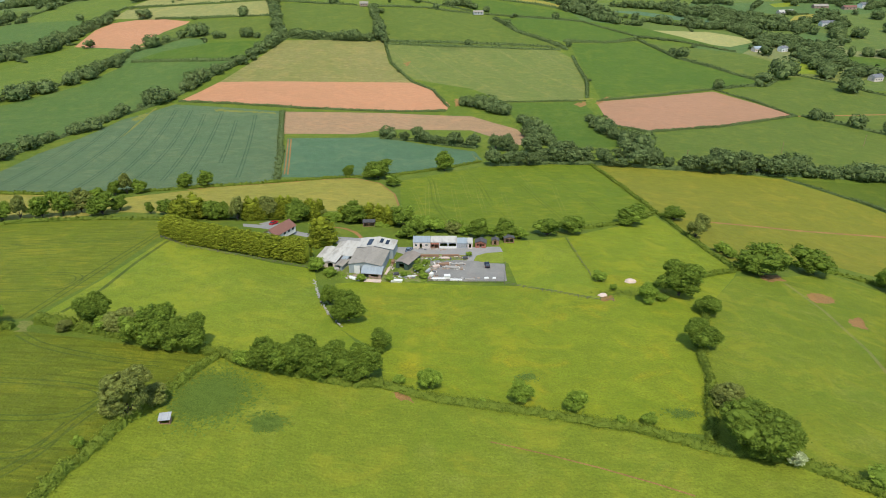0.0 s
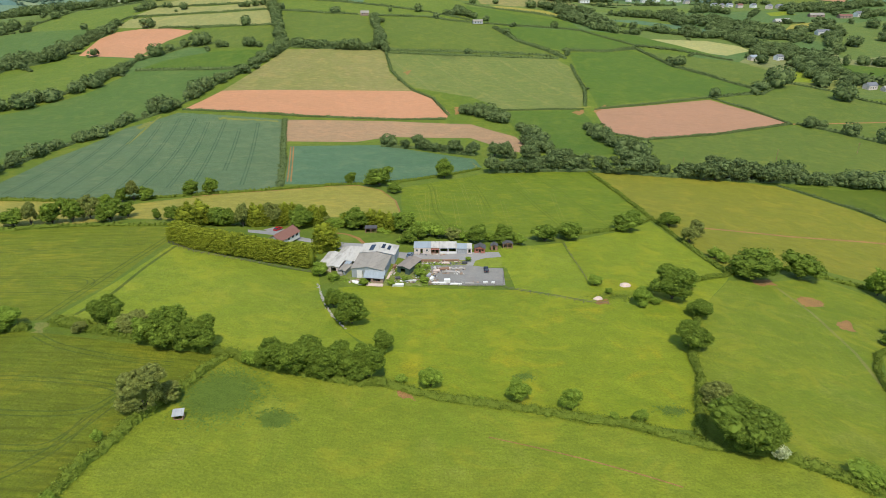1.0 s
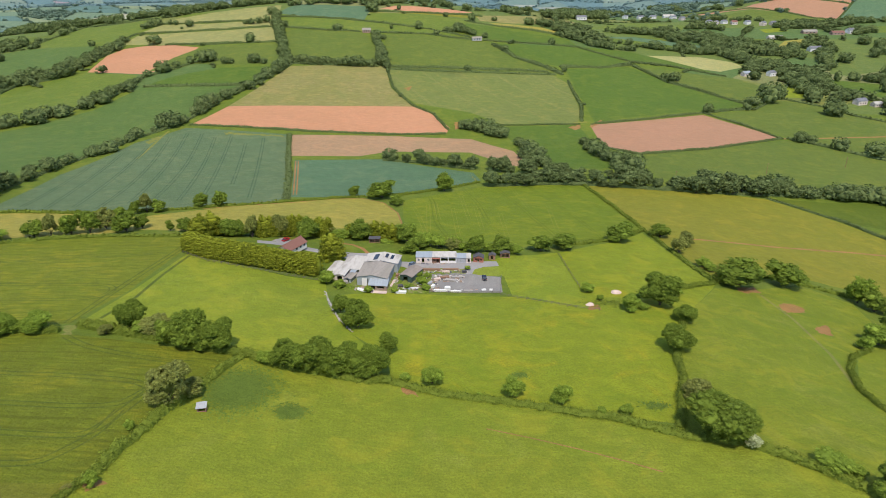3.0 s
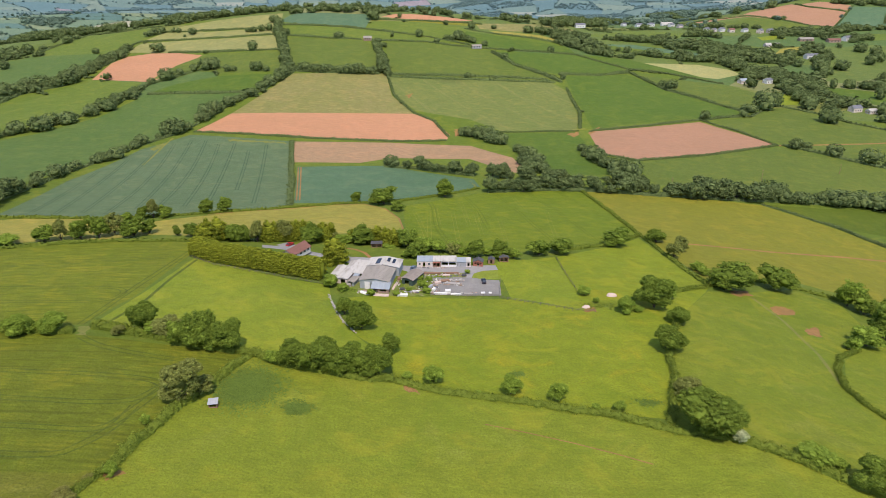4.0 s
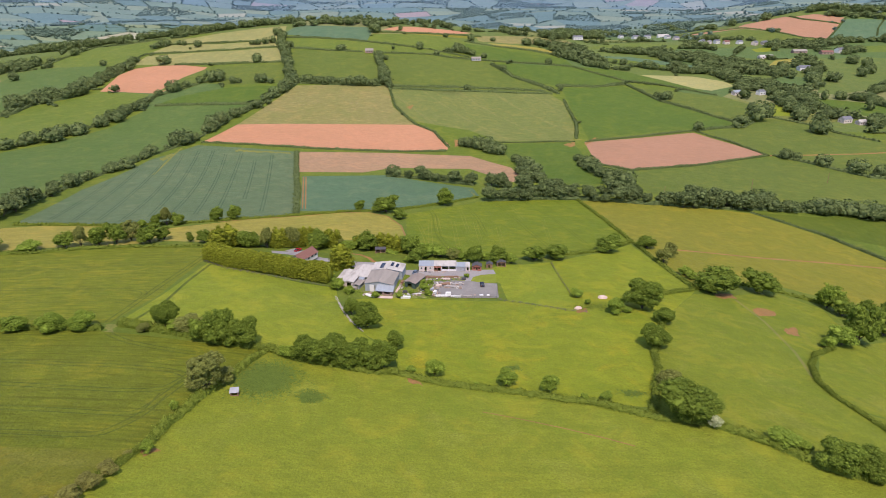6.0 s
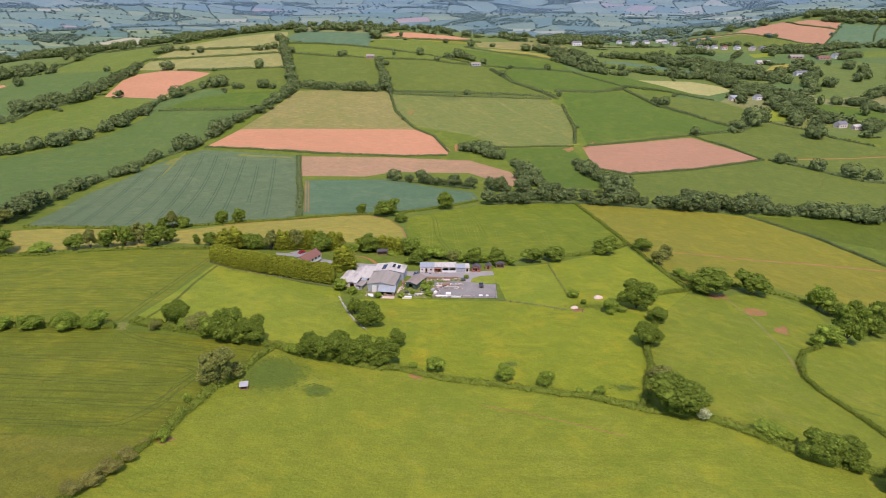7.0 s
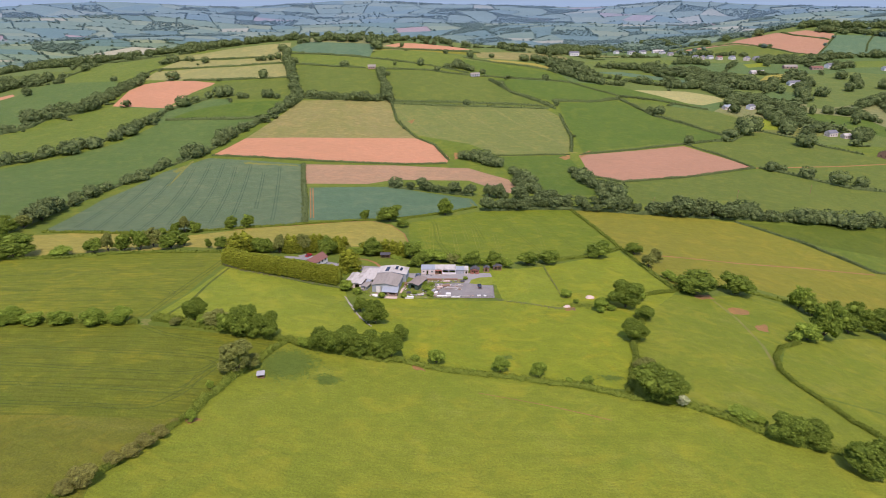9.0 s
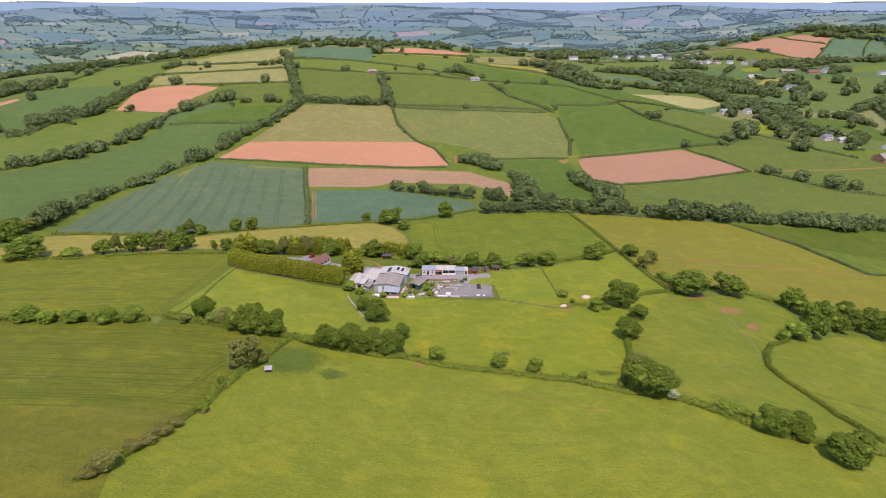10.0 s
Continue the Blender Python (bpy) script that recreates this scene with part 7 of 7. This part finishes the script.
# ---- houses and barns across the valley ----
SLATE = plain("slate_roof", (0.16, 0.16, 0.17), 0.8, 0, 0.4, 0.8)
for x, y, yaw, w, d, eave, roof, wall, label in (
        (366, 1354, -60, 7, 10, 4.5, SLATE, WHITE, "white house at the edge of the village"),
        (393, 1346, -70, 8, 14, 4.5, SLATE, WHITE, "white house at the edge of the village"),
        (427, 1375, -75, 8, 13, 4.5, SLATE, WHITE, "white house beside the village lane"),
        (463, 1402, -85, 9, 24, 4.5, PALE_ROOF, WHITE, "long white building in the village"),
        (467, 1365, -60, 8, 12, 4.5, SLATE, WHITE, "white house beside the long building"),
        (473, 1330, -70, 8, 11, 4.5, SLATE, CREAM, "cream house at the edge of the village"),
        (501, 1261, -60, 8, 11, 4.5, SLATE, WHITE, "white village house with a slate roof"),
        (513, 1253, -40, 8, 11, 4.5, SLATE, CREAM, "cream village house with a slate roof"),
        (530, 1262, -70, 8, 11, 4.5, SLATE, WHITE, "white village house with a slate roof"),
        (546, 1255, -80, 8, 11, 4.5, TILE, CREAM, "cream village house with a tiled roof"),
        (572, 1256, -60, 8, 12, 4.5, SLATE, WHITE, "white village house half hidden by trees"),
        (596, 1243, -50, 9, 12, 5, SLATE, CREAM, "tall cream house at the end of the village"),
        (618, 1251, -70, 8, 11, 4.5, SLATE, CREAM, "cream house half hidden by trees"),
        (634, 1162, -85, 9, 26, 3.2, ASBESTOS, BRICK, "long low grey-roofed barn by the village"),
        (680, 1153, -80, 9, 24, 3.2, TILE, BRICK, "long low barn with a red-brown roof"),
        (715, 1166, -70, 10, 17, 5.5, SLATE, WHITE, "large white farmhouse with a slate roof"),
        (807, 1142, -75, 8, 13, 4.5, SLATE, WHITE, "white cottage with a slate roof in the pasture"),
        (564, 1003, -80, 9, 22, 4.5, SLATE, WHITE, "long white farmhouse across the valley"),
        (542, 1094, -80, 9, 26, 3.0, PALE_ROOF, CREAM, "long pale barn among the fields"),
        (380, 810, -70, 7, 11, 3.5, BLUE_ROOF, CREAM, "cottage with a blue-grey roof among trees"),
        (417, 819, -65, 7, 11, 4.2, SLATE, WHITE, "white cottage half hidden by trees"),
        (452, 685, -70, 8, 13, 4.2, SLATE, CREAM, "stone house with a slate roof among trees"),
        (468, 679, -75, 7, 11, 3.0, PALE_ROOF, CREAM, "low outbuilding beside the stone house"),
        (506, 652, -60, 7, 11, 3.0, PALE_ROOF, WHITE, "white outbuilding by a red dirt track"),
        (462, 599, -62, 13, 26, 4.2, ASBESTOS, TIMBER, "long grey-roofed barn at the end of a track"),
        (238, 1186, -80, 8, 18, 4.5, SLATE, WHITE, "white farmhouse before a dark wood"),
        (-109, 886, -85, 7, 11, 3.0, ASBESTOS, BRICK, "small brick barn beside a hedge on the hill"),
        (39, 881, -80, 6, 13, 2.6, ASBESTOS, GALV, "low pale barn beside a hedge on the hill")):
    h = shed("house" if eave > 3.9 and wall is not TIMBER else "barn", label, x, y, yaw, w, d, eave, w * 0.32, roof, wall,
             front=[(w * 0.2, w * 0.35, 0.9, 2.1), (w * 0.62, w * 0.78, 0.9, 2.1)], category="house" if eave > 3.9 and wall is not TIMBER else "barn")
    for k in range(3):
        part("window", boxes_bm([(w - 0.02, w + 0.05, d * (0.18 + 0.27 * k), d * (0.28 + 0.27 * k), 0.9, 2.2)]), GLASS, h, "dark glass window")


# ---- telegraph poles ----
def telegraph_pole(x, y):
    e = new("telegraph_pole")
    e.location = (x, y, land_z(x, y))
    tagged(e, "tall dark wooden telegraph pole standing in the field", "pole", "telegraph poles")
    bm = bmesh.new()
    bmesh.ops.create_cone(bm, cap_ends=True, segments=10, radius1=0.17, radius2=0.12, depth=9.0, matrix=Matrix.Translation((0, 0, 4.2)))
    part("pole", bm, TIMBER, e)
    part("crossarm", box_bm(-0.8, 0.8, -0.06, 0.06, 8.1, 8.25, 0.02), TIMBER, e)


for x, y in ((242, 437), (317, 463), (163, 407)):
    telegraph_pole(x, y)
